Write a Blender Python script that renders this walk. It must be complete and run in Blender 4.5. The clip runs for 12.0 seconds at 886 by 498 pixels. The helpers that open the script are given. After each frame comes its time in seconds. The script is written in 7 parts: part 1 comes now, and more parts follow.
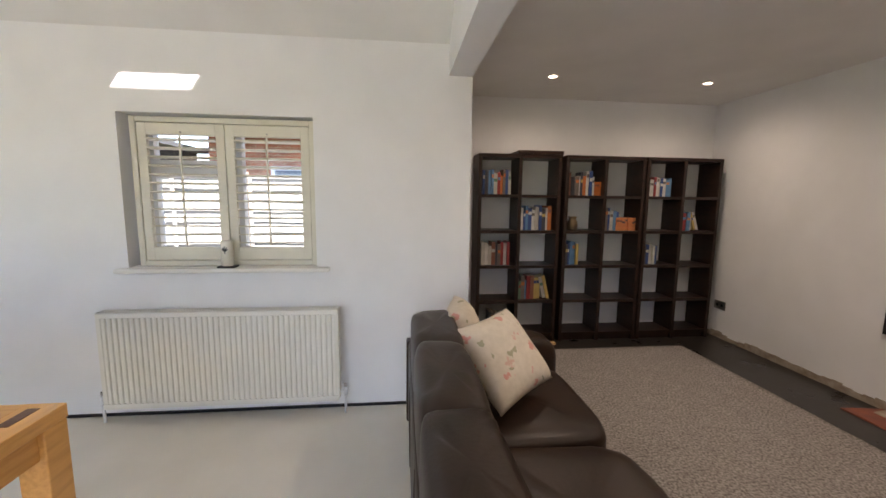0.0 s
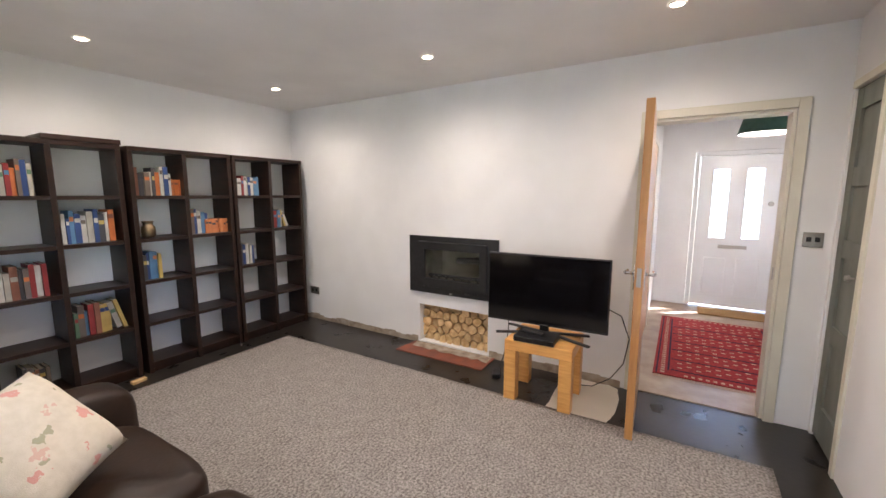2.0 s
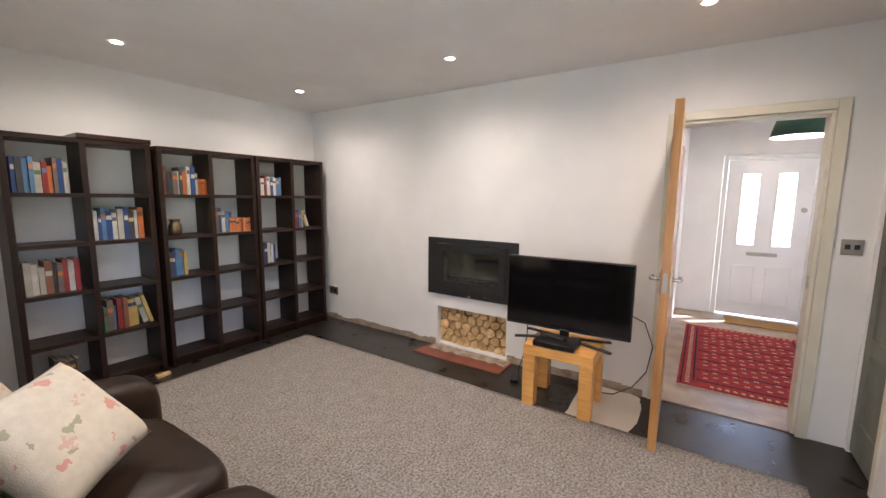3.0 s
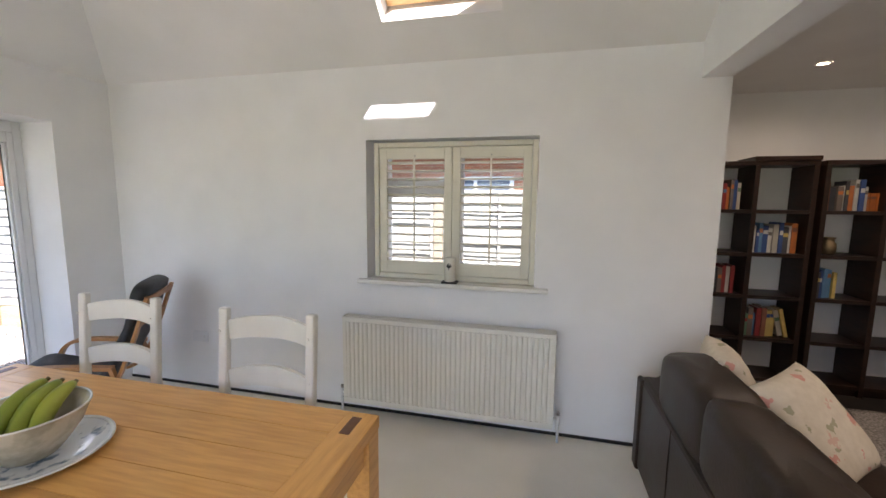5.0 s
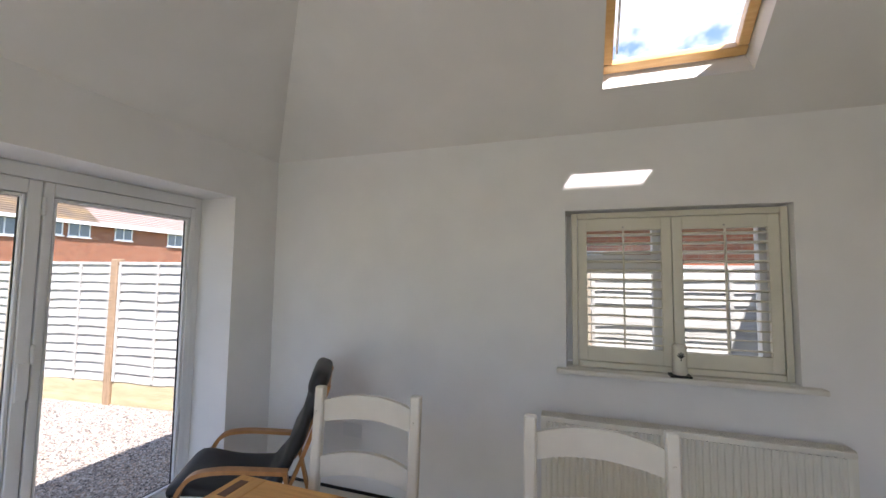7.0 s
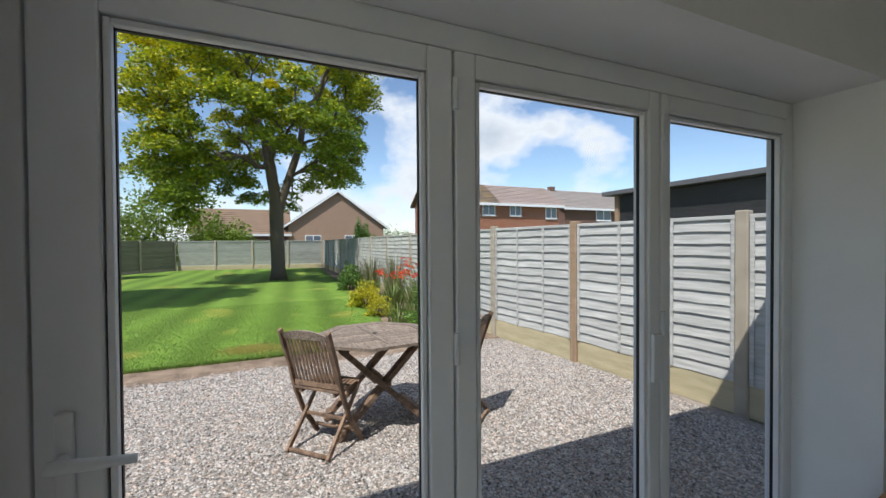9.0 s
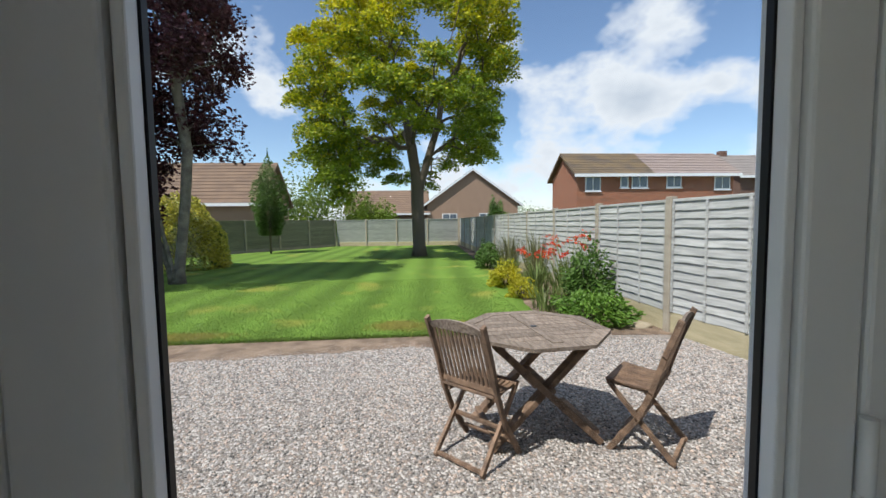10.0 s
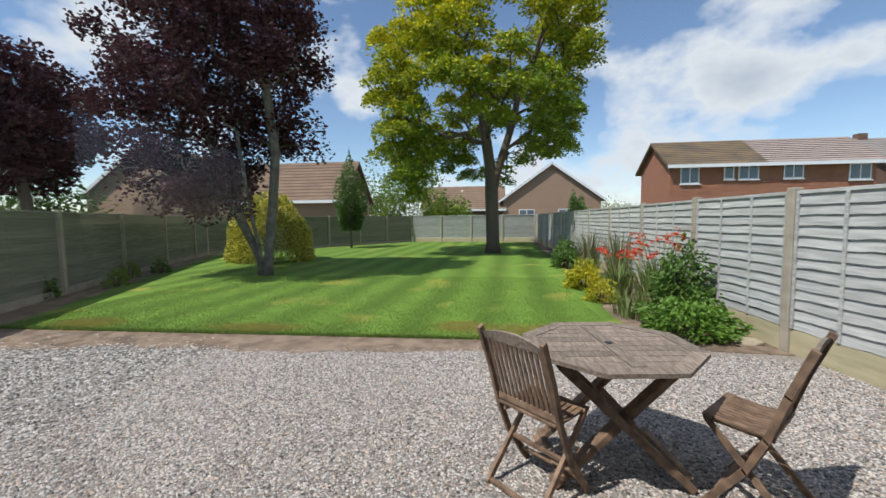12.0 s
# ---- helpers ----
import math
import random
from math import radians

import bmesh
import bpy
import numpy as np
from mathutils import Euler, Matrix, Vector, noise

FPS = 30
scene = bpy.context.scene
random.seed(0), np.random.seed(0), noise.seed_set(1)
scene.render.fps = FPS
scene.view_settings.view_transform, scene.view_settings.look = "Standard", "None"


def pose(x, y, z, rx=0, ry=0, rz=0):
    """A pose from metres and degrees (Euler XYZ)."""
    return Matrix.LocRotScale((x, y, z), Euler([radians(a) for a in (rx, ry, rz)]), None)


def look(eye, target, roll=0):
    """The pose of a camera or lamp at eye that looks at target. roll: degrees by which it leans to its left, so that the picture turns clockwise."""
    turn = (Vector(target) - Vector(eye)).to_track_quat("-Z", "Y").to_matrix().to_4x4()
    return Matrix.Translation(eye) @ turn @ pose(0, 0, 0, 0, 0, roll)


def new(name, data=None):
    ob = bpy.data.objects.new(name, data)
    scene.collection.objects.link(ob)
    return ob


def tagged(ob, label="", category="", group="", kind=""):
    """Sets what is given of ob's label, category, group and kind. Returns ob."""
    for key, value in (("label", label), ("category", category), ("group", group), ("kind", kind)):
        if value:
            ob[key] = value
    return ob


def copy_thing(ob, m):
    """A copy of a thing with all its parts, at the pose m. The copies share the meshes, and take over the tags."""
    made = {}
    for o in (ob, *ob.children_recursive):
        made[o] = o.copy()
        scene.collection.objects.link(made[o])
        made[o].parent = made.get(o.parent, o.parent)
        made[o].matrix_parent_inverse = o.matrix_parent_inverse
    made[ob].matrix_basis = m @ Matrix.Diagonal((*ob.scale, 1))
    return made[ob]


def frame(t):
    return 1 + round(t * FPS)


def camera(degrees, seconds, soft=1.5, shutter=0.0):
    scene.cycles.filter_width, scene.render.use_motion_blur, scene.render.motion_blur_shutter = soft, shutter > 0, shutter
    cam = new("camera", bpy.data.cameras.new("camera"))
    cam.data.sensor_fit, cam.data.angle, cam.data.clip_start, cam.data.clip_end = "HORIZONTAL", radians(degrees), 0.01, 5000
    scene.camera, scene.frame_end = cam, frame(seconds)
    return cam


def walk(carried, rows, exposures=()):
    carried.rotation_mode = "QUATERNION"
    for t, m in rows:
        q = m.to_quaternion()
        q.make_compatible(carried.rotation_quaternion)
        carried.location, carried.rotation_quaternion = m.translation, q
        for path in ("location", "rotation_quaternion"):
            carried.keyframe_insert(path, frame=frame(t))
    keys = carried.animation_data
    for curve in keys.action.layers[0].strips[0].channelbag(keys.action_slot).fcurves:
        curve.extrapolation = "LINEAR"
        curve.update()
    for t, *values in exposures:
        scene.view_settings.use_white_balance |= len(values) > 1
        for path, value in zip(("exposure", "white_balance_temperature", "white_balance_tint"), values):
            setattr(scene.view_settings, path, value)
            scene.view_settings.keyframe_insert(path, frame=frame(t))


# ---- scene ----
cam = camera(96.6, 12.0)
PATH = [
    (0, (-0.056, 0.456, 1.42), (0.153, 2.428, 1.166), 0.7),
    (0.5, (-0.01, 0.50, 1.43), (0.842, 2.29, 1.187), 0.0),
    (1, (0.0, 0.544, 1.475), (1.283, 2.055, 1.211), -0.3),
    (1.5, (0.065, 0.516, 1.473), (1.607, 1.761, 1.205), -0.1),
    (2, (0.111, 0.491, 1.473), (1.81, 1.511, 1.2), 0.0),
    (2.5, (0.127, 0.489, 1.47), (1.86, 1.45, 1.196), 0.0),
    (2.7, (0.129, 0.504, 1.46), (1.857, 1.474, 1.191), 0.1),
    (4.3, (-0.279, 0.527, 1.479), (-0.069, 2.497, 1.206), 0.9),
    (4.5, (-0.384, 0.539, 1.479), (-0.42, 2.521, 1.214), 0.7),
    (5, (-0.601, 0.539, 1.508), (-1.058, 2.471, 1.267), 0.6),
    (5.5, (-0.776, 0.582, 1.553), (-1.309, 2.507, 1.46), 0.6),
    (6, (-0.998, 0.639, 1.594), (-1.532, 2.564, 1.683), 0.7),
    (6.5, (-1.295, 0.631, 1.55), (-1.831, 2.553, 1.684), 0.8),
    (7, (-1.676, 0.555, 1.504), (-2.313, 2.446, 1.639), 0.7),
    (7.5, (-2.037, 0.543, 1.467), (-3.01, 2.285, 1.598), 0.5),
    (7.7, (-2.179, 0.53, 1.478), (-3.32, 2.168, 1.596), 0.3),
    (9.3, (-3.40, 0.42, 1.368), (-5.311, 1.006, 1.302), -0.4),
    (9.5, (-3.545, 0.411, 1.354), (-5.493, 0.856, 1.265), -0.4),
    (10, (-3.79, 0.405, 1.37), (-5.688, 0.55, 1.243), -0.8),
    (10.5, (-3.99, 0.40, 1.379), (-5.908, 0.419, 1.239), -0.7),
    (11, (-4.025, 0.449, 1.385), (-5.89, 0.319, 1.246), -0.9),
    (11.5, (-4.055, 0.492, 1.374), (-5.905, 0.251, 1.238), -0.9),
    (12, (-4.062, 0.532, 1.375), (-5.914, 0.314, 1.236), -0.7),
]
walk(cam, [(t, look(eye, target, roll)) for t, eye, target, roll in PATH],
     [(0, 2.4, 6700, 21), (0.5, 2.85, 6700, 21), (0.8, 3.0, 6600, 20), (1.5, 3.3, 6250, 18), (2.0, 3.35, 5950, 18), (2.7, 3.35, 5950, 18), (4.3, 2.45, 6700, 21), (5.0, 2.1, 6700, 21), (5.5, 1.75, 6700, 21), (7.0, 1.5, 6700, 21), (7.7, 1.25, 6600, 18), (9.0, 0.3, 6500, 11), (9.5, 0.2, 6500, 10), (10.0, 0.22, 6500, 10), (10.5, 0.1, 6500, 10), (12, 0.06, 6500, 10)])

# ---- light ----
SUN_WAY = Vector((-0.78, 1.0, -1.92)).normalized()
sun = new("sun", bpy.data.lights.new("sun", "SUN"))
sun.data.energy, sun.data.angle, sun.data.color = 4.5, radians(0.6), (1.0, 0.97, 0.93)
sun.matrix_world = look((0, 0, 0), SUN_WAY)
world = bpy.data.worlds.new("world")
scene.world = world
world.use_nodes = True
wn, wl = world.node_tree.nodes, world.node_tree.links
bg = wn["Background"]
sky = wn.new("ShaderNodeTexSky")
sky.sky_type, sky.sun_disc = "NISHITA", False
sky.sun_elevation = math.asin(-SUN_WAY.z)
sky.sun_rotation = math.atan2(-SUN_WAY.x, -SUN_WAY.y)
sky.air_density, sky.dust_density, sky.ozone_density = 1.0, 0.2, 3.0
# cumulus: broken noise that thickens round a few banks of cloud (bearing from the garden's axis, height, reach, weight)
CLOUDS = ((24, 11, 14, 0.13), (34, 19, 10, 0.13), (16, 5, 12, 0.12), (40, 8, 13, 0.13), (-17.5, 17, 5, 0.14), (-52, 24, 13, 0.15), (92, 48, 46, 0.28), (5, 3, 14, 0.08))
wtc, wmap = wn.new("ShaderNodeTexCoord"), wn.new("ShaderNodeMapping")
wmap.inputs["Scale"].default_value = (1.0, 1.0, 1.7)
wmap.inputs["Location"].default_value = (0.35, 0.2, 0.1)
cloud = wn.new("ShaderNodeTexNoise")
cloud.inputs["Scale"].default_value, cloud.inputs["Detail"].default_value, cloud.inputs["Roughness"].default_value = 4.2, 10, 0.57
wl.new(wtc.outputs["Generated"], wmap.inputs["Vector"])
wl.new(wmap.outputs["Vector"], cloud.inputs["Vector"])
thick = cloud.outputs["Fac"]
for az, el, reach, weight in CLOUDS:
    dot, near, tot = wn.new("ShaderNodeVectorMath"), wn.new("ShaderNodeMapRange"), wn.new("ShaderNodeMath")
    dot.operation, tot.operation, near.interpolation_type = "DOT_PRODUCT", "ADD", "SMOOTHSTEP"
    dot.inputs[1].default_value = (-math.cos(radians(az)) * math.cos(radians(el)), math.sin(radians(az)) * math.cos(radians(el)), math.sin(radians(el)))
    near.inputs["From Min"].default_value, near.inputs["From Max"].default_value, near.inputs["To Max"].default_value = math.cos(radians(reach)), 1.0, weight
    wl.new(wtc.outputs["Generated"], dot.inputs[0]), wl.new(dot.outputs["Value"], near.inputs["Value"])
    wl.new(thick, tot.inputs[0]), wl.new(near.outputs[0], tot.inputs[1])
    thick = tot.outputs[0]
cramp = wn.new("ShaderNodeValToRGB")
cramp.color_ramp.elements[0].position, cramp.color_ramp.elements[1].position = 0.56, 0.70
ccol = wn.new("ShaderNodeValToRGB")
ccol.color_ramp.elements[0].position, ccol.color_ramp.elements[1].position = 0.60, 0.92
ccol.color_ramp.elements[0].color, ccol.color_ramp.elements[1].color = (6.0, 6.25, 6.6, 1), (3.5, 4.0, 4.7, 1)
cmix = wn.new("ShaderNodeMix")
cmix.data_type = "RGBA"
wl.new(thick, cramp.inputs["Fac"])
wl.new(thick, ccol.inputs["Fac"])
wl.new(cramp.outputs["Color"], cmix.inputs["Factor"])
wl.new(sky.outputs["Color"], cmix.inputs["A"])
wl.new(ccol.outputs["Color"], cmix.inputs["B"])
wl.new(cmix.outputs["Result"], bg.inputs["Color"])
bg.inputs["Strength"].default_value = 0.14


# ---- materials ----
def mat(name, c1, c2=None, scale=8.0, rough=0.6, metal=0.0, bump=0.0, bscale=60.0, stretch=(1, 1, 1), vary=0.0, island=0.0,
        emit=0.0, ramp=(0.35, 0.65), coat=0.0, rough2=None, transmission=0.0, spec=0.5, big=0.0, sub=0.0):
    m = bpy.data.materials.new(name)
    m.use_nodes = True
    n, l = m.node_tree.nodes, m.node_tree.links
    b = n["Principled BSDF"]
    b.inputs["Roughness"].default_value, b.inputs["Metallic"].default_value = rough, metal
    b.inputs["Coat Weight"].default_value, b.inputs["Transmission Weight"].default_value = coat, transmission
    b.inputs["Specular IOR Level"].default_value = spec
    b.inputs["Base Color"].default_value = (*c1, 1)
    if emit:
        b.inputs["Emission Color"].default_value, b.inputs["Emission Strength"].default_value = (*c1, 1), emit
    tc, mp = n.new("ShaderNodeTexCoord"), n.new("ShaderNodeMapping")
    mp.inputs["Scale"].default_value = stretch
    l.new(tc.outputs["Object"], mp.inputs["Vector"])
    vec = mp.outputs["Vector"]
    oi = n.new("ShaderNodeObjectInfo")
    if vary:
        add = n.new("ShaderNodeVectorMath")
        sc = n.new("ShaderNodeMath")
        sc.operation, sc.inputs[1].default_value = "MULTIPLY", 37.0
        l.new(oi.outputs["Random"], sc.inputs[0])
        l.new(vec, add.inputs[0]), l.new(sc.outputs[0], add.inputs[1])
        vec = add.outputs[0]
    col = None
    if c2 is not None:
        t = n.new("ShaderNodeTexNoise")
        t.inputs["Scale"].default_value, t.inputs["Detail"].default_value = scale, 6
        l.new(vec, t.inputs["Vector"])
        r = n.new("ShaderNodeValToRGB")
        r.color_ramp.elements[0].position, r.color_ramp.elements[1].position = ramp
        r.color_ramp.elements[0].color, r.color_ramp.elements[1].color = (*c1, 1), (*c2, 1)
        l.new(t.outputs["Fac"], r.inputs["Fac"])
        col = r.outputs["Color"]
        if rough2 is not None:
            rr = n.new("ShaderNodeMapRange")
            rr.inputs["To Min"].default_value, rr.inputs["To Max"].default_value = rough, rough2
            l.new(t.outputs["Fac"], rr.inputs["Value"]), l.new(rr.outputs[0], b.inputs["Roughness"])
        if big:
            t2 = n.new("ShaderNodeTexNoise")
            t2.inputs["Scale"].default_value, t2.inputs["Detail"].default_value = scale * 0.13, 3
            l.new(vec, t2.inputs["Vector"])
            h = n.new("ShaderNodeHueSaturation")
            mr = n.new("ShaderNodeMapRange")
            mr.inputs["From Min"].default_value, mr.inputs["From Max"].default_value = 0.3, 0.7
            mr.inputs["To Min"].default_value, mr.inputs["To Max"].default_value = 1 - big, 1 + big
            l.new(t2.outputs["Fac"], mr.inputs["Value"]), l.new(mr.outputs[0], h.inputs["Value"]), l.new(col, h.inputs["Color"])
            col = h.outputs["Color"]
    for amount, src in ((vary, oi.outputs["Random"]), (island, None)):
        if amount:
            if src is None:
                src = n.new("ShaderNodeNewGeometry").outputs["Random Per Island"]
            h = n.new("ShaderNodeHueSaturation")
            mr = n.new("ShaderNodeMapRange")
            mr.inputs["To Min"].default_value, mr.inputs["To Max"].default_value = 1 - amount, 1 + amount
            l.new(src, mr.inputs["Value"]), l.new(mr.outputs[0], h.inputs["Value"])
            if col is None:
                h.inputs["Color"].default_value = (*c1, 1)
            else:
                l.new(col, h.inputs["Color"])
            col = h.outputs["Color"]
    if col is not None:
        l.new(col, b.inputs["Base Color"])
    if bump:
        t3 = n.new("ShaderNodeTexNoise")
        t3.inputs["Scale"].default_value, t3.inputs["Detail"].default_value = bscale, 5
        l.new(vec, t3.inputs["Vector"])
        bp = n.new("ShaderNodeBump")
        bp.inputs["Strength"].default_value, bp.inputs["Distance"].default_value = bump, 0.01
        l.new(t3.outputs["Fac"], bp.inputs["Height"]), l.new(bp.outputs["Normal"], b.inputs["Normal"])
    if sub:
        tr, ms = n.new("ShaderNodeBsdfTranslucent"), n.new("ShaderNodeMixShader")
        ms.inputs[0].default_value = sub
        if col is not None:
            l.new(col, tr.inputs["Color"])
        else:
            tr.inputs["Color"].default_value = (*c1, 1)
        l.new(b.outputs[0], ms.inputs[1]), l.new(tr.outputs[0], ms.inputs[2])
        l.new(ms.outputs[0], n["Material Output"].inputs["Surface"])
    return m


def glass_mat(name, tint=(1, 1, 1), rough=0.0):
    m = bpy.data.materials.new(name)
    m.use_nodes = True
    n, l = m.node_tree.nodes, m.node_tree.links
    n.remove(n["Principled BSDF"])
    tr, gl, mx, fr = n.new("ShaderNodeBsdfTransparent"), n.new("ShaderNodeBsdfGlossy"), n.new("ShaderNodeMixShader"), n.new("ShaderNodeFresnel")
    tr.inputs["Color"].default_value = (*tint, 1)
    gl.inputs["Roughness"].default_value = rough
    fr.inputs["IOR"].default_value = 1.35
    l.new(fr.outputs[0], mx.inputs[0]), l.new(tr.outputs[0], mx.inputs[1]), l.new(gl.outputs[0], mx.inputs[2])
    l.new(mx.outputs[0], n["Material Output"].inputs["Surface"])
    return m


M_WALL = mat("white_emulsion", (0.84, 0.84, 0.84), (0.80, 0.80, 0.80), 3.0, 0.75, bump=0.05, bscale=90, spec=0.3)
M_CEIL = mat("ceiling_paint", (0.80, 0.79, 0.77), (0.75, 0.74, 0.72), 2.0, 0.85, bump=0.03, bscale=120, spec=0.2)
M_SCREED = mat("pale_screed", (0.87, 0.82, 0.72), (0.77, 0.72, 0.61), 2.2, 0.42, bump=0.06, bscale=25, rough2=0.65, ramp=(0.3, 0.75), big=0.1)
M_BITUMEN = mat("black_bitumen", (0.012, 0.010, 0.009), (0.032, 0.027, 0.023), 5.0, 0.16, bump=0.08, bscale=30, rough2=0.46)
M_PLASTER_RAW = mat("raw_plaster", (0.42, 0.36, 0.29), (0.25, 0.19, 0.14), 14.0, 0.9, bump=0.6, bscale=40)
M_QUARRY = mat("red_quarry_tile", (0.30, 0.085, 0.045), (0.19, 0.07, 0.05), 7.0, 0.6, bump=0.2, bscale=30, big=0.2)
M_OAK = mat("oiled_oak", (0.78, 0.42, 0.12), (0.66, 0.32, 0.085), 5.0, 0.34, stretch=(12, 1.2, 12), bump=0.04, bscale=40, coat=0.15, vary=0.10)
M_OAKX = mat("oiled_oak_lengthwise", (0.78, 0.42, 0.12), (0.66, 0.32, 0.085), 5.0, 0.34, stretch=(1.2, 12, 12), bump=0.04, bscale=40, coat=0.15, vary=0.10)
M_DARKOAK = mat("oak_end_grain", (0.17, 0.065, 0.022), (0.12, 0.04, 0.015), 30.0, 0.4)
M_PINE = mat("clear_pine", (0.74, 0.47, 0.20), (0.66, 0.38, 0.14), 6.0, 0.35, stretch=(1, 10, 10), coat=0.2)
M_DOOROAK = mat("oak_veneer", (0.56, 0.29, 0.10), (0.44, 0.20, 0.06), 4.0, 0.32, stretch=(10, 10, 0.8), coat=0.2)
M_SHELF = mat("dark_stained_wood", (0.024, 0.009, 0.005), (0.011, 0.005, 0.003), 6.0, 0.42, stretch=(1, 1, 6), vary=0.15, spec=0.4)
M_LEATHER = mat("dark_brown_leather", (0.019, 0.0105, 0.007), (0.034, 0.018, 0.011), 7.0, 0.30, bump=0.07, bscale=60, rough2=0.46, spec=0.3)
M_CARPET = mat("grey_flecked_carpet", (0.44, 0.405, 0.38), (0.17, 0.15, 0.14), 75.0, 0.95, bump=0.9, bscale=180, ramp=(0.36, 0.66), spec=0.1, big=0.08)
M_WPAINT = mat("white_satin_paint", (0.80, 0.78, 0.73), (0.74, 0.72, 0.67), 6.0, 0.4, bump=0.03, bscale=50)
M_CREAM = mat("cream_shutter_paint", (0.72, 0.69, 0.58), (0.66, 0.63, 0.53), 5.0, 0.42)
M_RAD = mat("radiator_enamel", (0.80, 0.78, 0.70), (0.76, 0.74, 0.66), 3.0, 0.3)
M_RADGAP = mat("radiator_inside_shade", (0.03, 0.03, 0.03), rough=0.8)
M_UPVC = mat("white_upvc", (0.80, 0.81, 0.82), (0.76, 0.77, 0.78), 3.0, 0.28)
M_GASKET = mat("black_rubber_gasket", (0.012, 0.012, 0.014), rough=0.5)
M_CHROME = mat("chrome", (0.75, 0.75, 0.74), rough=0.16, metal=1.0)
M_STEEL = mat("brushed_steel", (0.42, 0.40, 0.37), (0.36, 0.34, 0.31), 60.0, 0.35, metal=1.0, stretch=(1, 1, 12))
M_BLACK = mat("black_plastic", (0.008, 0.008, 0.009), (0.011, 0.011, 0.012), 20.0, 0.4)
M_SCREEN = mat("tv_screen", (0.004, 0.004, 0.005), rough=0.09, spec=0.55)
M_IRON = mat("stove_black_steel", (0.012, 0.012, 0.013), (0.02, 0.02, 0.021), 25.0, 0.5, bump=0.03)
M_FIREBRICK = mat("stove_firebrick", (0.28, 0.25, 0.19), (0.12, 0.10, 0.075), 6.0, 0.9, bump=0.2)
M_LOGEND = mat("split_log_end", (0.72, 0.52, 0.27), (0.48, 0.30, 0.13), 18.0, 0.85, bump=0.3, bscale=60, vary=0.22)
M_GLASS = glass_mat("clear_glass", (0.97, 0.985, 0.98))
M_FROST = mat("obscured_glass", (0.9, 0.93, 0.95), rough=0.55, transmission=1.0)
M_GREYDOOR = mat("bare_grey_primer", (0.21, 0.22, 0.19), (0.15, 0.16, 0.14), 6.0, 0.7, bump=0.1, stretch=(1, 1, 0.4))
M_BLACKCLOTH = mat("black_leather_cushion", (0.011, 0.012, 0.016), (0.02, 0.021, 0.026), 10.0, 0.5, bump=0.2, bscale=90)
M_BENT = mat("bent_birch", (0.50, 0.24, 0.085), (0.40, 0.18, 0.06), 5.0, 0.35, stretch=(4, 4, 4))
M_CERAMIC = mat("glazed_cream_ceramic", (0.62, 0.55, 0.42), (0.42, 0.37, 0.27), 14.0, 0.22, ramp=(0.45, 0.62), coat=0.3)
M_PLATE = mat("white_patterned_china", (0.72, 0.74, 0.74), (0.18, 0.24, 0.30), 26.0, 0.2, ramp=(0.55, 0.66), coat=0.3)
M_PLATERIM = mat("white_china_rim", (0.78, 0.78, 0.75), rough=0.2, coat=0.3)
M_BANANA = mat("green_yellow_banana_skin", (0.33, 0.36, 0.04), (0.20, 0.28, 0.03), 5.0, 0.45, vary=0.12)
M_BTIP = mat("banana_stalk", (0.16, 0.12, 0.03), rough=0.7)
M_CANDLE = mat("white_wax", (0.78, 0.75, 0.66), (0.72, 0.68, 0.58), 8.0, 0.5, sub=0.1)
M_HALLRUGRED = mat("red_woven_wool", (0.33, 0.045, 0.04), (0.22, 0.03, 0.035), 40.0, 0.95, bump=0.6, bscale=150, spec=0.1)
M_HALLRUGPALE = mat("pale_woven_wool", (0.55, 0.42, 0.30), (0.40, 0.25, 0.18), 50.0, 0.95, bump=0.6, bscale=150, spec=0.1)
M_HALLRUGDARK = mat("navy_woven_wool", (0.04, 0.025, 0.045), rough=0.95, bump=0.6, bscale=150, spec=0.1)
M_HALLFLOOR = mat("old_vinyl_floor", (0.24, 0.17, 0.12), (0.38, 0.30, 0.22), 5.0, 0.28, bump=0.08, rough2=0.5)
M_GREENSHADE = mat("dark_green_shade", (0.012, 0.055, 0.035), (0.02, 0.07, 0.05), 20.0, 0.7)
M_COIR = mat("coir_mat", (0.42, 0.24, 0.09), (0.28, 0.15, 0.05), 90.0, 0.95, bump=0.9, bscale=200)
M_LAMP = mat("lamp_glow", (1.0, 0.80, 0.54), emit=9.0)
M_HALLGLOW = mat("shade_lamp_glow", (1.0, 0.86, 0.66), emit=7.0)
M_CABLE = mat("black_cable", (0.012, 0.012, 0.012), rough=0.5)
M_POT = mat("antique_brass_pot", (0.22, 0.16, 0.09), (0.12, 0.085, 0.05), 12.0, 0.45, metal=0.7)


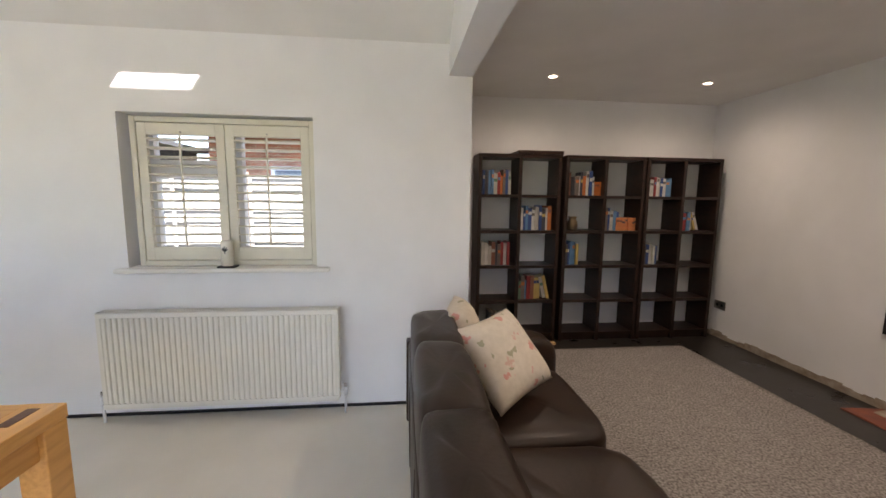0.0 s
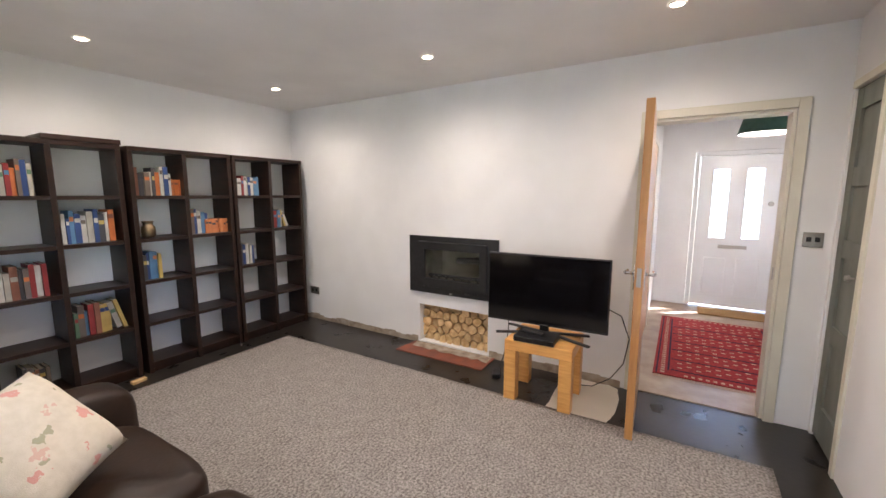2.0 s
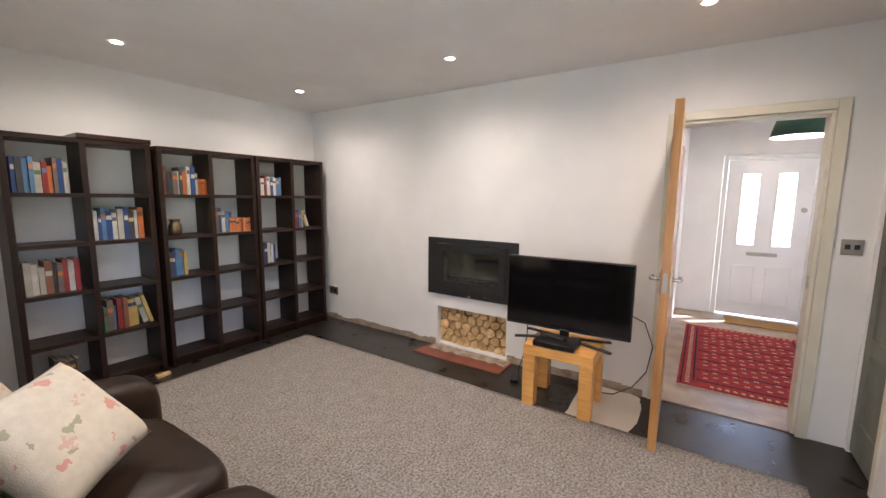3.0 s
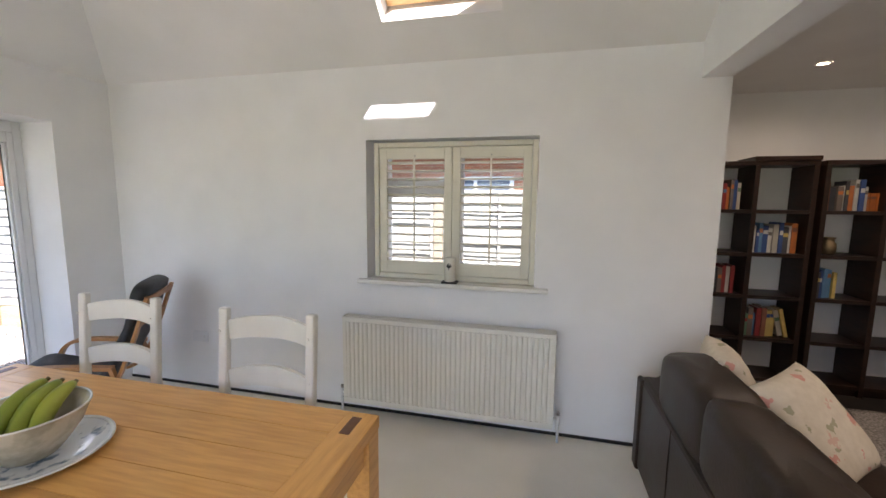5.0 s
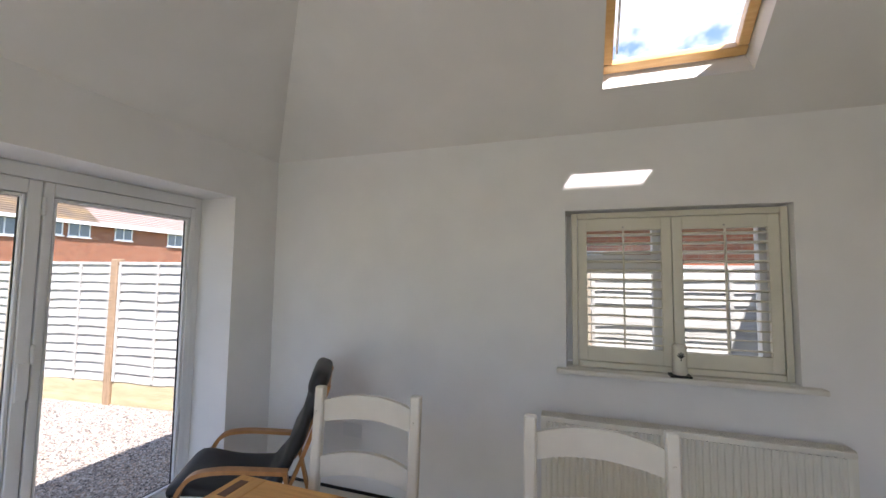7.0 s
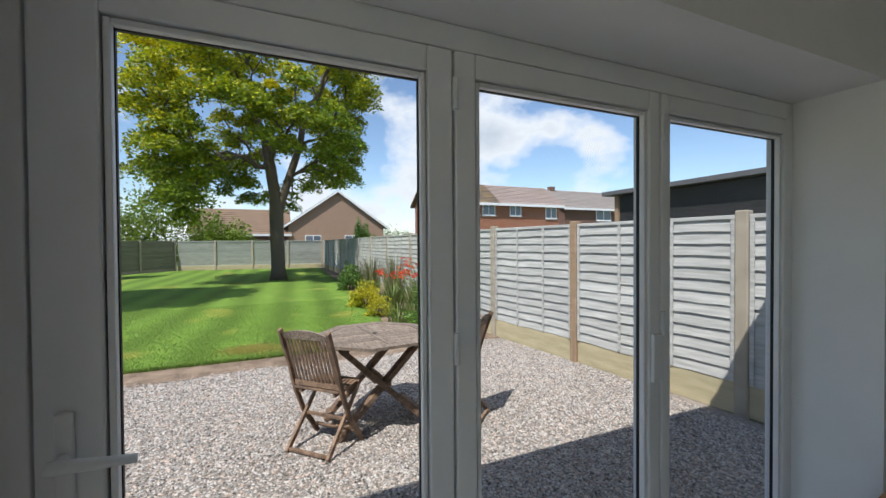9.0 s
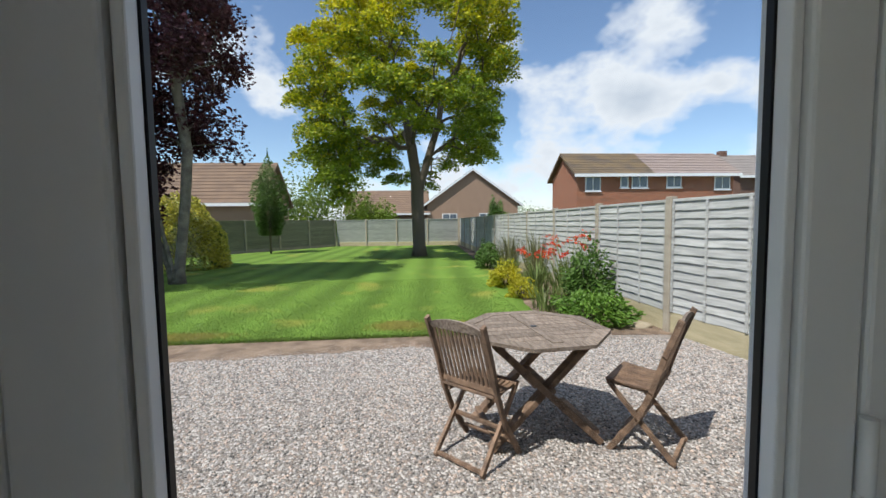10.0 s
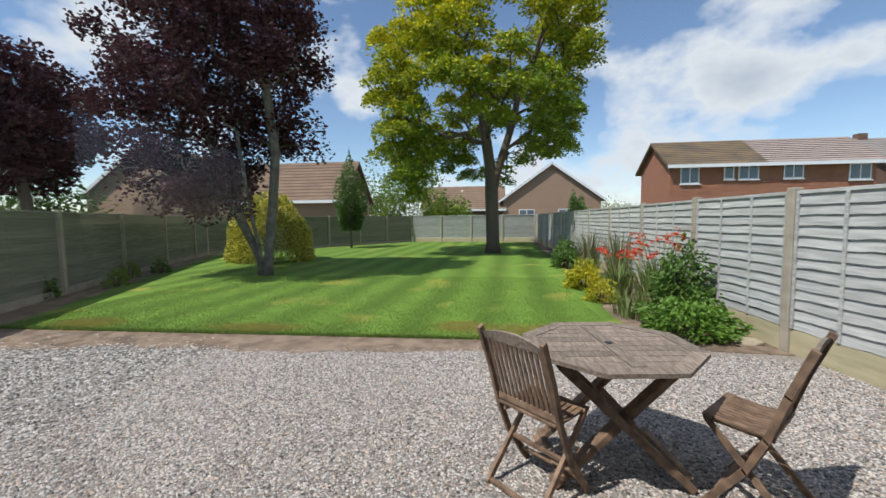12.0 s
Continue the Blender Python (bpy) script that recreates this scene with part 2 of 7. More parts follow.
def cushion_mat():
    m = mat("floral_cotton", (0.72, 0.65, 0.54), (0.66, 0.59, 0.48), 30.0, 0.9, bump=0.15, bscale=200, spec=0.1)
    n, l = m.node_tree.nodes, m.node_tree.links
    b = n["Principled BSDF"]
    tc = n.new("ShaderNodeTexCoord")
    base = b.inputs["Base Color"].links[0].from_socket
    for scale, thr, colour, seed in ((7.5, 0.27, (0.66, 0.27, 0.23), 0.0), (10.5, 0.24, (0.34, 0.33, 0.20), 4.3), (6.0, 0.20, (0.66, 0.42, 0.34), 9.1)):
        mp = n.new("ShaderNodeMapping")
        mp.inputs["Location"].default_value = (seed, seed * 0.7, seed * 0.3)
        v, ns, mx = n.new("ShaderNodeTexVoronoi"), n.new("ShaderNodeTexNoise"), n.new("ShaderNodeMix")
        v.inputs["Scale"].default_value, ns.inputs["Scale"].default_value = scale, 38.0
        l.new(tc.outputs["Object"], mp.inputs["Vector"])
        l.new(mp.outputs[0], v.inputs["Vector"]), l.new(mp.outputs[0], ns.inputs["Vector"])
        a = n.new("ShaderNodeMath")
        a.operation, a.inputs[2].default_value = "MULTIPLY_ADD", 0.0
        a.inputs[1].default_value = 0.55
        l.new(ns.outputs["Fac"], a.inputs[0])
        s = n.new("ShaderNodeMath")
        s.operation = "ADD"
        l.new(v.outputs["Distance"], s.inputs[0]), l.new(a.outputs[0], s.inputs[1])
        c = n.new("ShaderNodeMath")
        c.operation, c.inputs[1].default_value = "LESS_THAN", thr + 0.2
        l.new(s.outputs[0], c.inputs[0])
        mx.data_type = "RGBA"
        mx.inputs["B"].default_value = (*colour, 1)
        k = n.new("ShaderNodeMath")
        k.operation, k.inputs[1].default_value = "MULTIPLY", 0.78
        l.new(c.outputs[0], k.inputs[0])
        l.new(k.outputs[0], mx.inputs["Factor"]), l.new(base, mx.inputs["A"])
        base = mx.outputs["Result"]
    l.new(base, b.inputs["Base Color"])
    return m


M_FLORAL = cushion_mat()


# ---- building helpers ----
def box(bm, x0, x1, y0, y1, z0, z1, bevel=0.0, m=None, seg=2):
    vs = [bm.verts.new((x, y, z)) for x in (x0, x1) for y in (y0, y1) for z in (z0, z1)]
    fs = [bm.faces.new([vs[i] for i in q]) for q in ((0, 1, 3, 2), (4, 6, 7, 5), (0, 4, 5, 1), (2, 3, 7, 6), (0, 2, 6, 4), (1, 5, 7, 3))]
    if bevel:
        es = list({e for f in fs for e in f.edges})
        r = bmesh.ops.bevel(bm, geom=es, offset=bevel, segments=seg, profile=0.5, affect="EDGES")
        vs = list({v for v in r["verts"]} | {v for v in vs if v.is_valid})
    if m is not None:
        bmesh.ops.transform(bm, matrix=m, verts=vs)
    return vs


def bar(bm, a, b, w, h, up=(0, 0, 1), bevel=0.0, grow=0.0):
    """A square-edged bar from a to b, w wide across and h thick along up."""
    a, b, up = Vector(a), Vector(b), Vector(up)
    d = (b - a)
    n = d.length
    d.normalize()
    s = d.cross(up).normalized()
    u = s.cross(d).normalized()
    m = Matrix(((d.x, s.x, u.x, a.x), (d.y, s.y, u.y, a.y), (d.z, s.z, u.z, a.z), (0, 0, 0, 1)))
    return box(bm, -grow, n + grow, -w / 2, w / 2, -h / 2, h / 2, bevel, m, 1)


def rod(bm, a, b, r, r2=None, seg=10, caps=True):
    a, b = Vector(a), Vector(b)
    q = (b - a).to_track_quat("Z", "Y").to_matrix()
    rings = []
    for p, rr in ((a, r), (b, r if r2 is None else r2)):
        rings.append([bm.verts.new(p + q @ Vector((rr * math.cos(k * 2 * math.pi / seg), rr * math.sin(k * 2 * math.pi / seg), 0))) for k in range(seg)])
    for k in range(seg):
        f = bm.faces.new((rings[0][k], rings[0][(k + 1) % seg], rings[1][(k + 1) % seg], rings[1][k]))
        f.smooth = True
    if caps:
        bm.faces.new(rings[0][::-1]), bm.faces.new(rings[1])


def tube(bm, pts, r, seg=8):
    """A smooth round tube through points; r a radius or one a point."""
    pts = [Vector(p) for p in pts]
    rs = r if isinstance(r, (list, tuple)) else [r] * len(pts)
    prev, rings = None, []
    for i, p in enumerate(pts):
        d = (pts[min(i + 1, len(pts) - 1)] - pts[max(i - 1, 0)]).normalized()
        if prev is None:
            u = d.orthogonal().normalized()
        else:
            u = (prev - d * prev.dot(d)).normalized()
        prev = u
        w = d.cross(u)
        rings.append([bm.verts.new(p + rs[i] * (u * math.cos(k * 2 * math.pi / seg) + w * math.sin(k * 2 * math.pi / seg))) for k in range(seg)])
    for a, b in zip(rings, rings[1:]):
        for k in range(seg):
            bm.faces.new((a[k], a[(k + 1) % seg], b[(k + 1) % seg], b[k])).smooth = True
    bm.faces.new(rings[0][::-1]), bm.faces.new(rings[-1])


def lathe(bm, prof, seg=32, centre=(0, 0, 0), cap=True):
    rings = [[bm.verts.new((centre[0] + r * math.cos(k * 2 * math.pi / seg), centre[1] + r * math.sin(k * 2 * math.pi / seg), centre[2] + z)) for k in range(seg)] for r, z in prof]
    for a, b in zip(rings, rings[1:]):
        for k in range(seg):
            bm.faces.new((a[k], a[(k + 1) % seg], b[(k + 1) % seg], b[k])).smooth = True
    if cap:
        bm.faces.new(rings[0][::-1]), bm.faces.new(rings[-1])


def prism(bm, outline, y0, y1, axis="y"):
    """An outline of (u, v) drawn out from y0 to y1 along an axis."""
    def at(u, v, w):
        return (u, w, v) if axis == "y" else (w, u, v) if axis == "x" else (u, v, w)
    a = [bm.verts.new(at(u, v, y0)) for u, v in outline]
    b = [bm.verts.new(at(u, v, y1)) for u, v in outline]
    n = len(a)
    for k in range(n):
        bm.faces.new((a[k], a[(k + 1) % n], b[(k + 1) % n], b[k]))
    bm.faces.new(a[::-1]), bm.faces.new(b)


def blob(bm, x0, x1, y0, y1, z0, z1, e=0.35, seg=14, m=None):
    """A plump cushion: a box with well rounded sides."""
    c = Vector(((x0 + x1) / 2, (y0 + y1) / 2, (z0 + z1) / 2))
    h = Vector(((x1 - x0) / 2, (y1 - y0) / 2, (z1 - z0) / 2))
    def p(v):
        return math.copysign(abs(v) ** e, v)
    rows = []
    for i in range(seg + 1):
        la = -math.pi / 2 + math.pi * i / seg
        rows.append([Vector((h.x * p(math.cos(la)) * p(math.cos(lo)), h.y * p(math.cos(la)) * p(math.sin(lo)), h.z * p(math.sin(la)))) + c
                     for lo in (2 * math.pi * (k + 0.5) / (2 * seg) for k in range(2 * seg))])
    if m is not None:
        rows = [[m @ v for v in r] for r in rows]
    vr = [[bm.verts.new(v) for v in r] for r in rows]
    for a, b in zip(vr, vr[1:]):
        for k in range(len(a)):
            bm.faces.new((a[k], a[(k + 1) % len(a)], b[(k + 1) % len(a)], b[k])).smooth = True
    bmesh.ops.remove_doubles(bm, verts=vr[0] + vr[-1], dist=1e-5)


def mesh_of(name, bm, material):
    bmesh.ops.recalc_face_normals(bm, faces=bm.faces)
    me = bpy.data.meshes.new(name)
    bm.to_mesh(me)
    bm.free()
    me.materials.append(material)
    return me


def part(name, bm, material, parent, label="", m=None):
    ob = new(name, mesh_of(name, bm, material))
    ob.parent = parent
    if m is not None:
        ob.matrix_local = m
    return tagged(ob, label)


def piece(name, me, parent, m=None, label=""):
    ob = new(name, me)
    ob.parent = parent
    if m is not None:
        ob.matrix_basis = m
    return tagged(ob, label)


def thing(name, m, label, category, group="", kind=""):
    ob = new(name)
    ob.empty_display_size = 0.1
    ob.matrix_world = m
    return tagged(ob, label, category, group, kind)


def solid(name, bm, material, label, category, group="", kind="", m=None):
    ob = new(name, mesh_of(name, bm, material))
    if m is not None:
        ob.matrix_world = m
    return tagged(ob, label, category, group, kind)


def struct(name, material, *boxes, label="", category="wall"):
    bm = bmesh.new()
    for b in boxes:
        box(bm, *b)
    return solid(name, bm, material, label, category, kind="structure")


def one(*a, **k):
    bm = bmesh.new()
    box(bm, *a, **k)
    return bm


# ---- the house: shell ----
NW, WW, EW = 3.054, -3.90, 3.274      # inner faces: dining north wall, west wall, living east wall
SW, LS, LN = -1.85, -0.29, 4.47       # dining south, living south and north
BX0, BX1, BZ = 0.245, 0.397, 2.19     # beam between the rooms
EAVE, PITCH, RIDGE_Y = 2.378, 0.765, 0.60
RIDGE_Z = EAVE + PITCH * (NW - RIDGE_Y)
CEIL = 2.43
WX0, WX1, WZ0, WZ1 = -1.735, -0.602, 0.955, 1.908   # dining window opening
DY0, DY1, DZ1 = -0.06, 2.655, 2.03                  # garden door opening
OUT = -4.30                                         # outer face of the west wall
GROUND = -0.072

struct("wall_north", M_WALL, (OUT, WX0, NW, NW + 0.30, 0, 2.46), (WX1, BX1, NW, NW + 0.30, 0, 2.46), (WX0, WX1, NW, NW + 0.30, 0, WZ0), (WX0, WX1, NW, NW + 0.30, WZ1, 2.46),
       label="white painted wall with a shuttered window opening")
struct("wall_living_west", M_WALL, (BX0, BX1, NW + 0.30, LN + 0.28, 0, CEIL + 0.1), label="white painted wall beside the bookcases")
struct("wall_living_north", M_WALL, (BX1, EW + 0.15, LN, LN + 0.28, 0, CEIL + 0.1), label="white painted wall behind the bookcases")
LY0, LY1, LZ0, LZ1 = 1.916, 2.66, 0.022, 0.398      # log niche
FY0, FY1, FZ0, FZ1 = 1.86, 2.72, 0.56, 1.05         # stove opening
HD0, HD1, HDZ = -0.065, 0.715, 1.985                # hall doorway
E2 = EW + 0.15
struct("wall_living_east", M_WALL,
       (EW, E2, HD1, LY0, 0, CEIL + 0.1), (EW, E2, LY1, LN, 0, CEIL + 0.1), (EW, E2, LS - 0.2, HD0, 0, CEIL + 0.1), (EW, E2, HD0, HD1, HDZ, CEIL + 0.1),
       (EW, E2, LY0, LY1, 0, LZ0), (EW, E2, LY0, LY1, LZ1, FZ0), (EW, E2, LY0, LY1, FZ1, CEIL + 0.1),
       label="white painted fireplace wall with a doorway to the hall")
struct("niche", M_PLASTER_RAW, (E2, E2 + 0.35, LY0 - 0.05, LY0, 0, 1.15), (E2, E2 + 0.35, LY1, LY1 + 0.05, 0, 1.15), (E2 + 0.35, E2 + 0.4, LY0 - 0.05, LY1 + 0.05, 0, 1.15),
       (E2, E2 + 0.35, LY0, LY1, LZ1, LZ1 + 0.05), (E2, E2 + 0.35, LY0, LY1, 0, LZ0), label="raw plaster niche behind the wall", category="niche")
struct("wall_living_south", M_WALL, (BX0, 2.80, LS - 0.2, LS, 0, CEIL + 0.1), (2.80, EW, LS - 0.2, LS, 2.06, CEIL + 0.1), (3.24, EW, LS - 0.2, LS, 0, 2.06), (2.80, 3.24, LS - 0.2, LS - 0.12, 0, 2.06),
       label="white painted wall with a narrow cupboard door")
struct("ceiling", M_CEIL, (BX1, E2, LS - 0.2, LN + 0.28, CEIL, CEIL + 0.1), label="flat off-white ceiling with recessed downlights", category="ceiling")


def gable(name, x0, x1, y0, y1, zlow, hole, label):
    """A gable-topped wall across the vaulted room, with one opening (y0, y1, z1) left out below."""
    bm = bmesh.new()
    hy0, hy1, hz = hole
    def top(y):
        return EAVE + PITCH * min(NW - y, y - (2 * RIDGE_Y - NW)) if y <= NW else EAVE
    def slab(pts):
        a = [bm.verts.new((x0, y, z)) for y, z in pts]
        b = [bm.verts.new((x1, y, z)) for y, z in pts]
        n = len(a)
        for k in range(n):
            bm.faces.new((a[k], a[(k + 1) % n], b[(k + 1) % n], b[k]))
        bm.faces.new(a[::-1]), bm.faces.new(b)
    if hy0 > y0:
        slab([(y0, zlow), (hy0, zlow), (hy0, top(hy0))] + [(y0, top(y0))])
    if hy1 < y1:
        slab([(hy1, zlow), (y1, zlow), (y1, top(y1)), (hy1, top(hy1))])
    mid = [(hy0, hz), (hy1, hz), (hy1, top(hy1))]
    if hy0 < RIDGE_Y < hy1:
        mid.append((RIDGE_Y, RIDGE_Z))
    mid.append((hy0, top(hy0)))
    slab(mid)
    return solid(name, bm, M_WALL, label, "wall", kind="structure")


struct("wall_west", M_WALL, (OUT, WW, SW, DY0, 0, EAVE + 0.02), (OUT, WW, DY1, NW, 0, EAVE + 0.02), (OUT, WW, DY0, DY1, DZ1, EAVE + 0.02), label="white painted wall round the garden doors")
gable("wall_east", BX0, BX1, SW, NW, 0, (LS, NW - 0.0005, BZ), "white painted gable wall and beam over the opening to the living room")
S0, S1, SZ0, SZ1 = -3.75, -0.25, 0.06, 2.12           # opening added in the unseen south wall, to brighten the room
struct("wall_south", M_WALL, (OUT, S0, SW - 0.3, SW, 0, 2.46), (S1, BX1, SW - 0.3, SW, 0, 2.46), (S0, S1, SW - 0.3, SW, 0, SZ0), (S0, S1, SW - 0.3, SW, SZ1, 2.46),
       label="white painted south wall of the dining room with a wide opening added for daylight")
struct("floor", M_SCREED, (OUT, BX1 + 0.02, SW - 0.3, NW + 0.3, -0.12, 0), label="pale dusty screed floor", category="floor")
struct("floor_living", M_BITUMEN, (BX1 + 0.02, E2, LS - 0.2, LN + 0.28, -0.12, -0.001), label="old floor black with bitumen adhesive", category="floor")

# the vaulted ceiling, hipped at the garden end, with a roof window in the north slope
SKX0, SKX1 = -1.526, -0.826
SKY0, SKY1 = 2.838, 2.26               # lower and upper edge of the roof window, in y
OV = 0.30                              # overhang
HIP = NW - RIDGE_Y


def slab(bm, plan, height, off):
    """A ceiling slab over a plan outline: its underside lies at height(x, y), its upper side is set off by off."""
    a = [bm.verts.new((x, y, height(x, y))) for x, y in plan]
    b = [bm.verts.new(v.co + Vector(off)) for v in a]
    n = len(a)
    for k in range(n):
        bm.faces.new((a[k], a[(k + 1) % n], b[(k + 1) % n], b[k]))
    bm.faces.new(a[::-1]), bm.faces.new(b)


def rise_n(x, y):
    return EAVE + PITCH * (NW - y)


def rise_s(x, y):
    return EAVE + PITCH * (y - (2 * RIDGE_Y - NW))


def rise_w(x, y):
    return EAVE + PITCH * (x - WW)


T = 0.30
UP, SQ = (0, 0, T / 0.79), (0, 0.61 * T, 0.79 * T)
YS = 2 * RIDGE_Y - NW
bm = bmesh.new()
slab(bm, [(WW - OV, NW + OV), (SKX0, NW + OV), (SKX0, NW - (SKX0 - WW))], rise_n, UP)
slab(bm, [(SKX0, NW + OV), (SKX1, NW + OV), (SKX1, SKY0), (SKX0, SKY0)], rise_n, SQ)
slab(bm, [(SKX0, SKY1), (SKX1, SKY1), (SKX1, RIDGE_Y), (WW + HIP, RIDGE_Y), (SKX0, NW - (SKX0 - WW))], rise_n, SQ)
slab(bm, [(SKX1, NW + OV), (BX1, NW + OV), (BX1, RIDGE_Y), (SKX1, RIDGE_Y)], rise_n, UP)
solid("ceiling_slope_north", bm, M_CEIL, "sloping off-white ceiling with a roof window", "ceiling", kind="structure")
bm = bmesh.new()
slab(bm, [(WW - OV, YS - OV), (WW + HIP, RIDGE_Y), (BX1, RIDGE_Y), (BX1, YS - OV)], rise_s, UP)
solid("ceiling_slope_south", bm, M_CEIL, "sloping off-white ceiling", "ceiling", kind="structure")
bm = bmesh.new()
slab(bm, [(WW - 0.42, NW + 0.42), (WW + HIP, RIDGE_Y), (WW - 0.42, YS - 0.42)], rise_w, UP)
solid("ceiling_slope_west", bm, M_CEIL, "sloping off-white hipped end of the ceiling", "ceiling", kind="structure")
g = thing("gutter", pose(-4.48, 0, 2.12), "dark plastic rain gutter along the eaves", "gutter", kind="structure")
bm = bmesh.new()
tube(bm, [(-0.02, YS - 0.7, 0.0), (-0.02, NW + 0.75, 0.0)], 0.055, 14)
part("channel", bm, M_STEEL, g)
part("soffit", one(0.07, 0.178, YS - 0.7, NW + 0.75, -0.01, 0.02), M_UPVC, g, "white soffit board")
part("fascia", one(0.04, 0.07, YS - 0.7, NW + 0.75, -0.08, 0.12), M_UPVC, g, "white fascia board")
for k in range(6):
    part("bracket", one(-0.085, 0.04, YS + k * 0.95, YS + k * 0.95 + 0.03, -0.07, 0.01), M_BLACK, g, "black gutter bracket")


def roof_window():
    w = thing("roof_window", Matrix.Identity(4), "varnished pine roof window in a white reveal", "roof window", kind="structure")
    def P(x, v, d):
        """x along, v up the slope from 0 to 1, d off the ceiling."""
        y = SKY0 + (SKY1 - SKY0) * v
        z = EAVE + PITCH * (NW - y)
        y += d * 0.61
        return (x, y, z + d * 0.79)
    n = (0, 0.61, 0.79)
    c = 0.03
    for nm, a, b in (("bottom_rail", P(SKX0 + .004, .05, .17), P(SKX1 - .004, .05, .17)), ("top_rail", P(SKX0 + .004, .95, .17), P(SKX1 - .004, .95, .17)),
                     ("stile", P(SKX0 + c, .09, .17), P(SKX0 + c, .91, .17)), ("stile", P(SKX1 - c, .09, .17), P(SKX1 - c, .91, .17))):
        bm = bmesh.new()
        bar(bm, a, b, 0.05, 0.06, n, 0.004)
        part(nm, bm, M_PINE, w)
    bm = bmesh.new()
    vs = [bm.verts.new(P(x, v, .175)) for x, v in ((SKX0 + .05, .08), (SKX1 - .05, .08), (SKX1 - .05, .92), (SKX0 + .05, .92))]
    bm.faces.new(vs)
    g = part("pane", bm, M_GLASS, w, "clear double glazing")
    g.visible_shadow = False
    bm = bmesh.new()
    bar(bm, P(SKX0 + .075, .15, .16), P(SKX0 + .075, .85, .16), 0.012, 0.012, n)
    part("blind_cord", bm, M_UPVC, w)


roof_window()

# raw plaster strip where the skirting was taken off
bm = bmesh.new()
for a, b in ((0.80, LY0 - 0.02), (LY1 + 0.02, LN - 0.002)):
    n = int((b - a) / 0.07)
    for k in range(n):
        h = 0.055 + 0.03 * noise.noise((k * 0.37, 3.1, a))
        box(bm, EW - 0.009 - 0.004 * random.random(), EW - 0.001, a + (b - a) * k / n, a + (b - a) * (k + 1) / n, 0, h)
solid("baseboard", bm, M_PLASTER_RAW, "rough bare plaster where the skirting was removed", "trim", kind="structure")
# thin black strip on the wall face, drawn for the shade of a gap
bm = bmesh.new()
box(bm, WW, BX1 - 0.16, NW - 0.004, NW - 0.001, 0.0, 0.022)
solid("baseboard_gap", bm, M_BLACK, "black strip standing in for a shaded gap along the foot of the wall", "trim", kind="structure")

# ---- hall ----
HX1, HY0, HY1 = 6.28, -0.62, 0.76
struct("wall_hall_north", M_WALL, (E2, HX1 + 0.2, HY1, HY1 + 0.12, 0, 2.5), label="white painted hall wall")
struct("wall_hall_south", M_WALL, (E2, HX1 + 0.2, HY0 - 0.12, HY0, 0, 2.5), label="white painted hall wall")
FDY0, FDY1, FDZ = -0.57, 0.37, 2.02
struct("wall_hall_east", M_WALL, (HX1, HX1 + 0.2, HY0, FDY0, 0, 2.5), (HX1, HX1 + 0.2, FDY1, HY1, 0, 2.5), (HX1, HX1 + 0.2, FDY0, FDY1, FDZ, 2.5), label="white painted wall round the front door")
struct("ceiling_hall", M_CEIL, (E2, HX1 + 0.2, HY0 - 0.12, HY1 + 0.12, 2.42, 2.5), label="white hall ceiling", category="ceiling")
struct("floor_hall", M_HALLFLOOR, (E2, HX1 + 0.2, HY0 - 0.12, HY1 + 0.12, -0.12, -0.002), label="worn shiny brown hall floor", category="floor")
struct("threshold", M_HALLFLOOR, (EW + 0.02, E2, HD0, HD1, -0.001, 0.006), label="worn threshold strip", category="trim")


def front_door():
    d = thing("front_door", pose(HX1, 0, 0), "white panelled front door with two obscured glass lights", "door", kind="structure")
    x0, x1 = 0.03, 0.075
    a, b = FDY0 + 0.055, FDY1 - 0.055
    for nm, args in (("jamb", (0.0, 0.1, FDY0 + 0.003, a, 0, FDZ - 0.003)), ("jamb", (0.0, 0.1, b, FDY1 - 0.003, 0, FDZ - 0.003)), ("head", (0.0, 0.1, a, b, FDZ - 0.058, FDZ - 0.003))):
        part(nm, one(*args, bevel=0.004), M_UPVC, d)
    c = (a + b) / 2
    gz0, gz1, gw, off = 0.92, 1.795, 0.085, 0.172
    bm = bmesh.new()
    xs = [a + .004, c - off - gw, c - off + gw, c + off - gw, c + off + gw, b - .004]
    for i in range(5):
        if i in (1, 3):
            box(bm, x0, x1, xs[i], xs[i + 1], 0.02, gz0), box(bm, x0, x1, xs[i], xs[i + 1], gz1, FDZ - 0.062)
        else:
            box(bm, x0, x1, xs[i], xs[i + 1], 0.02, FDZ - 0.062)
    leaf = part("leaf", bm, M_UPVC, d)
    for s in (-1, 1):
        part("panel", one(x0 - 0.012, x0, c + s * off - 0.12, c + s * off + 0.12, 0.17, 0.66, bevel=0.009), M_UPVC, d)
        g = part("pane", one(x0 + 0.015, x0 + 0.024, c + s * off - gw, c + s * off + gw, gz0, gz1), M_FROST, d, "obscured glass")
        g.visible_shadow = False
        bm = bmesh.new()
        y0, y1 = c + s * off - gw, c + s * off + gw
        for q in ((y0 - .02, y0, gz0 - .02, gz1 + .02), (y1, y1 + .02, gz0 - .02, gz1 + .02), (y0, y1, gz0 - .02, gz0), (y0, y1, gz1, gz1 + .02)):
            box(bm, x0 - .012, x0 + .004, *q)
        part("glazing_bead", bm, M_UPVC, d)
    part("letter_plate", one(x0 - 0.014, x0, c - 0.15, c + 0.15, 0.785, 0.83, bevel=0.004), M_STEEL, d, "brushed steel letter plate")
    bm = bmesh.new()
    rod(bm, (x0, a + 0.07, 1.36), (x0 - 0.04, a + 0.07, 1.36), 0.03, 0.026, 16)
    part("latch", bm, M_STEEL, d, "round steel night latch")


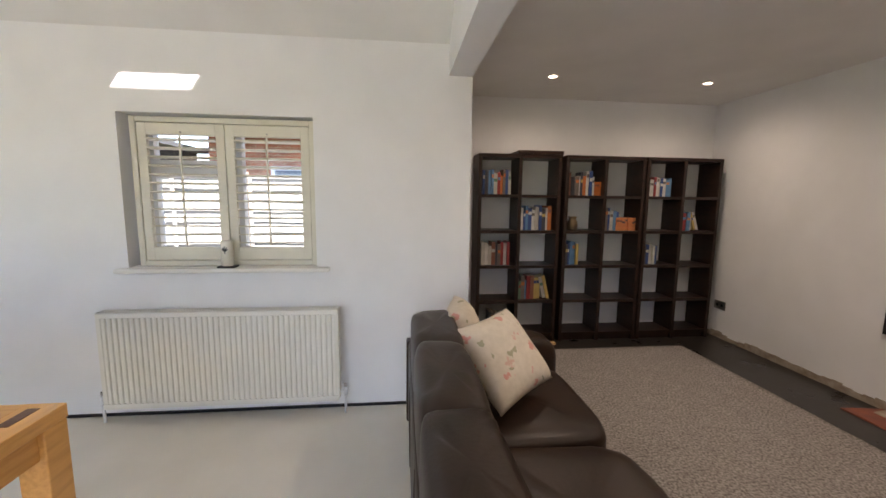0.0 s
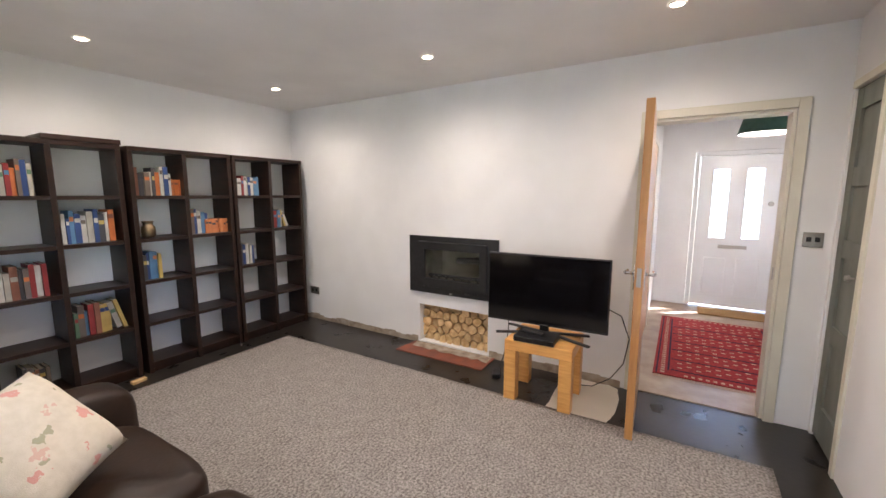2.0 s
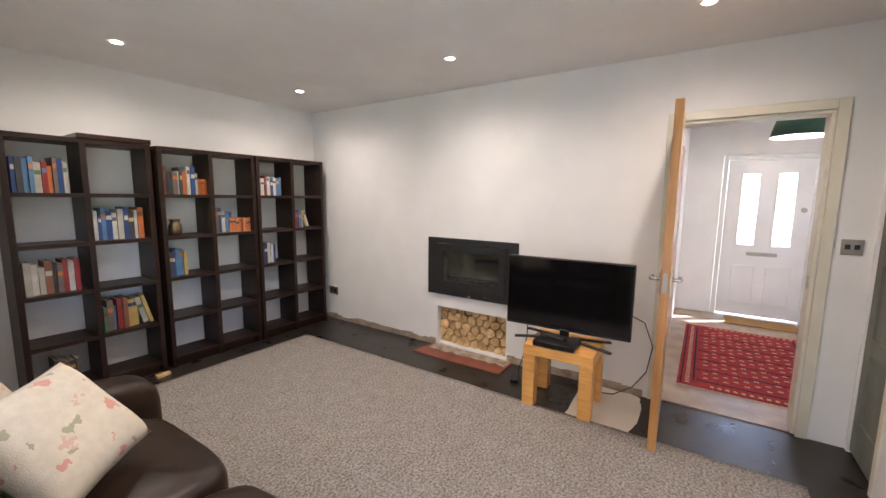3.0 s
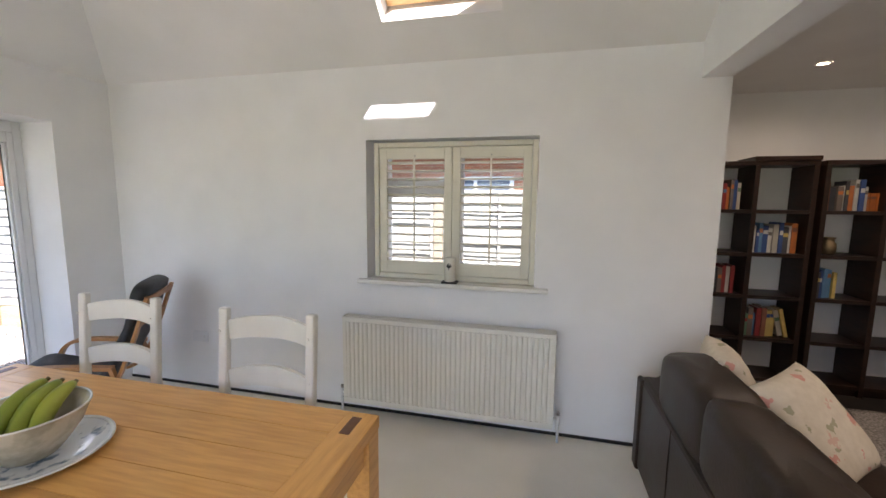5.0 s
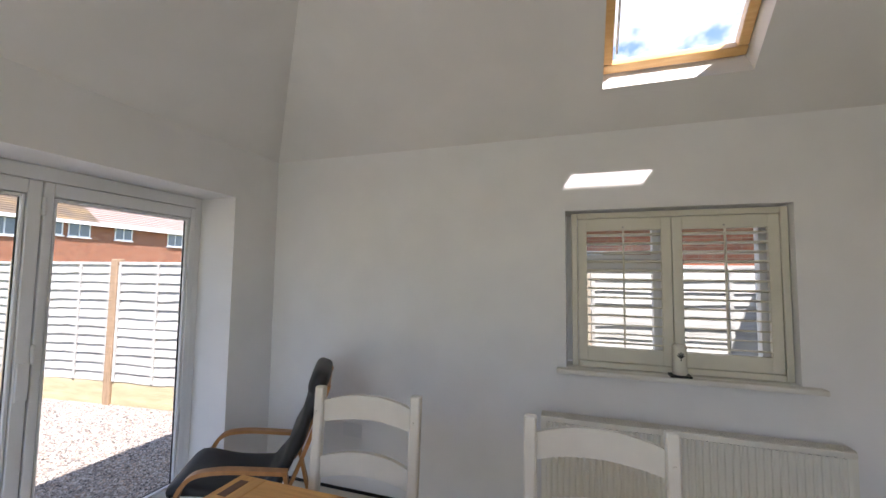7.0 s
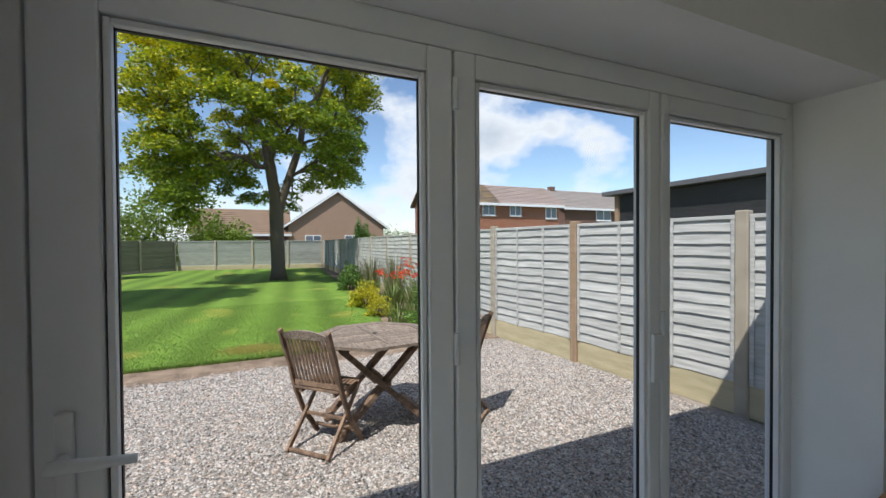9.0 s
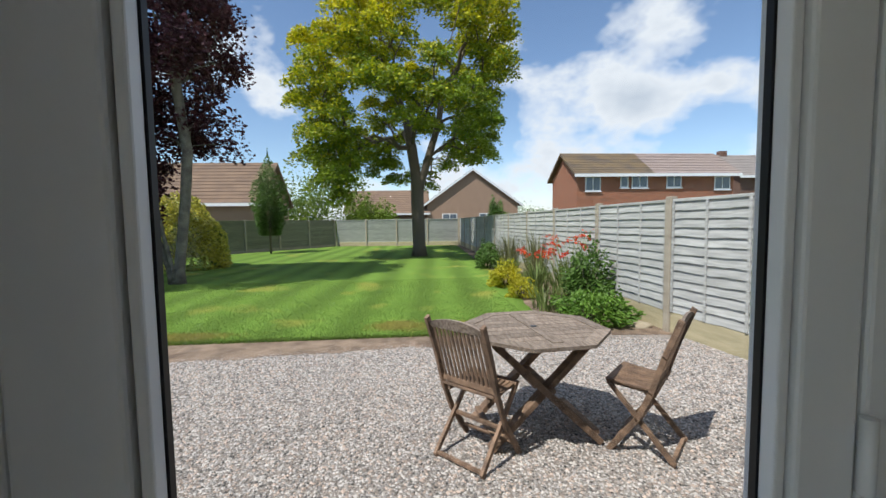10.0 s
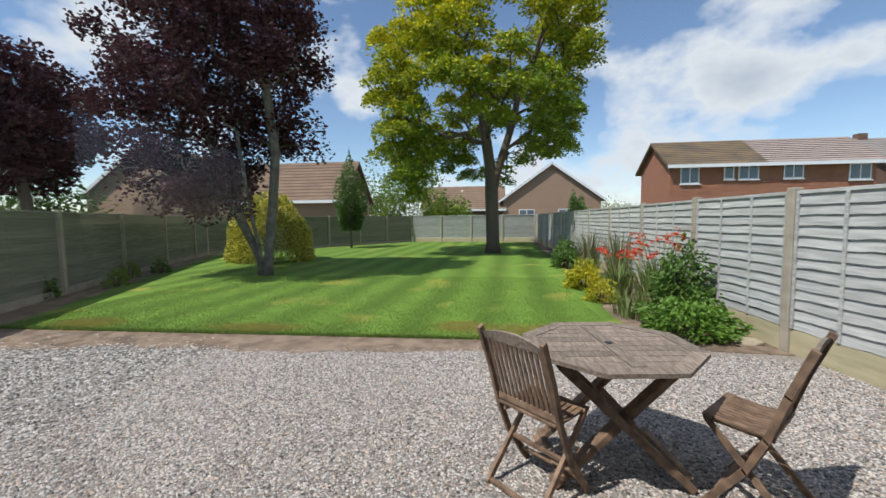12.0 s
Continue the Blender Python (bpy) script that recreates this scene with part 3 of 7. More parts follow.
front_door()
bm = one(HX1 - 0.45, HX1 - 0.09, -0.47, 0.22, 0.0, 0.014, bevel=0.004)
solid("doormat", bm, M_COIR, "golden brown coir doormat at the front door", "doormat")


def hall_rug():
    r = thing("hall_rug", pose(3.69, -0.46, 0.0, 0, 0, 0), "red patterned wool hall runner with fringed pale stripes", "rug")
    L, W = 1.82, 1.06
    part("field", one(0, L, 0, W, 0.001, 0.008), M_HALLRUGRED, r)
    bm = bmesh.new()
    for k in range(30):
        x = 0.14 + k * (L - 0.28) / 30
        if k % 5 == 0:
            continue
        for j in range(11):
            y = 0.15 + j * (W - 0.3) / 11
            if (j + k) % 2:
                box(bm, x, x + 0.018, y + 0.008, y + 0.042, 0.008, 0.0095)
    tagged(part("motif", bm, M_HALLRUGPALE, r, "pale woven motifs"), kind="stuff")
    bm = bmesh.new()
    for k in range(6):
        x = 0.12 + k * (L - 0.28) / 6
        box(bm, x, x + 0.016, 0.13, W - 0.13, 0.008, 0.0096)
    for y in (0.105, W - 0.12):
        box(bm, 0.1, L - 0.1, y, y + 0.015, 0.008, 0.0096)
    for y in (0.02, W - 0.032):
        box(bm, 0.02, L - 0.02, y, y + 0.012, 0.008, 0.0096)
    part("stripe", bm, M_HALLRUGDARK, r, "dark navy stripes")
    bm = bmesh.new()
    for y in (0.055, W - 0.085):
        for k in range(34):
            box(bm, 0.04 + k * 0.051, 0.065 + k * 0.051, y, y + 0.03, 0.008, 0.0096)
    for x in (0.03, L - 0.06):
        for k in range(16):
            box(bm, x, x + 0.03, 0.06 + k * 0.05, 0.085 + k * 0.05, 0.008, 0.0096)
    tagged(part("border", bm, M_HALLRUGPALE, r, "pale chequered border"), kind="stuff")
    bm = bmesh.new()
    for x, s in ((0, -1), (L, 1)):
        for k in range(60):
            y = 0.008 + k * W / 60.5
            box(bm, min(x, x + s * 0.05), max(x, x + s * 0.05), y, y + 0.007, 0.001, 0.004)
    tagged(part("fringe", bm, M_HALLRUGPALE, r, "cream fringe"), kind="stuff")


hall_rug()


def pendant():
    p = thing("pendant_lamp", pose(4.85, -0.13, 2.42), "dark green tapered drum pendant shade with white lining", "pendant lamp")
    bm = bmesh.new()
    for r0, r1, in ((0.215, 0.165),):
        n = 40
        rings = [[bm.verts.new((r * math.cos(k * 2 * math.pi / n), r * math.sin(k * 2 * math.pi / n), z)) for k in range(n)] for r, z in ((r1, -0.19), (r0, -0.39), (r0 - .003, -0.39), (r1 - .003, -0.19))]
        for i in range(4):
            for k in range(n):
                bm.faces.new((rings[i][k], rings[i][(k + 1) % n], rings[(i + 1) % 4][(k + 1) % n], rings[(i + 1) % 4][k])).smooth = True
    part("shade", bm, M_GREENSHADE, p)
    bm = bmesh.new()
    n = 40
    rings = [[bm.verts.new((r * math.cos(k * 2 * math.pi / n), r * math.sin(k * 2 * math.pi / n), z)) for k in range(n)] for r, z in ((0.161, -0.19), (0.211, -0.3895), (0.209, -0.3895), (0.159, -0.19))]
    for i in range(4):
        for k in range(n):
            bm.faces.new((rings[i][k], rings[i][(k + 1) % n], rings[(i + 1) % 4][(k + 1) % n], rings[(i + 1) % 4][k])).smooth = True
    part("lining", bm, M_UPVC, p, "white shade lining")
    bm = bmesh.new()
    rod(bm, (0, 0, -0.001), (0, 0, -0.24), 0.008), rod(bm, (0, 0, -0.001), (0, 0, -0.02), 0.045, 0.04, 20)
    part("flex_and_rose", bm, M_UPVC, p)
    bm = bmesh.new()
    bmesh.ops.create_uvsphere(bm, u_segments=16, v_segments=10, radius=0.05, matrix=Matrix.Translation((0, 0, -0.29)))
    part("bulb", bm, M_HALLGLOW, p, "lit bulb")
    l = new("hall_bulb_light", bpy.data.lights.new("hall_bulb_light", "POINT"))
    l.data.energy, l.data.color, l.data.shadow_soft_size = 1.9, (1.0, 0.85, 0.68), 0.06
    l.location = (4.85, -0.13, 2.02)


pendant()


def hall_side_door():
    d = thing("door_side", pose(4.25, HY1, 0), "oak veneer door in a pale frame along the hall", "door", kind="structure")
    part("frame", one(-0.06, 0.0, -0.022, 0, 0, 2.04, bevel=0.004), M_WPAINT, d)
    part("frame", one(0.76, 0.82, -0.022, 0, 0, 2.04, bevel=0.004), M_WPAINT, d)
    part("frame", one(0.0, 0.76, -0.022, 0, 1.98, 2.04, bevel=0.004), M_WPAINT, d)
    part("leaf", one(0.003, 0.757, -0.012, 0, 0.006, 1.977), M_DOOROAK, d)


hall_side_door()


# ---- living room: doorway, cupboard ----
def lining():
    d = thing("door_frame", pose(EW, 0, 0), "bare pine door frame of the hall doorway", "door frame", kind="structure")
    for nm, a in (("architrave", (-0.016, -0.001, HD0 - 0.055, HD0 + 0.002, 0, HDZ + 0.055)), ("architrave", (-0.016, -0.001, HD1 - 0.002, HD1 + 0.055, 0, HDZ + 0.055)),
                  ("architrave", (-0.016, -0.001, HD0 + 0.002, HD1 - 0.002, HDZ - 0.002, HDZ + 0.055)),
                  ("jamb", (0.0, 0.148, HD0 + 0.002, HD0 + 0.022, 0.007, HDZ - 0.022)), ("jamb", (0.0, 0.148, HD1 - 0.022, HD1 - 0.002, 0.007, HDZ - 0.022)),
                  ("head", (0.0, 0.148, HD0 + 0.002, HD1 - 0.002, HDZ - 0.022, HDZ - 0.002))):
        part(nm, one(*a, bevel=0.003), M_CREAM, d)
    part("strike_plate", one(0.05, 0.08, HD0 + 0.022, HD0 + 0.024, 0.93, 1.01), M_STEEL, d, "steel strike plate")


lining()


def lever(parent, m):
    for s in (-1, 1):
        h = part("handle", bmesh.new(), M_CHROME, parent, "chrome lever handle", m)
        bm = bmesh.new()
        box(bm, -0.02, 0.02, min(0.023 * s, 0.031 * s), max(0.023 * s, 0.031 * s), -0.075, 0.075, 0.003)
        rod(bm, (0, 0.03 * s, 0.02), (0, 0.075 * s, 0.02), 0.010, seg=14)
        tube(bm, [(0, 0.07 * s, 0.02), (0.02, 0.076 * s, 0.02), (0.06, 0.077 * s, 0.022), (0.115, 0.07 * s, 0.017)], [0.011, 0.011, 0.010, 0.008], 12)
        bmesh.ops.recalc_face_normals(bm, faces=bm.faces)
        bm.to_mesh(h.data)
        bm.free()


def room_door():
    d = thing("door_room", pose(EW - 0.012, HD1 - 0.02, 0, 0, 0, 182.2), "open oak veneer door with chrome lever handles", "door", kind="structure")
    W = 0.70
    part("leaf", one(0.0, W, -0.022, 0.022, 0.012, 1.985, bevel=0.003), M_DOOROAK, d)
    lever(d, pose(W - 0.055, 0, 1.0, 0, 0, 180))
    part("latch_plate", one(W - 0.001, W + 0.0015, -0.012, 0.012, 0.95, 1.06), M_STEEL, d, "steel latch plate")
    for z in (0.2, 1.0, 1.75):
        bm = bmesh.new()
        rod(bm, (-0.006, -0.026, z), (-0.006, -0.026, z + 0.1), 0.007)
        part("hinge", bm, M_STEEL, d)


room_door()


def cupboard_door():
    d = thing("cupboard_door", pose(2.803, LS, 0), "narrow bare grey panelled cupboard door in a raw frame", "door", kind="structure")
    W, H = 0.434, 2.05
    part("frame", one(-0.035, 0.012, -0.02, 0.012, 0, H + 0.04, bevel=0.003), M_CREAM, d)
    part("frame", one(0.012, W, -0.02, 0.012, H, H + 0.04, bevel=0.003), M_CREAM, d)
    st = 0.085
    z = (0.02, 0.22, 0.62, 0.72, 1.12, 1.22, 1.52, 1.62, 1.93, H - 0.004)
    bm = bmesh.new()
    box(bm, 0.014, 0.014 + st, -0.045, -0.012, 0.02, H - 0.004), box(bm, W - st, W, -0.045, -0.012, 0.02, H - 0.004)
    for a, b in ((z[0], z[1]), (z[2], z[3]), (z[4], z[5]), (z[6], z[7]), (z[8], z[9])):
        box(bm, 0.014 + st, W - st, -0.045, -0.013, a, b)
    leaf = part("leaf", bm, M_GREYDOOR, d)
    for a, b in ((z[1], z[2]), (z[3], z[4]), (z[5], z[6]), (z[7], z[8])):
        part("panel", one(0.014 + st, W - st, -0.040, -0.026, a, b), M_GREYDOOR, d)
    bm = bmesh.new()
    rod(bm, (0.06, -0.012, 1.05), (0.06, 0.025, 1.05), 0.006), rod(bm, (0.06, 0.022, 1.05), (0.06, 0.04, 1.05), 0.016, 0.013, 14)
    part("knob", bm, M_STEEL, d)


cupboard_door()


def plate_switch(name, m, label, w, h, rockers, material):
    s = thing(name, m, label, "switch" if name == "light_switch" else "socket", kind="structure")
    part("plate", one(-w / 2, w / 2, 0.0005, 0.008, -h / 2, h / 2, bevel=0.003), material, s)
    for k in range(rockers):
        x = (k - (rockers - 1) / 2) * w * 0.42
        part("rocker", one(x - 0.012, x + 0.012, 0.008, 0.012, -0.013, 0.015, bevel=0.002), M_BLACK if material is M_STEEL else M_UPVC, s)


plate_switch("light_switch", pose(EW, -0.20, 1.205, 0, 0, 90), "brushed steel double light switch", 0.095, 0.088, 2, M_STEEL)
plate_switch("wall_socket", pose(EW, 4.17, 0.345, 0, 0, 90), "brushed steel double wall socket", 0.145, 0.088, 2, M_STEEL)
plate_switch("wall_socket", pose(-3.17, NW, 0.42, 0, 0, 180), "white double wall socket", 0.145, 0.088, 2, M_UPVC)

# floor coverings and patches
RUGX0, RUGX1, RUGY0, RUGY1 = 0.72, 2.685, -0.03, 3.925
bm = bmesh.new()
nx, ny = 40, 80
grid = [[bm.verts.new((RUGX0 + (RUGX1 - RUGX0) * i / nx + (0.006 * noise.noise((j * .3, 1, 5)) if i in (0, nx) else 0), RUGY0 + (RUGY1 - RUGY0) * j / ny + (0.006 * noise.noise((i * .3, 7, 5)) if j in (0, ny) else 0),
                       0.014 + 0.0015 * noise.noise((i * .4, j * .4, 0)))) for j in range(ny + 1)] for i in range(nx + 1)]
for i in range(nx):
    for j in range(ny):
        bm.faces.new((grid[i][j], grid[i + 1][j], grid[i + 1][j + 1], grid[i][j + 1])).smooth = True
edge = [grid[i][0] for i in range(nx + 1)] + [grid[nx][j] for j in range(1, ny + 1)] + [grid[i][ny] for i in range(nx - 1, -1, -1)] + [grid[0][j] for j in range(ny - 1, 0, -1)]
low = [bm.verts.new((v.co.x, v.co.y, 0.0)) for v in edge]
for k in range(len(edge)):
    bm.faces.new((edge[k], low[k], low[(k + 1) % len(edge)], edge[(k + 1) % len(edge)]))
solid("carpet_rug", bm, M_CARPET, "large flecked grey-beige carpet laid loose on the dark floor", "rug")

bm = bmesh.new()
pts = []
for k in range(60):
    a = 2 * math.pi * k / 60
    r = 1 + 0.10 * noise.noise((math.cos(a) * 2.2, math.sin(a) * 2.2, 1.3)) + 0.03 * noise.noise((math.cos(a) * 9, math.sin(a) * 9, 4.3))
    pts.append((2.96 + 0.31 * r * math.copysign(abs(math.cos(a)) ** 0.45, math.cos(a)), 1.00 + 0.215 * r * math.copysign(abs(math.sin(a)) ** 0.45, math.sin(a))))
prism(bm, [(min(x, EW - 0.012), y) for x, y in pts], -0.001, 0.003, "z")
solid("screed_patch", bm, M_SCREED, "bare pale screed patch in the black floor", "floor patch", kind="structure")
bm = bmesh.new()
pts = [(EW - 0.012, 1.84), (EW - 0.012, 2.70)] + [(2.985 + 0.012 * noise.noise((k * .7, 2, 2)), 2.74 - k * 0.9 / 16) for k in range(17)]
prism(bm, pts, -0.001, 0.009, "z")
solid("hearth", bm, M_QUARRY, "broken red quarry tile hearth in the floor", "hearth", kind="structure")
bm = bmesh.new()
pts = [(EW - 0.011, 1.86), (EW - 0.011, 2.68)] + [(3.14 + 0.05 * noise.noise((k * .9, 5, 2)), 2.66 - k * 0.8 / 16) for k in range(17)]
prism(bm, pts, 0.009, 0.013, "z")
solid("mortar_bed", bm, M_PLASTER_RAW, "crumbling mortar bed over the hearth", "hearth", kind="structure")


# ---- bookcases ----
BOOKS = [(0.28, 0.03, 0.03), (0.03, 0.07, 0.22), (0.45, 0.42, 0.36), (0.06, 0.06, 0.07), (0.55, 0.16, 0.04), (0.10, 0.22, 0.38), (0.62, 0.60, 0.55),
         (0.10, 0.20, 0.12), (0.55, 0.40, 0.12), (0.25, 0.10, 0.06), (0.62, 0.22, 0.08), (0.16, 0.13, 0.11)]
BOOK_M = [mat("book_cover_" + str(i), c, tuple(v * 0.75 for v in c), 12.0, 0.45) for i, c in enumerate(BOOKS)]
M_PAGES = mat("book_pages", (0.66, 0.60, 0.48), (0.55, 0.49, 0.38), 60.0, 0.9)
SHELF_Y, SHELF_D, SHELF_H = 4.166, 0.29, 1.845


def bookcase(x0, x1, cap):
    w = x1 - x0
    b = thing("bookcase", pose(x0, SHELF_Y, 0), "tall dark-stained wooden open bookcase against the white wall", "bookcase", "bookcases along the wall")
    t = 0.034
    for a in (0.0, w / 2 - t / 2, w - t):
        part("upright", one(a, a + t, 0.0, SHELF_D, 0.0, SHELF_H - t, bevel=0.002), M_SHELF, b)
    part("top", one(0, w, -0.004, SHELF_D, SHELF_H - t, SHELF_H, bevel=0.003), M_SHELF, b)
    zs = [0.085, 0.425, 0.775, 1.12, 1.465]
    for z in zs:
        for a, c in ((t, w / 2 - t / 2), (w / 2 + t / 2, w - t)):
            part("shelf", one(a, c, 0.006, SHELF_D, z - 0.028, z), M_SHELF, b)
    part("plinth", one(t, w - t, 0.03, 0.05, 0.0, 0.057), M_SHELF, b)
    if cap:
        part("raised_cap", one(w / 2 - 0.03, w + 0.006, -0.012, SHELF_D, SHELF_H, SHELF_H + 0.035, bevel=0.004), M_SHELF, b, "thicker raised top board")
    return b, w, zs


def books(x0, w, bay, z, n, seed, lean=0, low=0.18, high=0.24, start=0.02, tone=None):
    """n books side by side on one shelf of the bookcase that starts at x0."""
    rng = random.Random(seed)
    t = 0.034
    x = x0 + (t if bay == 0 else w / 2 + t / 2) + start
    for k in range(n):
        th, h, dep = rng.uniform(0.018, 0.038), rng.uniform(low, high), rng.uniform(0.13, 0.17)
        i = tone[k % len(tone)] if tone else rng.randrange(len(BOOKS))
        tilt = lean if k >= n - 2 and lean else 0
        if tilt:
            x += h * math.sin(radians(tilt)) * 0.55 if k == n - 2 else 0.004
        bk = thing("book", pose(x, SHELF_Y + 0.06 + rng.uniform(-0.01, 0.02), z + (th * math.sin(radians(tilt)) if tilt else 0), 0, -tilt, 0),
                   "upright book with a " + ("red", "navy", "cream", "black", "orange", "blue", "white", "green", "ochre", "brown", "orange", "dark")[i] + " spine on a bookcase shelf", "book", "books on the shelves")
        bm = one(0, th, 0.0, 0.002, 0, h)
        box(bm, 0, 0.002, 0.002, dep, 0, h), box(bm, th - 0.002, th, 0.002, dep, 0, h)
        part("cover", bm, BOOK_M[i], bk)
        part("pages", one(0.0022, th - 0.0022, 0.0022, dep - 0.004, 0.003, h - 0.004), M_PAGES, bk)
        if rng.random() < 0.6:
            zz = h * rng.uniform(0.55, 0.75)
            part("title_band", one(0.002, th - 0.002, -0.0006, 0.0, zz, zz + h * 0.14), BOOK_M[(i + 5) % len(BOOKS)], bk)
        x += th + 0.0015


CASES = [bookcase(0.665, 1.478, True), bookcase(1.520, 2.335, False), bookcase(2.350, 3.150, False)]
X1, X2, X3 = 0.665, 1.520, 2.350
W1, W2, W3 = CASES[0][1], CASES[1][1], CASES[2][1]
ZS = CASES[0][2]
books(X1, W1, 0, ZS[4], 10, 1, tone=[1, 3, 5, 5, 2, 0, 4, 11, 1, 2])
books(X1, W1, 0, ZS[2], 9, 2, high=0.23, tone=[2, 6, 2, 9, 3, 11, 0, 6, 0])
books(X1, W1, 1, ZS[3], 10, 3, high=0.25, tone=[6, 1, 5, 1, 6, 2, 1, 3, 6, 4])
books(X1, W1, 1, ZS[1], 9, 4, lean=14, high=0.25, tone=[7, 11, 5, 0, 9, 8, 8, 2, 8])
books(X1, W1, 0, ZS[0], 5, 14, high=0.22, tone=[3, 11, 9], start=0.12)
books(X2, W2, 0, ZS[4], 9, 5, tone=[9, 3, 11, 6, 3, 4, 6, 1, 6])
books(X2, W2, 0, ZS[4], 3, 51, start=0.285, low=0.13, high=0.145, tone=[4])
books(X2, W2, 1, ZS[3], 5, 6, tone=[11, 1, 6, 5, 1])
books(X2, W2, 1, ZS[3], 7, 61, start=0.15, low=0.125, high=0.13, tone=[10])
books(X2, W2, 0, ZS[2], 5, 7, low=0.2, tone=[3, 1, 5, 5, 8])
books(X3, W3, 0, ZS[4], 9, 8, low=0.16, high=0.2, tone=[1, 6, 0, 6, 2, 1, 6, 5, 5])
books(X3, W3, 1, ZS[3], 6, 9, lean=18, high=0.2, tone=[6, 0, 5, 2, 8, 6])
books(X3, W3, 0, ZS[2], 5, 10, high=0.21, tone=[3, 1, 6, 6, 1])
bm = bmesh.new()
lathe(bm, [(0.001, 0), (0.042, 0), (0.05, 0.01), (0.052, 0.05), (0.048, 0.088), (0.036, 0.1), (0.036, 0.122), (0.043, 0.127), (0.043, 0.135), (0.03, 0.135), (0.028, 0.1)], 24)
solid("pot", bm, M_POT, "small antique brass lidded pot on a shelf", "pot", m=pose(X2 + 0.14, SHELF_Y + 0.12, ZS[3]))


# ---- stove, logs, TV ----
def stove():
    s = thing("wood_stove", pose(EW, (FY0 + FY1) / 2, 0), "black steel wood stove inset in the wall with a glass door", "stove")
    a, b, z0, z1 = -0.47, 0.47, 0.528, 1.081
    i0, i1, j0, j1 = -0.37, 0.37, 0.59, 1.03
    bm = bmesh.new()
    for q in ((a, i0, z0, z1), (i1, b, z0, z1), (i0, i1, z0, j0), (i0, i1, j1, z1)):
        box(bm, -0.022, -0.002, *q)
    part("surround", bm, M_IRON, s)
    bm = bmesh.new()
    e = 0.075
    for q in ((i0 + .004, i0 + e, j0 + .004, j1 - .004), (i1 - e, i1 - .004, j0 + .004, j1 - .004), (i0 + e, i1 - e, j0 + .004, j0 + e + .01), (i0 + e, i1 - e, j1 - e, j1 - .004)):
        box(bm, -0.034, -0.004, *q)
    dr = part("door", bm, M_IRON, s)
    g = part("pane", one(-0.016, -0.012, i0 + e, i1 - e, j0 + e + .01, j1 - e), M_GLASS, dr, "sooty glass")
    g.visible_shadow = False
    bm = bmesh.new()
    rod(bm, (-0.05, i0 + 0.08, j0 - 0.02), (-0.05, i0 + 0.21, j0 - 0.02), 0.006)
    for y in (i0 + 0.09, i0 + 0.2):
        rod(bm, (-0.03, y, j0 - 0.02), (-0.052, y, j0 - 0.02), 0.004)
    part("handle", bm, M_IRON, dr)
    bm = one(-0.034, -0.0221, -0.012, 0.012, 0.535, 0.552)
    part("air_slider", bm, M_STEEL, s)
    bm = bmesh.new()
    for q in ((0.0, 0.32, -0.33, -0.30, 0.63, 0.99), (0.0, 0.32, 0.30, 0.33, 0.63, 0.99), (0.32, 0.35, -0.33, 0.33, 0.63, 0.99), (0.0, 0.32, -0.30, 0.30, 0.60, 0.63), (0.0, 0.32, -0.30, 0.30, 0.99, 1.02)):
        box(bm, *q)
    part("firebox", bm, M_FIREBRICK, s, "pale firebrick lining")
    bm = bmesh.new()
    bar(bm, (0.03, -0.28, 0.70), (0.03, 0.28, 0.70), 0.012, 0.03)
    for k in range(7):
        bar(bm, (0.03, -0.25 + k * 0.083, 0.63), (0.03, -0.25 + k * 0.083, 0.70), 0.01, 0.012, (1, 0, 0))
    part("log_guard", bm, M_IRON, s)
    bm = bmesh.new()
    rod(bm, (0.14, -0.27, 0.86), (0.14, 0.02, 0.84), 0.035, 0.03)
    part("baffle", bm, M_IRON, s)


stove()


def log_stack():
    """Split logs, end on, filling the niche: cells of a jittered pattern shrunk a little."""
    s = thing("log_stack", pose(EW + 0.045, LY0, LZ0), "stack of pale split firewood filling the low wall niche", "firewood")
    rng = random.Random(12)
    W, H = LY1 - LY0, LZ1 - LZ0
    seeds = []
    for r in range(5):
        for c in range(9):
            seeds.append(((c + 0.5 + 0.5 * (r % 2 - .5) + rng.uniform(-.28, .28)) * W / 9, (r + 0.5 + rng.uniform(-.28, .28)) * H / 5))
    for i, p in enumerate(seeds):
        poly = [Vector((0.004, 0.001)), Vector((W - .004, 0.001)), Vector((W - .004, H - .006)), Vector((0.004, H - .006))]
        for j, q in enumerate(seeds):
            if i == j:
                continue
            mid, nrm = Vector(((p[0] + q[0]) / 2, (p[1] + q[1]) / 2)), Vector((q[0] - p[0], q[1] - p[1])).normalized()
            mid -= nrm * 0.005
            out = []
            for k in range(len(poly)):
                a, b = poly[k], poly[(k + 1) % len(poly)]
                da, db = (a - mid).dot(nrm), (b - mid).dot(nrm)
                if da <= 0:
                    out.append(a)
                if da * db < 0:
                    out.append(a + (b - a) * da / (da - db))
            poly = out
            if len(poly) < 3:
                break
        if len(poly) < 3:
            continue
        c = sum(poly, Vector((0, 0))) / len(poly)
        sm = []
        for k in range(len(poly)):
            a, b, d = poly[k - 1], poly[k], poly[(k + 1) % len(poly)]
            sm += [b + (a - b) * 0.16, b + (d - b) * 0.16]
        dep = rng.uniform(0.0, 0.03)
        bm = bmesh.new()
        prism(bm, [(v.x, v.y) for v in sm], dep, 0.28, "x")
        part("log", bm, M_LOGEND, s)


log_stack()


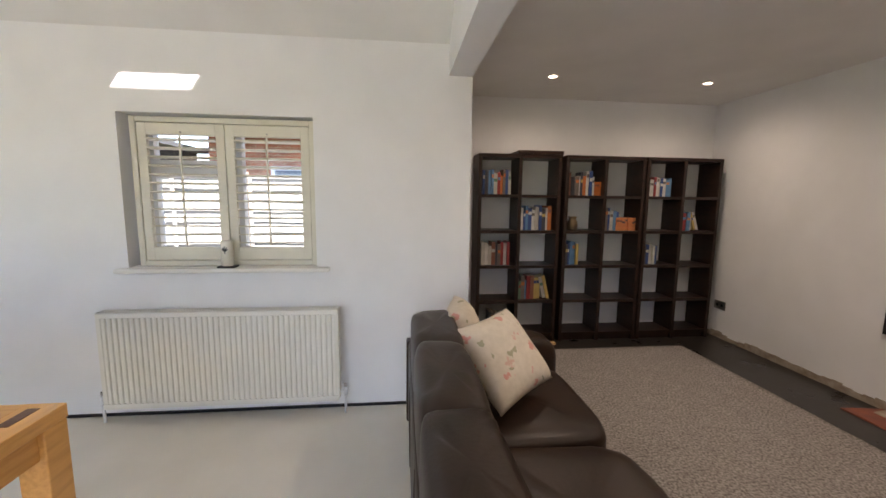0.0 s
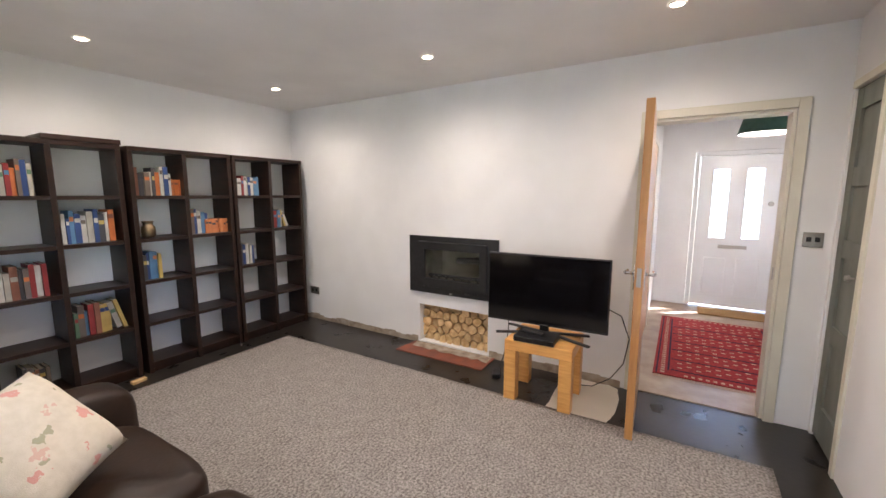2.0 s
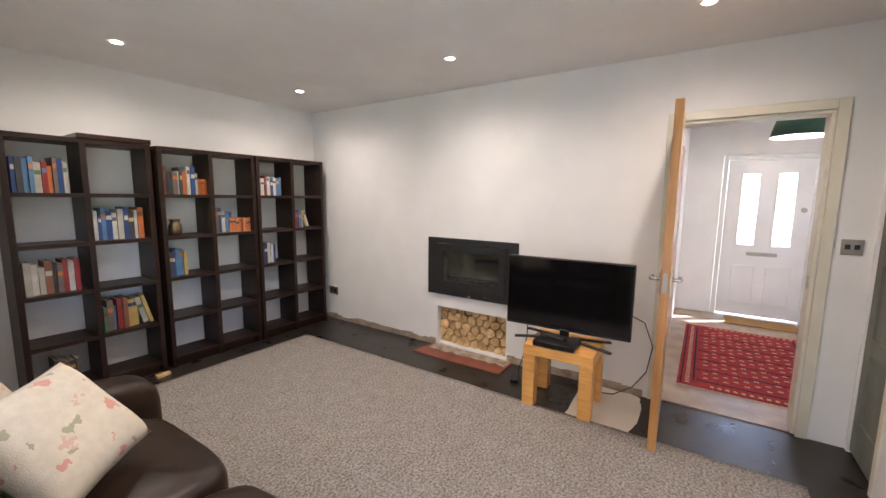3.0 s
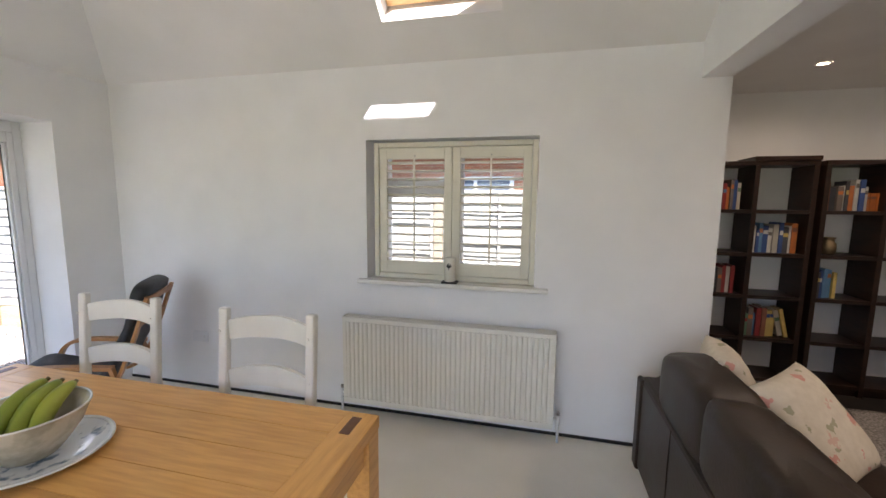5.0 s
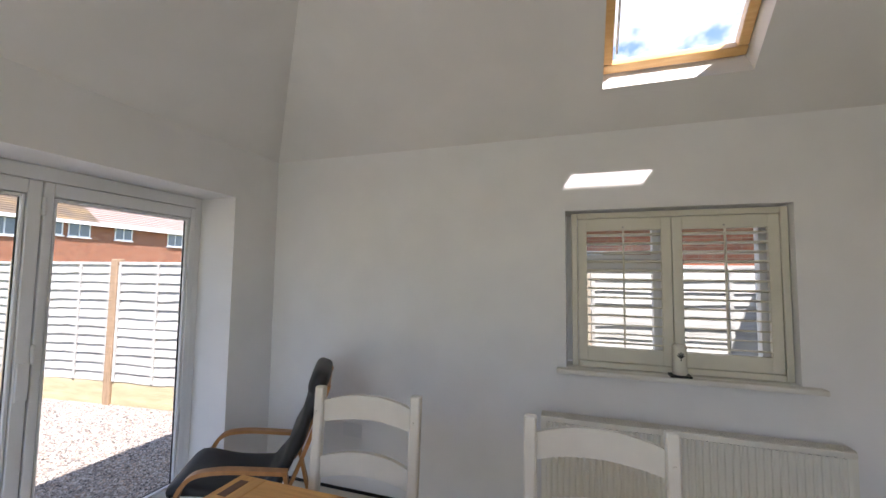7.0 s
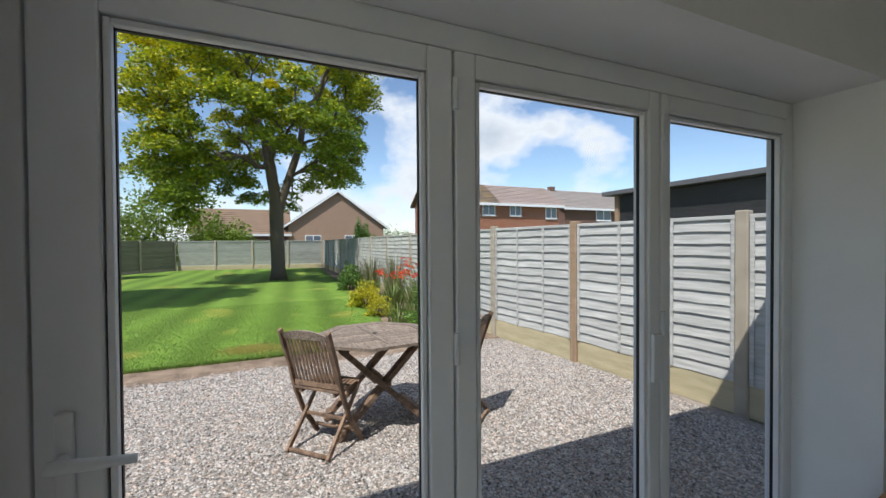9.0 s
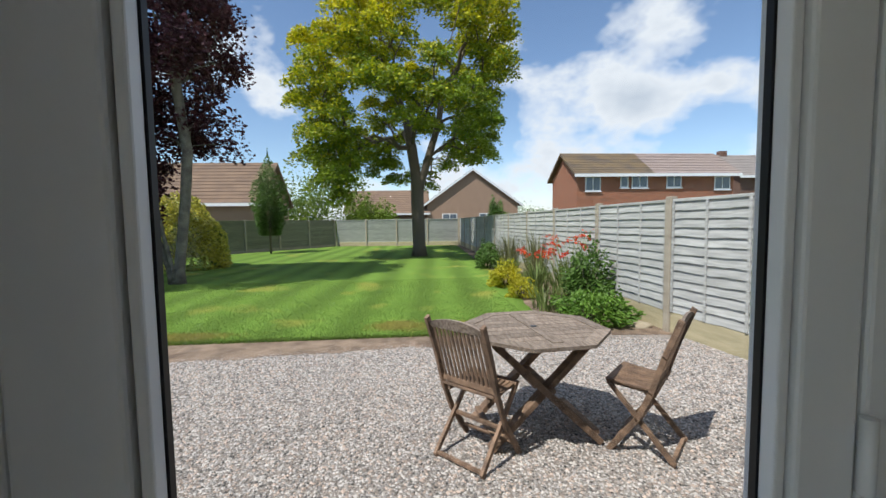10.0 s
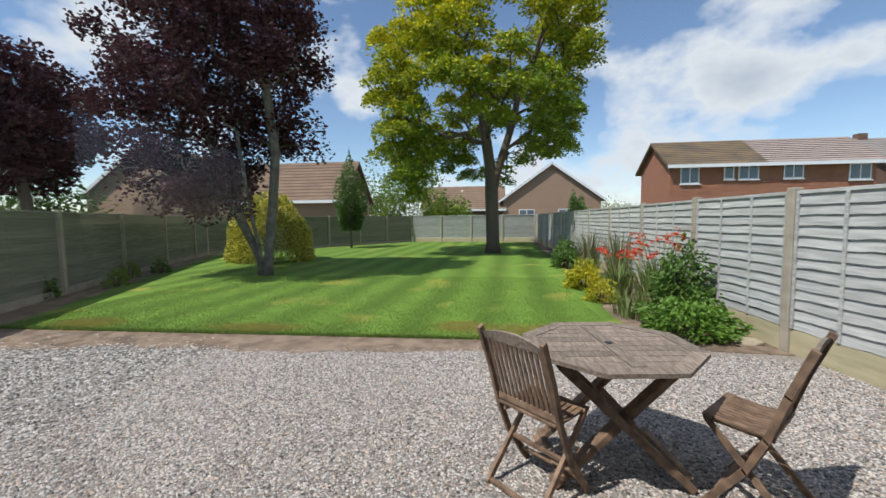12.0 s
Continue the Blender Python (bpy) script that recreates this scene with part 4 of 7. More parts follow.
def tv_table():
    t = thing("side_table", pose(2.86, 1.275, 0, 0, 0, 1.5), "square chunky oak side table under the television", "side table")
    h, s, L = 0.455, 0.205, 0.085
    part("tabletop", one(-s, s, -0.235, 0.235, h - 0.075, h, bevel=0.006), M_OAK, t)
    for x in (-s, s - L):
        for y in (-0.235, 0.235 - L):
            part("leg", one(x, x + L, y, y + L, 0.0, h - 0.075, bevel=0.005), M_OAK, t)


tv_table()


def television():
    t = thing("television", pose(2.86, 1.285, 0.455, 0, 0, -87.5), "large flat black television on a low stand", "television")
    w, z0, z1 = 0.432, 0.075, 0.590
    bm = one(-w, w, -0.012, 0.02, z0, z1, bevel=0.005)
    box(bm, -0.3, 0.3, 0.02, 0.06, z0 + 0.03, z0 + 0.36, 0.01)
    part("casing", bm, M_BLACK, t)
    part("screen", one(-w + 0.009, w - 0.009, -0.0135, -0.0125, z0 + 0.016, z1 - 0.009), M_SCREEN, t, "dark glossy screen")
    bm = bmesh.new()
    box(bm, -0.03, 0.03, -0.004, 0.03, 0.018, z0 + 0.004)
    for s in (-1, 1):
        bar(bm, (s * 0.02, 0.02, 0.02), (s * 0.33, -0.10, 0.008), 0.028, 0.014, bevel=0.003)
        bar(bm, (s * 0.02, 0.02, 0.02), (s * 0.30, 0.12, 0.008), 0.028, 0.014, bevel=0.003)
    part("stand", bm, M_BLACK, t)
    part("badge", one(-0.03, 0.03, -0.0145, -0.0136, z0 + 0.005, z0 + 0.011), M_STEEL, t, "small silver badge bar")


television()
b = thing("set_top_box", pose(2.745, 1.30, 0.456, 0, 0, 92), "black set-top box on the side table", "set-top box")
part("case", one(-0.14, 0.14, -0.1, 0.1, 0.003, 0.042, bevel=0.005), M_BLACK, b)
part("front", one(-0.135, 0.135, 0.1, 0.102, 0.008, 0.036), M_SCREEN, b)
b = thing("remote_control", pose(2.745, 1.33, 0.498, 0, 0, 80), "black remote control lying on the set-top box", "remote control")
part("body", one(-0.09, 0.09, -0.022, 0.022, 0, 0.016, bevel=0.005), M_BLACK, b)
bm = bmesh.new()
for k in range(8):
    for j in range(3):
        box(bm, -0.075 + k * 0.02, -0.065 + k * 0.02, -0.014 + j * 0.011, -0.007 + j * 0.011, 0.016, 0.0175)
part("buttons", bm, M_STEEL, b)
bm = bmesh.new()
tube(bm, [(2.905, 0.90, 0.72), (3.08, 0.80, 0.62), (3.20, 0.75, 0.42), (3.21, 0.78, 0.22), (3.17, 0.86, 0.10), (3.12, 0.98, 0.03), (3.12, 1.12, 0.012), (3.15, 1.3, 0.01)], 0.004, 6)
solid("power_cable", bm, M_CABLE, "black cable hanging from the television to the floor", "cable")
bm = bmesh.new()
tube(bm, [(3.02, 1.62, 0.47), (3.12, 1.66, 0.35), (3.16, 1.70, 0.15), (3.10, 1.72, 0.02), (2.98, 1.66, 0.012), (2.93, 1.58, 0.01), (3.02, 1.5, 0.01)], 0.004, 6)
solid("aerial_cable", bm, M_CABLE, "black cable looped on the floor beside the hearth", "cable")
b = thing("cable_adapter", pose(2.98, 1.70, 0.0, 0, 0, 20), "black power adapter lying on the floor", "adapter")
part("body", one(-0.06, 0.06, -0.03, 0.03, 0.0005, 0.03, bevel=0.005), M_BLACK, b)


# ---- sofa and cushions ----
def sofa():
    s = thing("sofa", pose(-0.045, 0.93, 0), "dark brown leather sofa with padded back and worn creases", "sofa")
    L, D = 1.91, 0.89
    part("base", one(0.06, D - 0.06, 0.06, L - 0.06, 0.05, 0.30, bevel=0.03), M_LEATHER, s)
    bm = bmesh.new()
    box(bm, 0.03, 0.14, 0.06, L - 0.03, 0.05, 0.575, 0.03, seg=3)
    part("back_panel", bm, M_LEATHER, s)
    for y in (0.70, 1.36):
        bm = bmesh.new()
        tube(bm, [(0.030, y, 0.08), (0.028, y, 0.4), (0.032, y, 0.55)], 0.004, 6)
        part("seam", bm, M_LEATHER, s)
    bm = bmesh.new()
    box(bm, 0.018, 0.05, L - 0.10, L - 0.012, 0.05, 0.565, 0.015, seg=3)
    part("back_corner", bm, M_LEATHER, s)
    for k in range(3):
        y0 = 0.06 + k * 0.525
        y1 = y0 + 0.525
        bm = bmesh.new()
        blob(bm, 0.035, 0.265, y0 - 0.05, y1 + (0.05 if k < 2 else 0.0), 0.53, 0.832, 0.36, 18)
        for v in bm.verts:
            v.co += v.co.normalized() * (0.013 * noise.noise((v.co.x * 9, v.co.y * 11, v.co.z * 9 + k)) + 0.009 * noise.noise((v.co.x * 22, v.co.y * 34, v.co.z * 14 + k)))
        part("head_roll", bm, M_LEATHER, s)
        bm = bmesh.new()
        blob(bm, 0.09, 0.33, y0 + 0.002, y1 - 0.002, 0.36, 0.68, 0.42, 14)
        for v in bm.verts:
            v.co += v.co.normalized() * (0.012 * noise.noise((v.co.x * 9, v.co.y * 9, v.co.z * 9 + k)) + 0.008 * noise.noise((v.co.x * 20, v.co.y * 30, v.co.z * 12 + k)))
        part("back_cushion", bm, M_LEATHER, s)
    for k in range(2):
        y0 = 0.20 + k * (L - 0.42) / 2
        bm = bmesh.new()
        blob(bm, 0.22, D - 0.005, y0 + 0.002, y0 + (L - 0.42) / 2 - 0.002, 0.22, 0.475, 0.36, 18)
        for v in bm.verts:
            v.co.z += 0.013 * noise.noise((v.co.x * 6, v.co.y * 6, k)) + 0.006 * noise.noise((v.co.x * 22, v.co.y * 12, k))
        part("seat_cushion", bm, M_LEATHER, s)
    for y0 in (0.0, L - 0.24):
        bm = bmesh.new()
        blob(bm, 0.06, D + 0.03, y0, y0 + 0.24, 0.04, 0.61, 0.34, 16)
        part("arm", bm, M_LEATHER, s)
    for x in (0.07, D - 0.12):
        for y in (0.08, L - 0.14):
            part("foot", one(x, x + 0.06, y, y + 0.06, 0.0, 0.06), M_BLACK, s)


sofa()


def pillow(m, label, size=0.46):
    bm = bmesh.new()
    n = 18
    for side in (-1, 1):
        rows = []
        for i in range(n + 1):
            row = []
            for j in range(n + 1):
                u, v = 2 * i / n - 1, 2 * j / n - 1
                pin = 1 - 0.10 * (1 - abs(u)) * abs(v) ** 2 - 0.10 * (1 - abs(v)) * abs(u) ** 2
                th = 0.085 * (max(0.0, (1 - u ** 4) * (1 - v ** 4))) ** 0.55 + 0.008 * noise.noise((u * 3, v * 3, side))* (1 - u * u) * (1 - v * v)
                row.append(bm.verts.new((u * size / 2 * (1 - 0.08 * (1 - v * v) * 0.8), v * size / 2 * (1 - 0.08 * (1 - u * u) * 0.8), side * th)))
            rows.append(row)
        for i in range(n):
            for j in range(n):
                bm.faces.new((rows[i][j], rows[i + 1][j], rows[i + 1][j + 1], rows[i][j + 1])).smooth = True
    bmesh.ops.remove_doubles(bm, verts=bm.verts, dist=1e-4)
    return solid("cushion", bm, M_FLORAL, label, "cushion", "cushions on the sofa", m=m)


def leaning(c, u, v, k=1.0):
    u, v = Vector(u).normalized(), Vector(v).normalized()
    n = u.cross(v)
    return Matrix(((u.x, v.x * k, n.x, c[0]), (u.y, v.y * k, n.y, c[1]), (u.z, v.z * k, n.z, c[2]), (0, 0, 0, 1)))


pillow(leaning((0.425, 2.205, 0.685), (0.57, 0.80, 0.13), (-0.30, 0.60, 0.74), 0.9), "cream cotton cushion with red floral print leaning on the sofa back", 0.46)
pillow(leaning((0.30, 2.53, 0.69), (0.20, 0.97, 0.0), (-0.45, 0.10, 0.88), 0.95), "cream cotton cushion with faded floral print in the sofa corner", 0.38)
bm = bmesh.new()
prism(bm, [(-0.05, -0.02), (0.05, -0.03), (0.06, 0.01), (-0.04, 0.03)], 0.0, 0.022, "z")
solid("wood_offcut", bm, M_LOGEND, "small pale split wood offcut on the dark floor", "wood offcut", m=pose(1.40, 4.08, 0.001, 0, 0, 15))


# ---- downlights ----
def downlight(x, y):
    d = thing("downlight", pose(x, y, CEIL), "small lit recessed ceiling downlight with white rim", "downlight", "ceiling downlights", "structure")
    bm = bmesh.new()
    n = 28
    rings = [[bm.verts.new((r * math.cos(k * 2 * math.pi / n), r * math.sin(k * 2 * math.pi / n), z)) for k in range(n)] for r, z in ((0.045, -0.001), (0.043, -0.006), (0.032, -0.007), (0.030, -0.002))]
    for a, b in zip(rings, rings[1:]):
        for k in range(n):
            bm.faces.new((a[k], a[(k + 1) % n], b[(k + 1) % n], b[k])).smooth = True
    part("rim", bm, M_UPVC, d)
    bm = bmesh.new()
    bmesh.ops.create_circle(bm, cap_ends=True, segments=24, radius=0.030, matrix=Matrix.Translation((0, 0, -0.003)))
    part("bulb", bm, M_LAMP, d, "glowing bulb")
    l = new("downlight_lamp", bpy.data.lights.new("downlight_lamp", "SPOT"))
    l.data.energy, l.data.color, l.data.spot_size, l.data.spot_blend, l.data.shadow_soft_size = 5.6, (1.0, 0.85, 0.66), radians(165), 1.0, 0.03
    l.matrix_world = look((x, y, CEIL - 0.012), (x, y, 0))


for x in (1.183, 2.56):
    for y in (0.58, 2.09, 3.745):
        downlight(x, y)

# ---- dining room ----
def radiator():
    r = thing("radiator", pose(-1.87, NW, 0), "white double panel radiator with vertical ribs under the window", "radiator", kind="")
    W, z0, z1, yf, yb = 1.41, 0.108, 0.715, -0.125, -0.03
    bm = bmesh.new()
    n = 42
    prof = []
    for k in range(n):
        x = 0.03 + k * (W - 0.06) / n
        p = (W - 0.06) / n
        prof += [(x, yf + 0.008), (x + p * 0.22, yf), (x + p * 0.60, yf), (x + p * 0.82, yf + 0.008)]
    prof = [(0.0, yf + 0.004), (0.022, yf + 0.004)] + prof + [(W - 0.022, yf + 0.004), (W, yf + 0.004)]
    lo, hi = z0 + 0.035, z1 - 0.03
    a = [bm.verts.new((x, y, lo)) for x, y in prof]
    b = [bm.verts.new((x, y, hi)) for x, y in prof]
    for k in range(len(a) - 1):
        bm.faces.new((a[k], a[k + 1], b[k + 1], b[k]))
    box(bm, 0.0, W, yf, yf + 0.012, z0, lo, 0.003), box(bm, 0.0, W, yf, yf + 0.012, hi, z1, 0.003)
    part("front_panel", bm, M_RAD, r)
    part("back_panel", one(0.0, W, yb - 0.012, yb, z0, z1, bevel=0.003), M_RAD, r)
    for x in (-0.004, W - 0.004):
        part("side_cover", one(x, x + 0.008, yf + 0.013, yb - 0.013, z0 + 0.01, z1 + 0.002, bevel=0.002), M_RAD, r)
    bm = bmesh.new()
    n = 88
    for k in range(n + 1):
        x = 0.008 + k * (W - 0.016) / n
        box(bm, x - 0.0028, x + 0.0028, yf + 0.014, yb - 0.014, z1 - 0.004, z1 + 0.001)
    for y in (yf + 0.013, (yf + yb) / 2 - 0.004, yb - 0.02):
        box(bm, 0.004, W - 0.004, y, y + 0.007, z1 - 0.003, z1 + 0.0015)
    box(bm, W / 2 - 0.01, W / 2 + 0.01, yf + 0.013, yb - 0.013, z1 - 0.003, z1 + 0.002)
    part("top_grille", bm, M_RAD, r)
    # dark filler: the shade between the panels as a near-black block
    part("inside", one(0.01, W - 0.01, yf + 0.02, yb - 0.02, z0 + 0.03, z1 - 0.03), M_RADGAP, r, "dark block standing in for the shade between the panels")
    for x, s in ((-0.035, 1), (W + 0.035, -1)):
        bm = bmesh.new()
        rod(bm, (x, -0.075, 0.0), (x, -0.075, z0 + 0.03), 0.0085), rod(bm, (x, -0.075, z0 + 0.045), (x + s * 0.045, -0.075, z0 + 0.045), 0.010)
        rod(bm, (x, -0.075, z0 + 0.02), (x, -0.075, z0 + 0.075), 0.014, 0.012, 12)
        v = part("valve", bm, M_UPVC, r, "white pipe and valve")
        bm = bmesh.new()
        rod(bm, (x, -0.075, z0 + 0.072), (x, -0.075, z0 + 0.095), 0.011, 0.009, 12)
        part("valve_cap", bm, M_STEEL, v, "brass valve cap")


radiator()


def window_1():
    w = thing("window_1", pose(0, NW, 0), "window with cream plantation shutters in a white reveal", "window", kind="structure")
    x0, x1, z0, z1 = WX0, WX1, WZ0, WZ1
    bm = one(x0 - 0.055, x1 + 0.085, -0.062, 0.0, z0 - 0.012, z0 + 0.016, bevel=0.008)
    box(bm, x0 + 0.002, x1 - 0.002, 0.001, 0.20, z0 - 0.010, z0 + 0.016)
    part("window_sill", bm, M_WPAINT, w, "white painted sill board")
    # outer casement
    y0, y1 = 0.205, 0.265
    zc, xm = z0 + 0.018, (x0 + x1) / 2
    for nm, q in (("frame", (x0 + .002, x0 + .06, zc, z1 - .002)), ("frame", (x1 - .06, x1 - .002, zc, z1 - .002)), ("frame", (x0 + .06, x1 - .06, zc, zc + .06)), ("frame", (x0 + .06, x1 - .06, z1 - .062, z1 - .002)),
                  ("mullion", (xm - .035, xm + .035, zc + .06, z1 - .062)), ("transom", (x0 + .06, xm - .035, 1.56, 1.62))):
        part(nm, one(q[0], q[1], y0, y1, q[2], q[3], bevel=0.004), M_UPVC, w)
    for a, b, c, d in ((x0 + .06, xm - .035, zc + .06, 1.56), (x0 + .06, xm - .035, 1.62, z1 - .062), (xm + .035, x1 - .06, zc + .06, z1 - .062)):
        bm = bmesh.new()
        e = 0.028
        for q in ((a + .002, a + e, c + .002, d - .002), (b - e, b - .002, c + .002, d - .002), (a + e, b - e, c + .002, c + e), (a + e, b - e, d - e, d - .002)):
            box(bm, q[0], q[1], y0 - 0.012, y1 - .01, q[2], q[3])
        part("sash", bm, M_UPVC, w)
        g = part("pane", one(a + e, b - e, y0 + 0.02, y0 + 0.026, c + e, d - e), M_GLASS, w)
        g.visible_shadow = False
    bm = bmesh.new()
    box(bm, x0 + .22, x0 + .33, y0 - 0.03, y0 - 0.014, 1.645, 1.66)
    part("window_handle", bm, M_STEEL, w)


window_1()


def shutters():
    s = thing("plantation_shutters", pose(0, NW + 0.052, 0), "pair of cream plantation shutters with open slats", "shutters")
    x0, x1, z0, z1 = WX0 + 0.035, WX1 - 0.004, WZ0 + 0.018, WZ1 - 0.012
    f = 0.034
    for q in ((x0, x0 + f, z0, z1), (x1 - f, x1, z0, z1), (x0 + f, x1 - f, z0, z0 + f), (x0 + f, x1 - f, z1 - f, z1)):
        part("outer_frame", one(q[0], q[1], 0.0, 0.05, q[2], q[3], bevel=0.005), M_CREAM, s)
    a, b = x0 + f + 0.003, x1 - f - 0.003
    c, d = z0 + f + 0.003, z1 - f - 0.003
    m = (a + b) / 2
    slat = one(-0.5, 0.5, -0.029, 0.029, -0.0045, 0.0045, bevel=0.003, seg=1)
    slat_me = mesh_of("slat", slat, M_CREAM)
    for p0, p1 in ((a, m - 0.002), (m + 0.002, b)):
        pn = part("shutter_panel", bmesh.new(), M_CREAM, s)
        bm = bmesh.new()
        st = 0.052
        y0, y1 = 0.008, 0.036
        zb, zt = c + 0.082, d - 0.072
        for q in ((p0, p0 + st, c, d), (p1 - st, p1, c, d), (p0 + st, p1 - st, c, zb), (p0 + st, p1 - st, zt, d)):
            box(bm, q[0], q[1], y0, y1, q[2], q[3], 0.002, seg=1)
        bmesh.ops.recalc_face_normals(bm, faces=bm.faces)
        bm.to_mesh(pn.data)
        bm.free()
        n = 13
        for k in range(n):
            z = zb + (k + 0.5) * (zt - zb) / n
            piece("slat", slat_me, pn, Matrix.Translation(((p0 + p1) / 2, 0.022, z)) @ Euler((radians(-6), 0, 0)).to_matrix().to_4x4() @ Matrix.Diagonal((p1 - p0 - 2 * st - 0.004, 1, 1, 1)))
        bm = one((p0 + p1) / 2 - 0.005, (p0 + p1) / 2 + 0.005, -0.014, -0.004, zb + 0.01, zt - 0.005)
        part("tilt_rod", bm, M_CREAM, pn)
        bm = bmesh.new()
        rod(bm, ((p0 + p1) / 2, 0.008, zt + 0.018), ((p0 + p1) / 2, -0.001, zt + 0.018), 0.005, seg=8)
        part("magnet_knob", bm, M_STEEL, pn)


shutters()
c = thing("pillar_candle", pose(-1.145, NW - 0.012, WZ0 + 0.0165), "white pillar candle with a dark leaf motif on a black base", "candle")
bm = bmesh.new()
lathe(bm, [(0.001, 0.012), (0.032, 0.012), (0.035, 0.016), (0.035, 0.165), (0.031, 0.170), (0.02, 0.166), (0.001, 0.165)], 28)
part("wax", bm, M_CANDLE, c)
part("base", one(-0.052, 0.052, -0.04, 0.04, 0.0005, 0.0115, bevel=0.002), M_BLACK, c)
bm = bmesh.new()
for a, l in ((-50, 0.022), (-25, 0.028), (0, 0.032), (25, 0.028), (50, 0.022)):
    dx, dz = math.sin(radians(a)) * l, math.cos(radians(a)) * l
    bar(bm, (0, -0.0358, 0.105), (dx, -0.0340 - 0.001, 0.105 + dz), 0.006, 0.002, (0, 1, 0))
bar(bm, (0, -0.0358, 0.09), (0, -0.0358, 0.13), 0.004, 0.002, (0, 1, 0))
part("leaf_motif", bm, M_BLACK, c, "dark printed leaf sprig")


def dining_table():
    t = thing("dining_table", pose(-1.108, 1.75, 0), "large solid oak dining table with breadboard ends", "dining table")
    L, W, h, th = 1.74, 0.95, 0.765, 0.045
    bw = 0.115
    n = 7
    for k in range(n):
        y1 = -W * k / n
        part("plank", one(-L + bw, -bw, y1 - W / n + 0.0006, y1 - 0.0006, h - th, h, bevel=0.0012, seg=1), M_OAKX, t)
    for x in (-L, -bw):
        part("end_board", one(x, x + bw - 0.001, -W, 0.0, h - th, h + 0.0008, bevel=0.002, seg=1), M_OAK, t)
        part("tenon", one(x + 0.03, x + 0.065, -0.135, -0.035, h + 0.0008, h + 0.0026), M_DARKOAK, t, "dark end-grain through tenon")
        part("tenon", one(x + 0.03, x + 0.065, -W + 0.035, -W + 0.135, h + 0.0008, h + 0.0026), M_DARKOAK, t, "dark end-grain through tenon")
    leg = 0.09
    for x in (-L + 0.0, -leg):
        for y in (-W + 0.0, -leg):
            part("leg", one(x + 0.003, x + leg - 0.003, y + 0.003, y + leg - 0.003, 0.0, h - th, bevel=0.004), M_OAK, t)
    for x in (-L + 0.02, -0.05):
        part("apron", one(x, x + 0.03, -W + leg, -leg, h - th - 0.09, h - th), M_OAK, t)
    for y in (-W + 0.02, -0.05):
        part("apron", one(-L + leg, -leg, y, y + 0.03, h - th - 0.09, h - th), M_OAKX, t)


dining_table()


def dining_chair():
    c = thing("dining_chair", pose(-1.62, 1.84, 0), "white painted ladder-back dining chair tucked under the table", "dining chair", "chairs along the table")
    w, H = 0.215, 1.072
    for s in (-1, 1):
        bm = bmesh.new()
        x = s * (w - 0.019)
        bar(bm, (x, -0.03, 0.0), (x, -0.035, 0.46), 0.036, 0.036, (0, 1, 0), 0.004)
        bar(bm, (x, -0.035, 0.455), (x, 0.012, H), 0.038, 0.032, (0, 1, 0), 0.005)
        p = part("back_post", bm, M_WPAINT, c)
        for z in (0.985, 0.805):
            bm = bmesh.new()
            rod(bm, (x, 0.008 - 0.03, z), (x, -0.026, z), 0.006, seg=8)
            part("peg", bm, M_WPAINT, p)
    for z0, z1 in ((0.942, 1.026), (0.742, 0.822), (0.55, 0.63)):
        bm = bmesh.new()
        n = 16
        rows = []
        for k in range(n + 1):
            u = 2 * k / n - 1
            x = u * (w - 0.038)
            y = -0.012 + (z0 - 0.46) * 0.075 + 0.028 * (1 - u * u) - 0.01
            zt = z1 + 0.022 * (1 - u * u) - 0.004
            zb = z0 + 0.014 * (1 - u * u)
            rows.append([bm.verts.new(v) for v in ((x, y - 0.009, zb), (x, y + 0.009, zb), (x, y + 0.009, zt), (x, y - 0.009, zt))])
        for a, b in zip(rows, rows[1:]):
            for k in range(4):
                bm.faces.new((a[k], a[(k + 1) % 4], b[(k + 1) % 4], b[k]))
        bm.faces.new(rows[0]), bm.faces.new(rows[-1][::-1])
        part("back_rail", bm, M_WPAINT, c)
    part("seat", one(-w - 0.005, w + 0.005, -0.44, -0.005, 0.44, 0.465, bevel=0.008), M_WPAINT, c)
    for s in (-1, 1):
        part("front_leg", one(s * (w - 0.02) - 0.019, s * (w - 0.02) + 0.019, -0.425, -0.387, 0.0, 0.44, bevel=0.003), M_WPAINT, c)
        bm = bmesh.new()
        bar(bm, (s * (w - 0.02), -0.39, 0.2), (s * (w - 0.02), -0.05, 0.2), 0.02, 0.03)
        part("side_stretcher", bm, M_WPAINT, c)
    bm = bmesh.new()
    bar(bm, (-w + 0.03, -0.405, 0.26), (w - 0.03, -0.405, 0.26), 0.02, 0.03)
    part("front_stretcher", bm, M_WPAINT, c)
    bm = bmesh.new()
    blob(bm, -0.19, 0.19, -0.42, -0.05, 0.466, 0.505, 0.4, 10)
    part("seat_pad", bm, mat("pale_grey_cushion_cloth", (0.42, 0.43, 0.40), (0.36, 0.37, 0.34), 40.0, 0.95), c, "pale grey seat pad")
    return c


ch = dining_chair()
copy_thing(ch, pose(-2.42, 1.885, 0, 0, 0, 2))


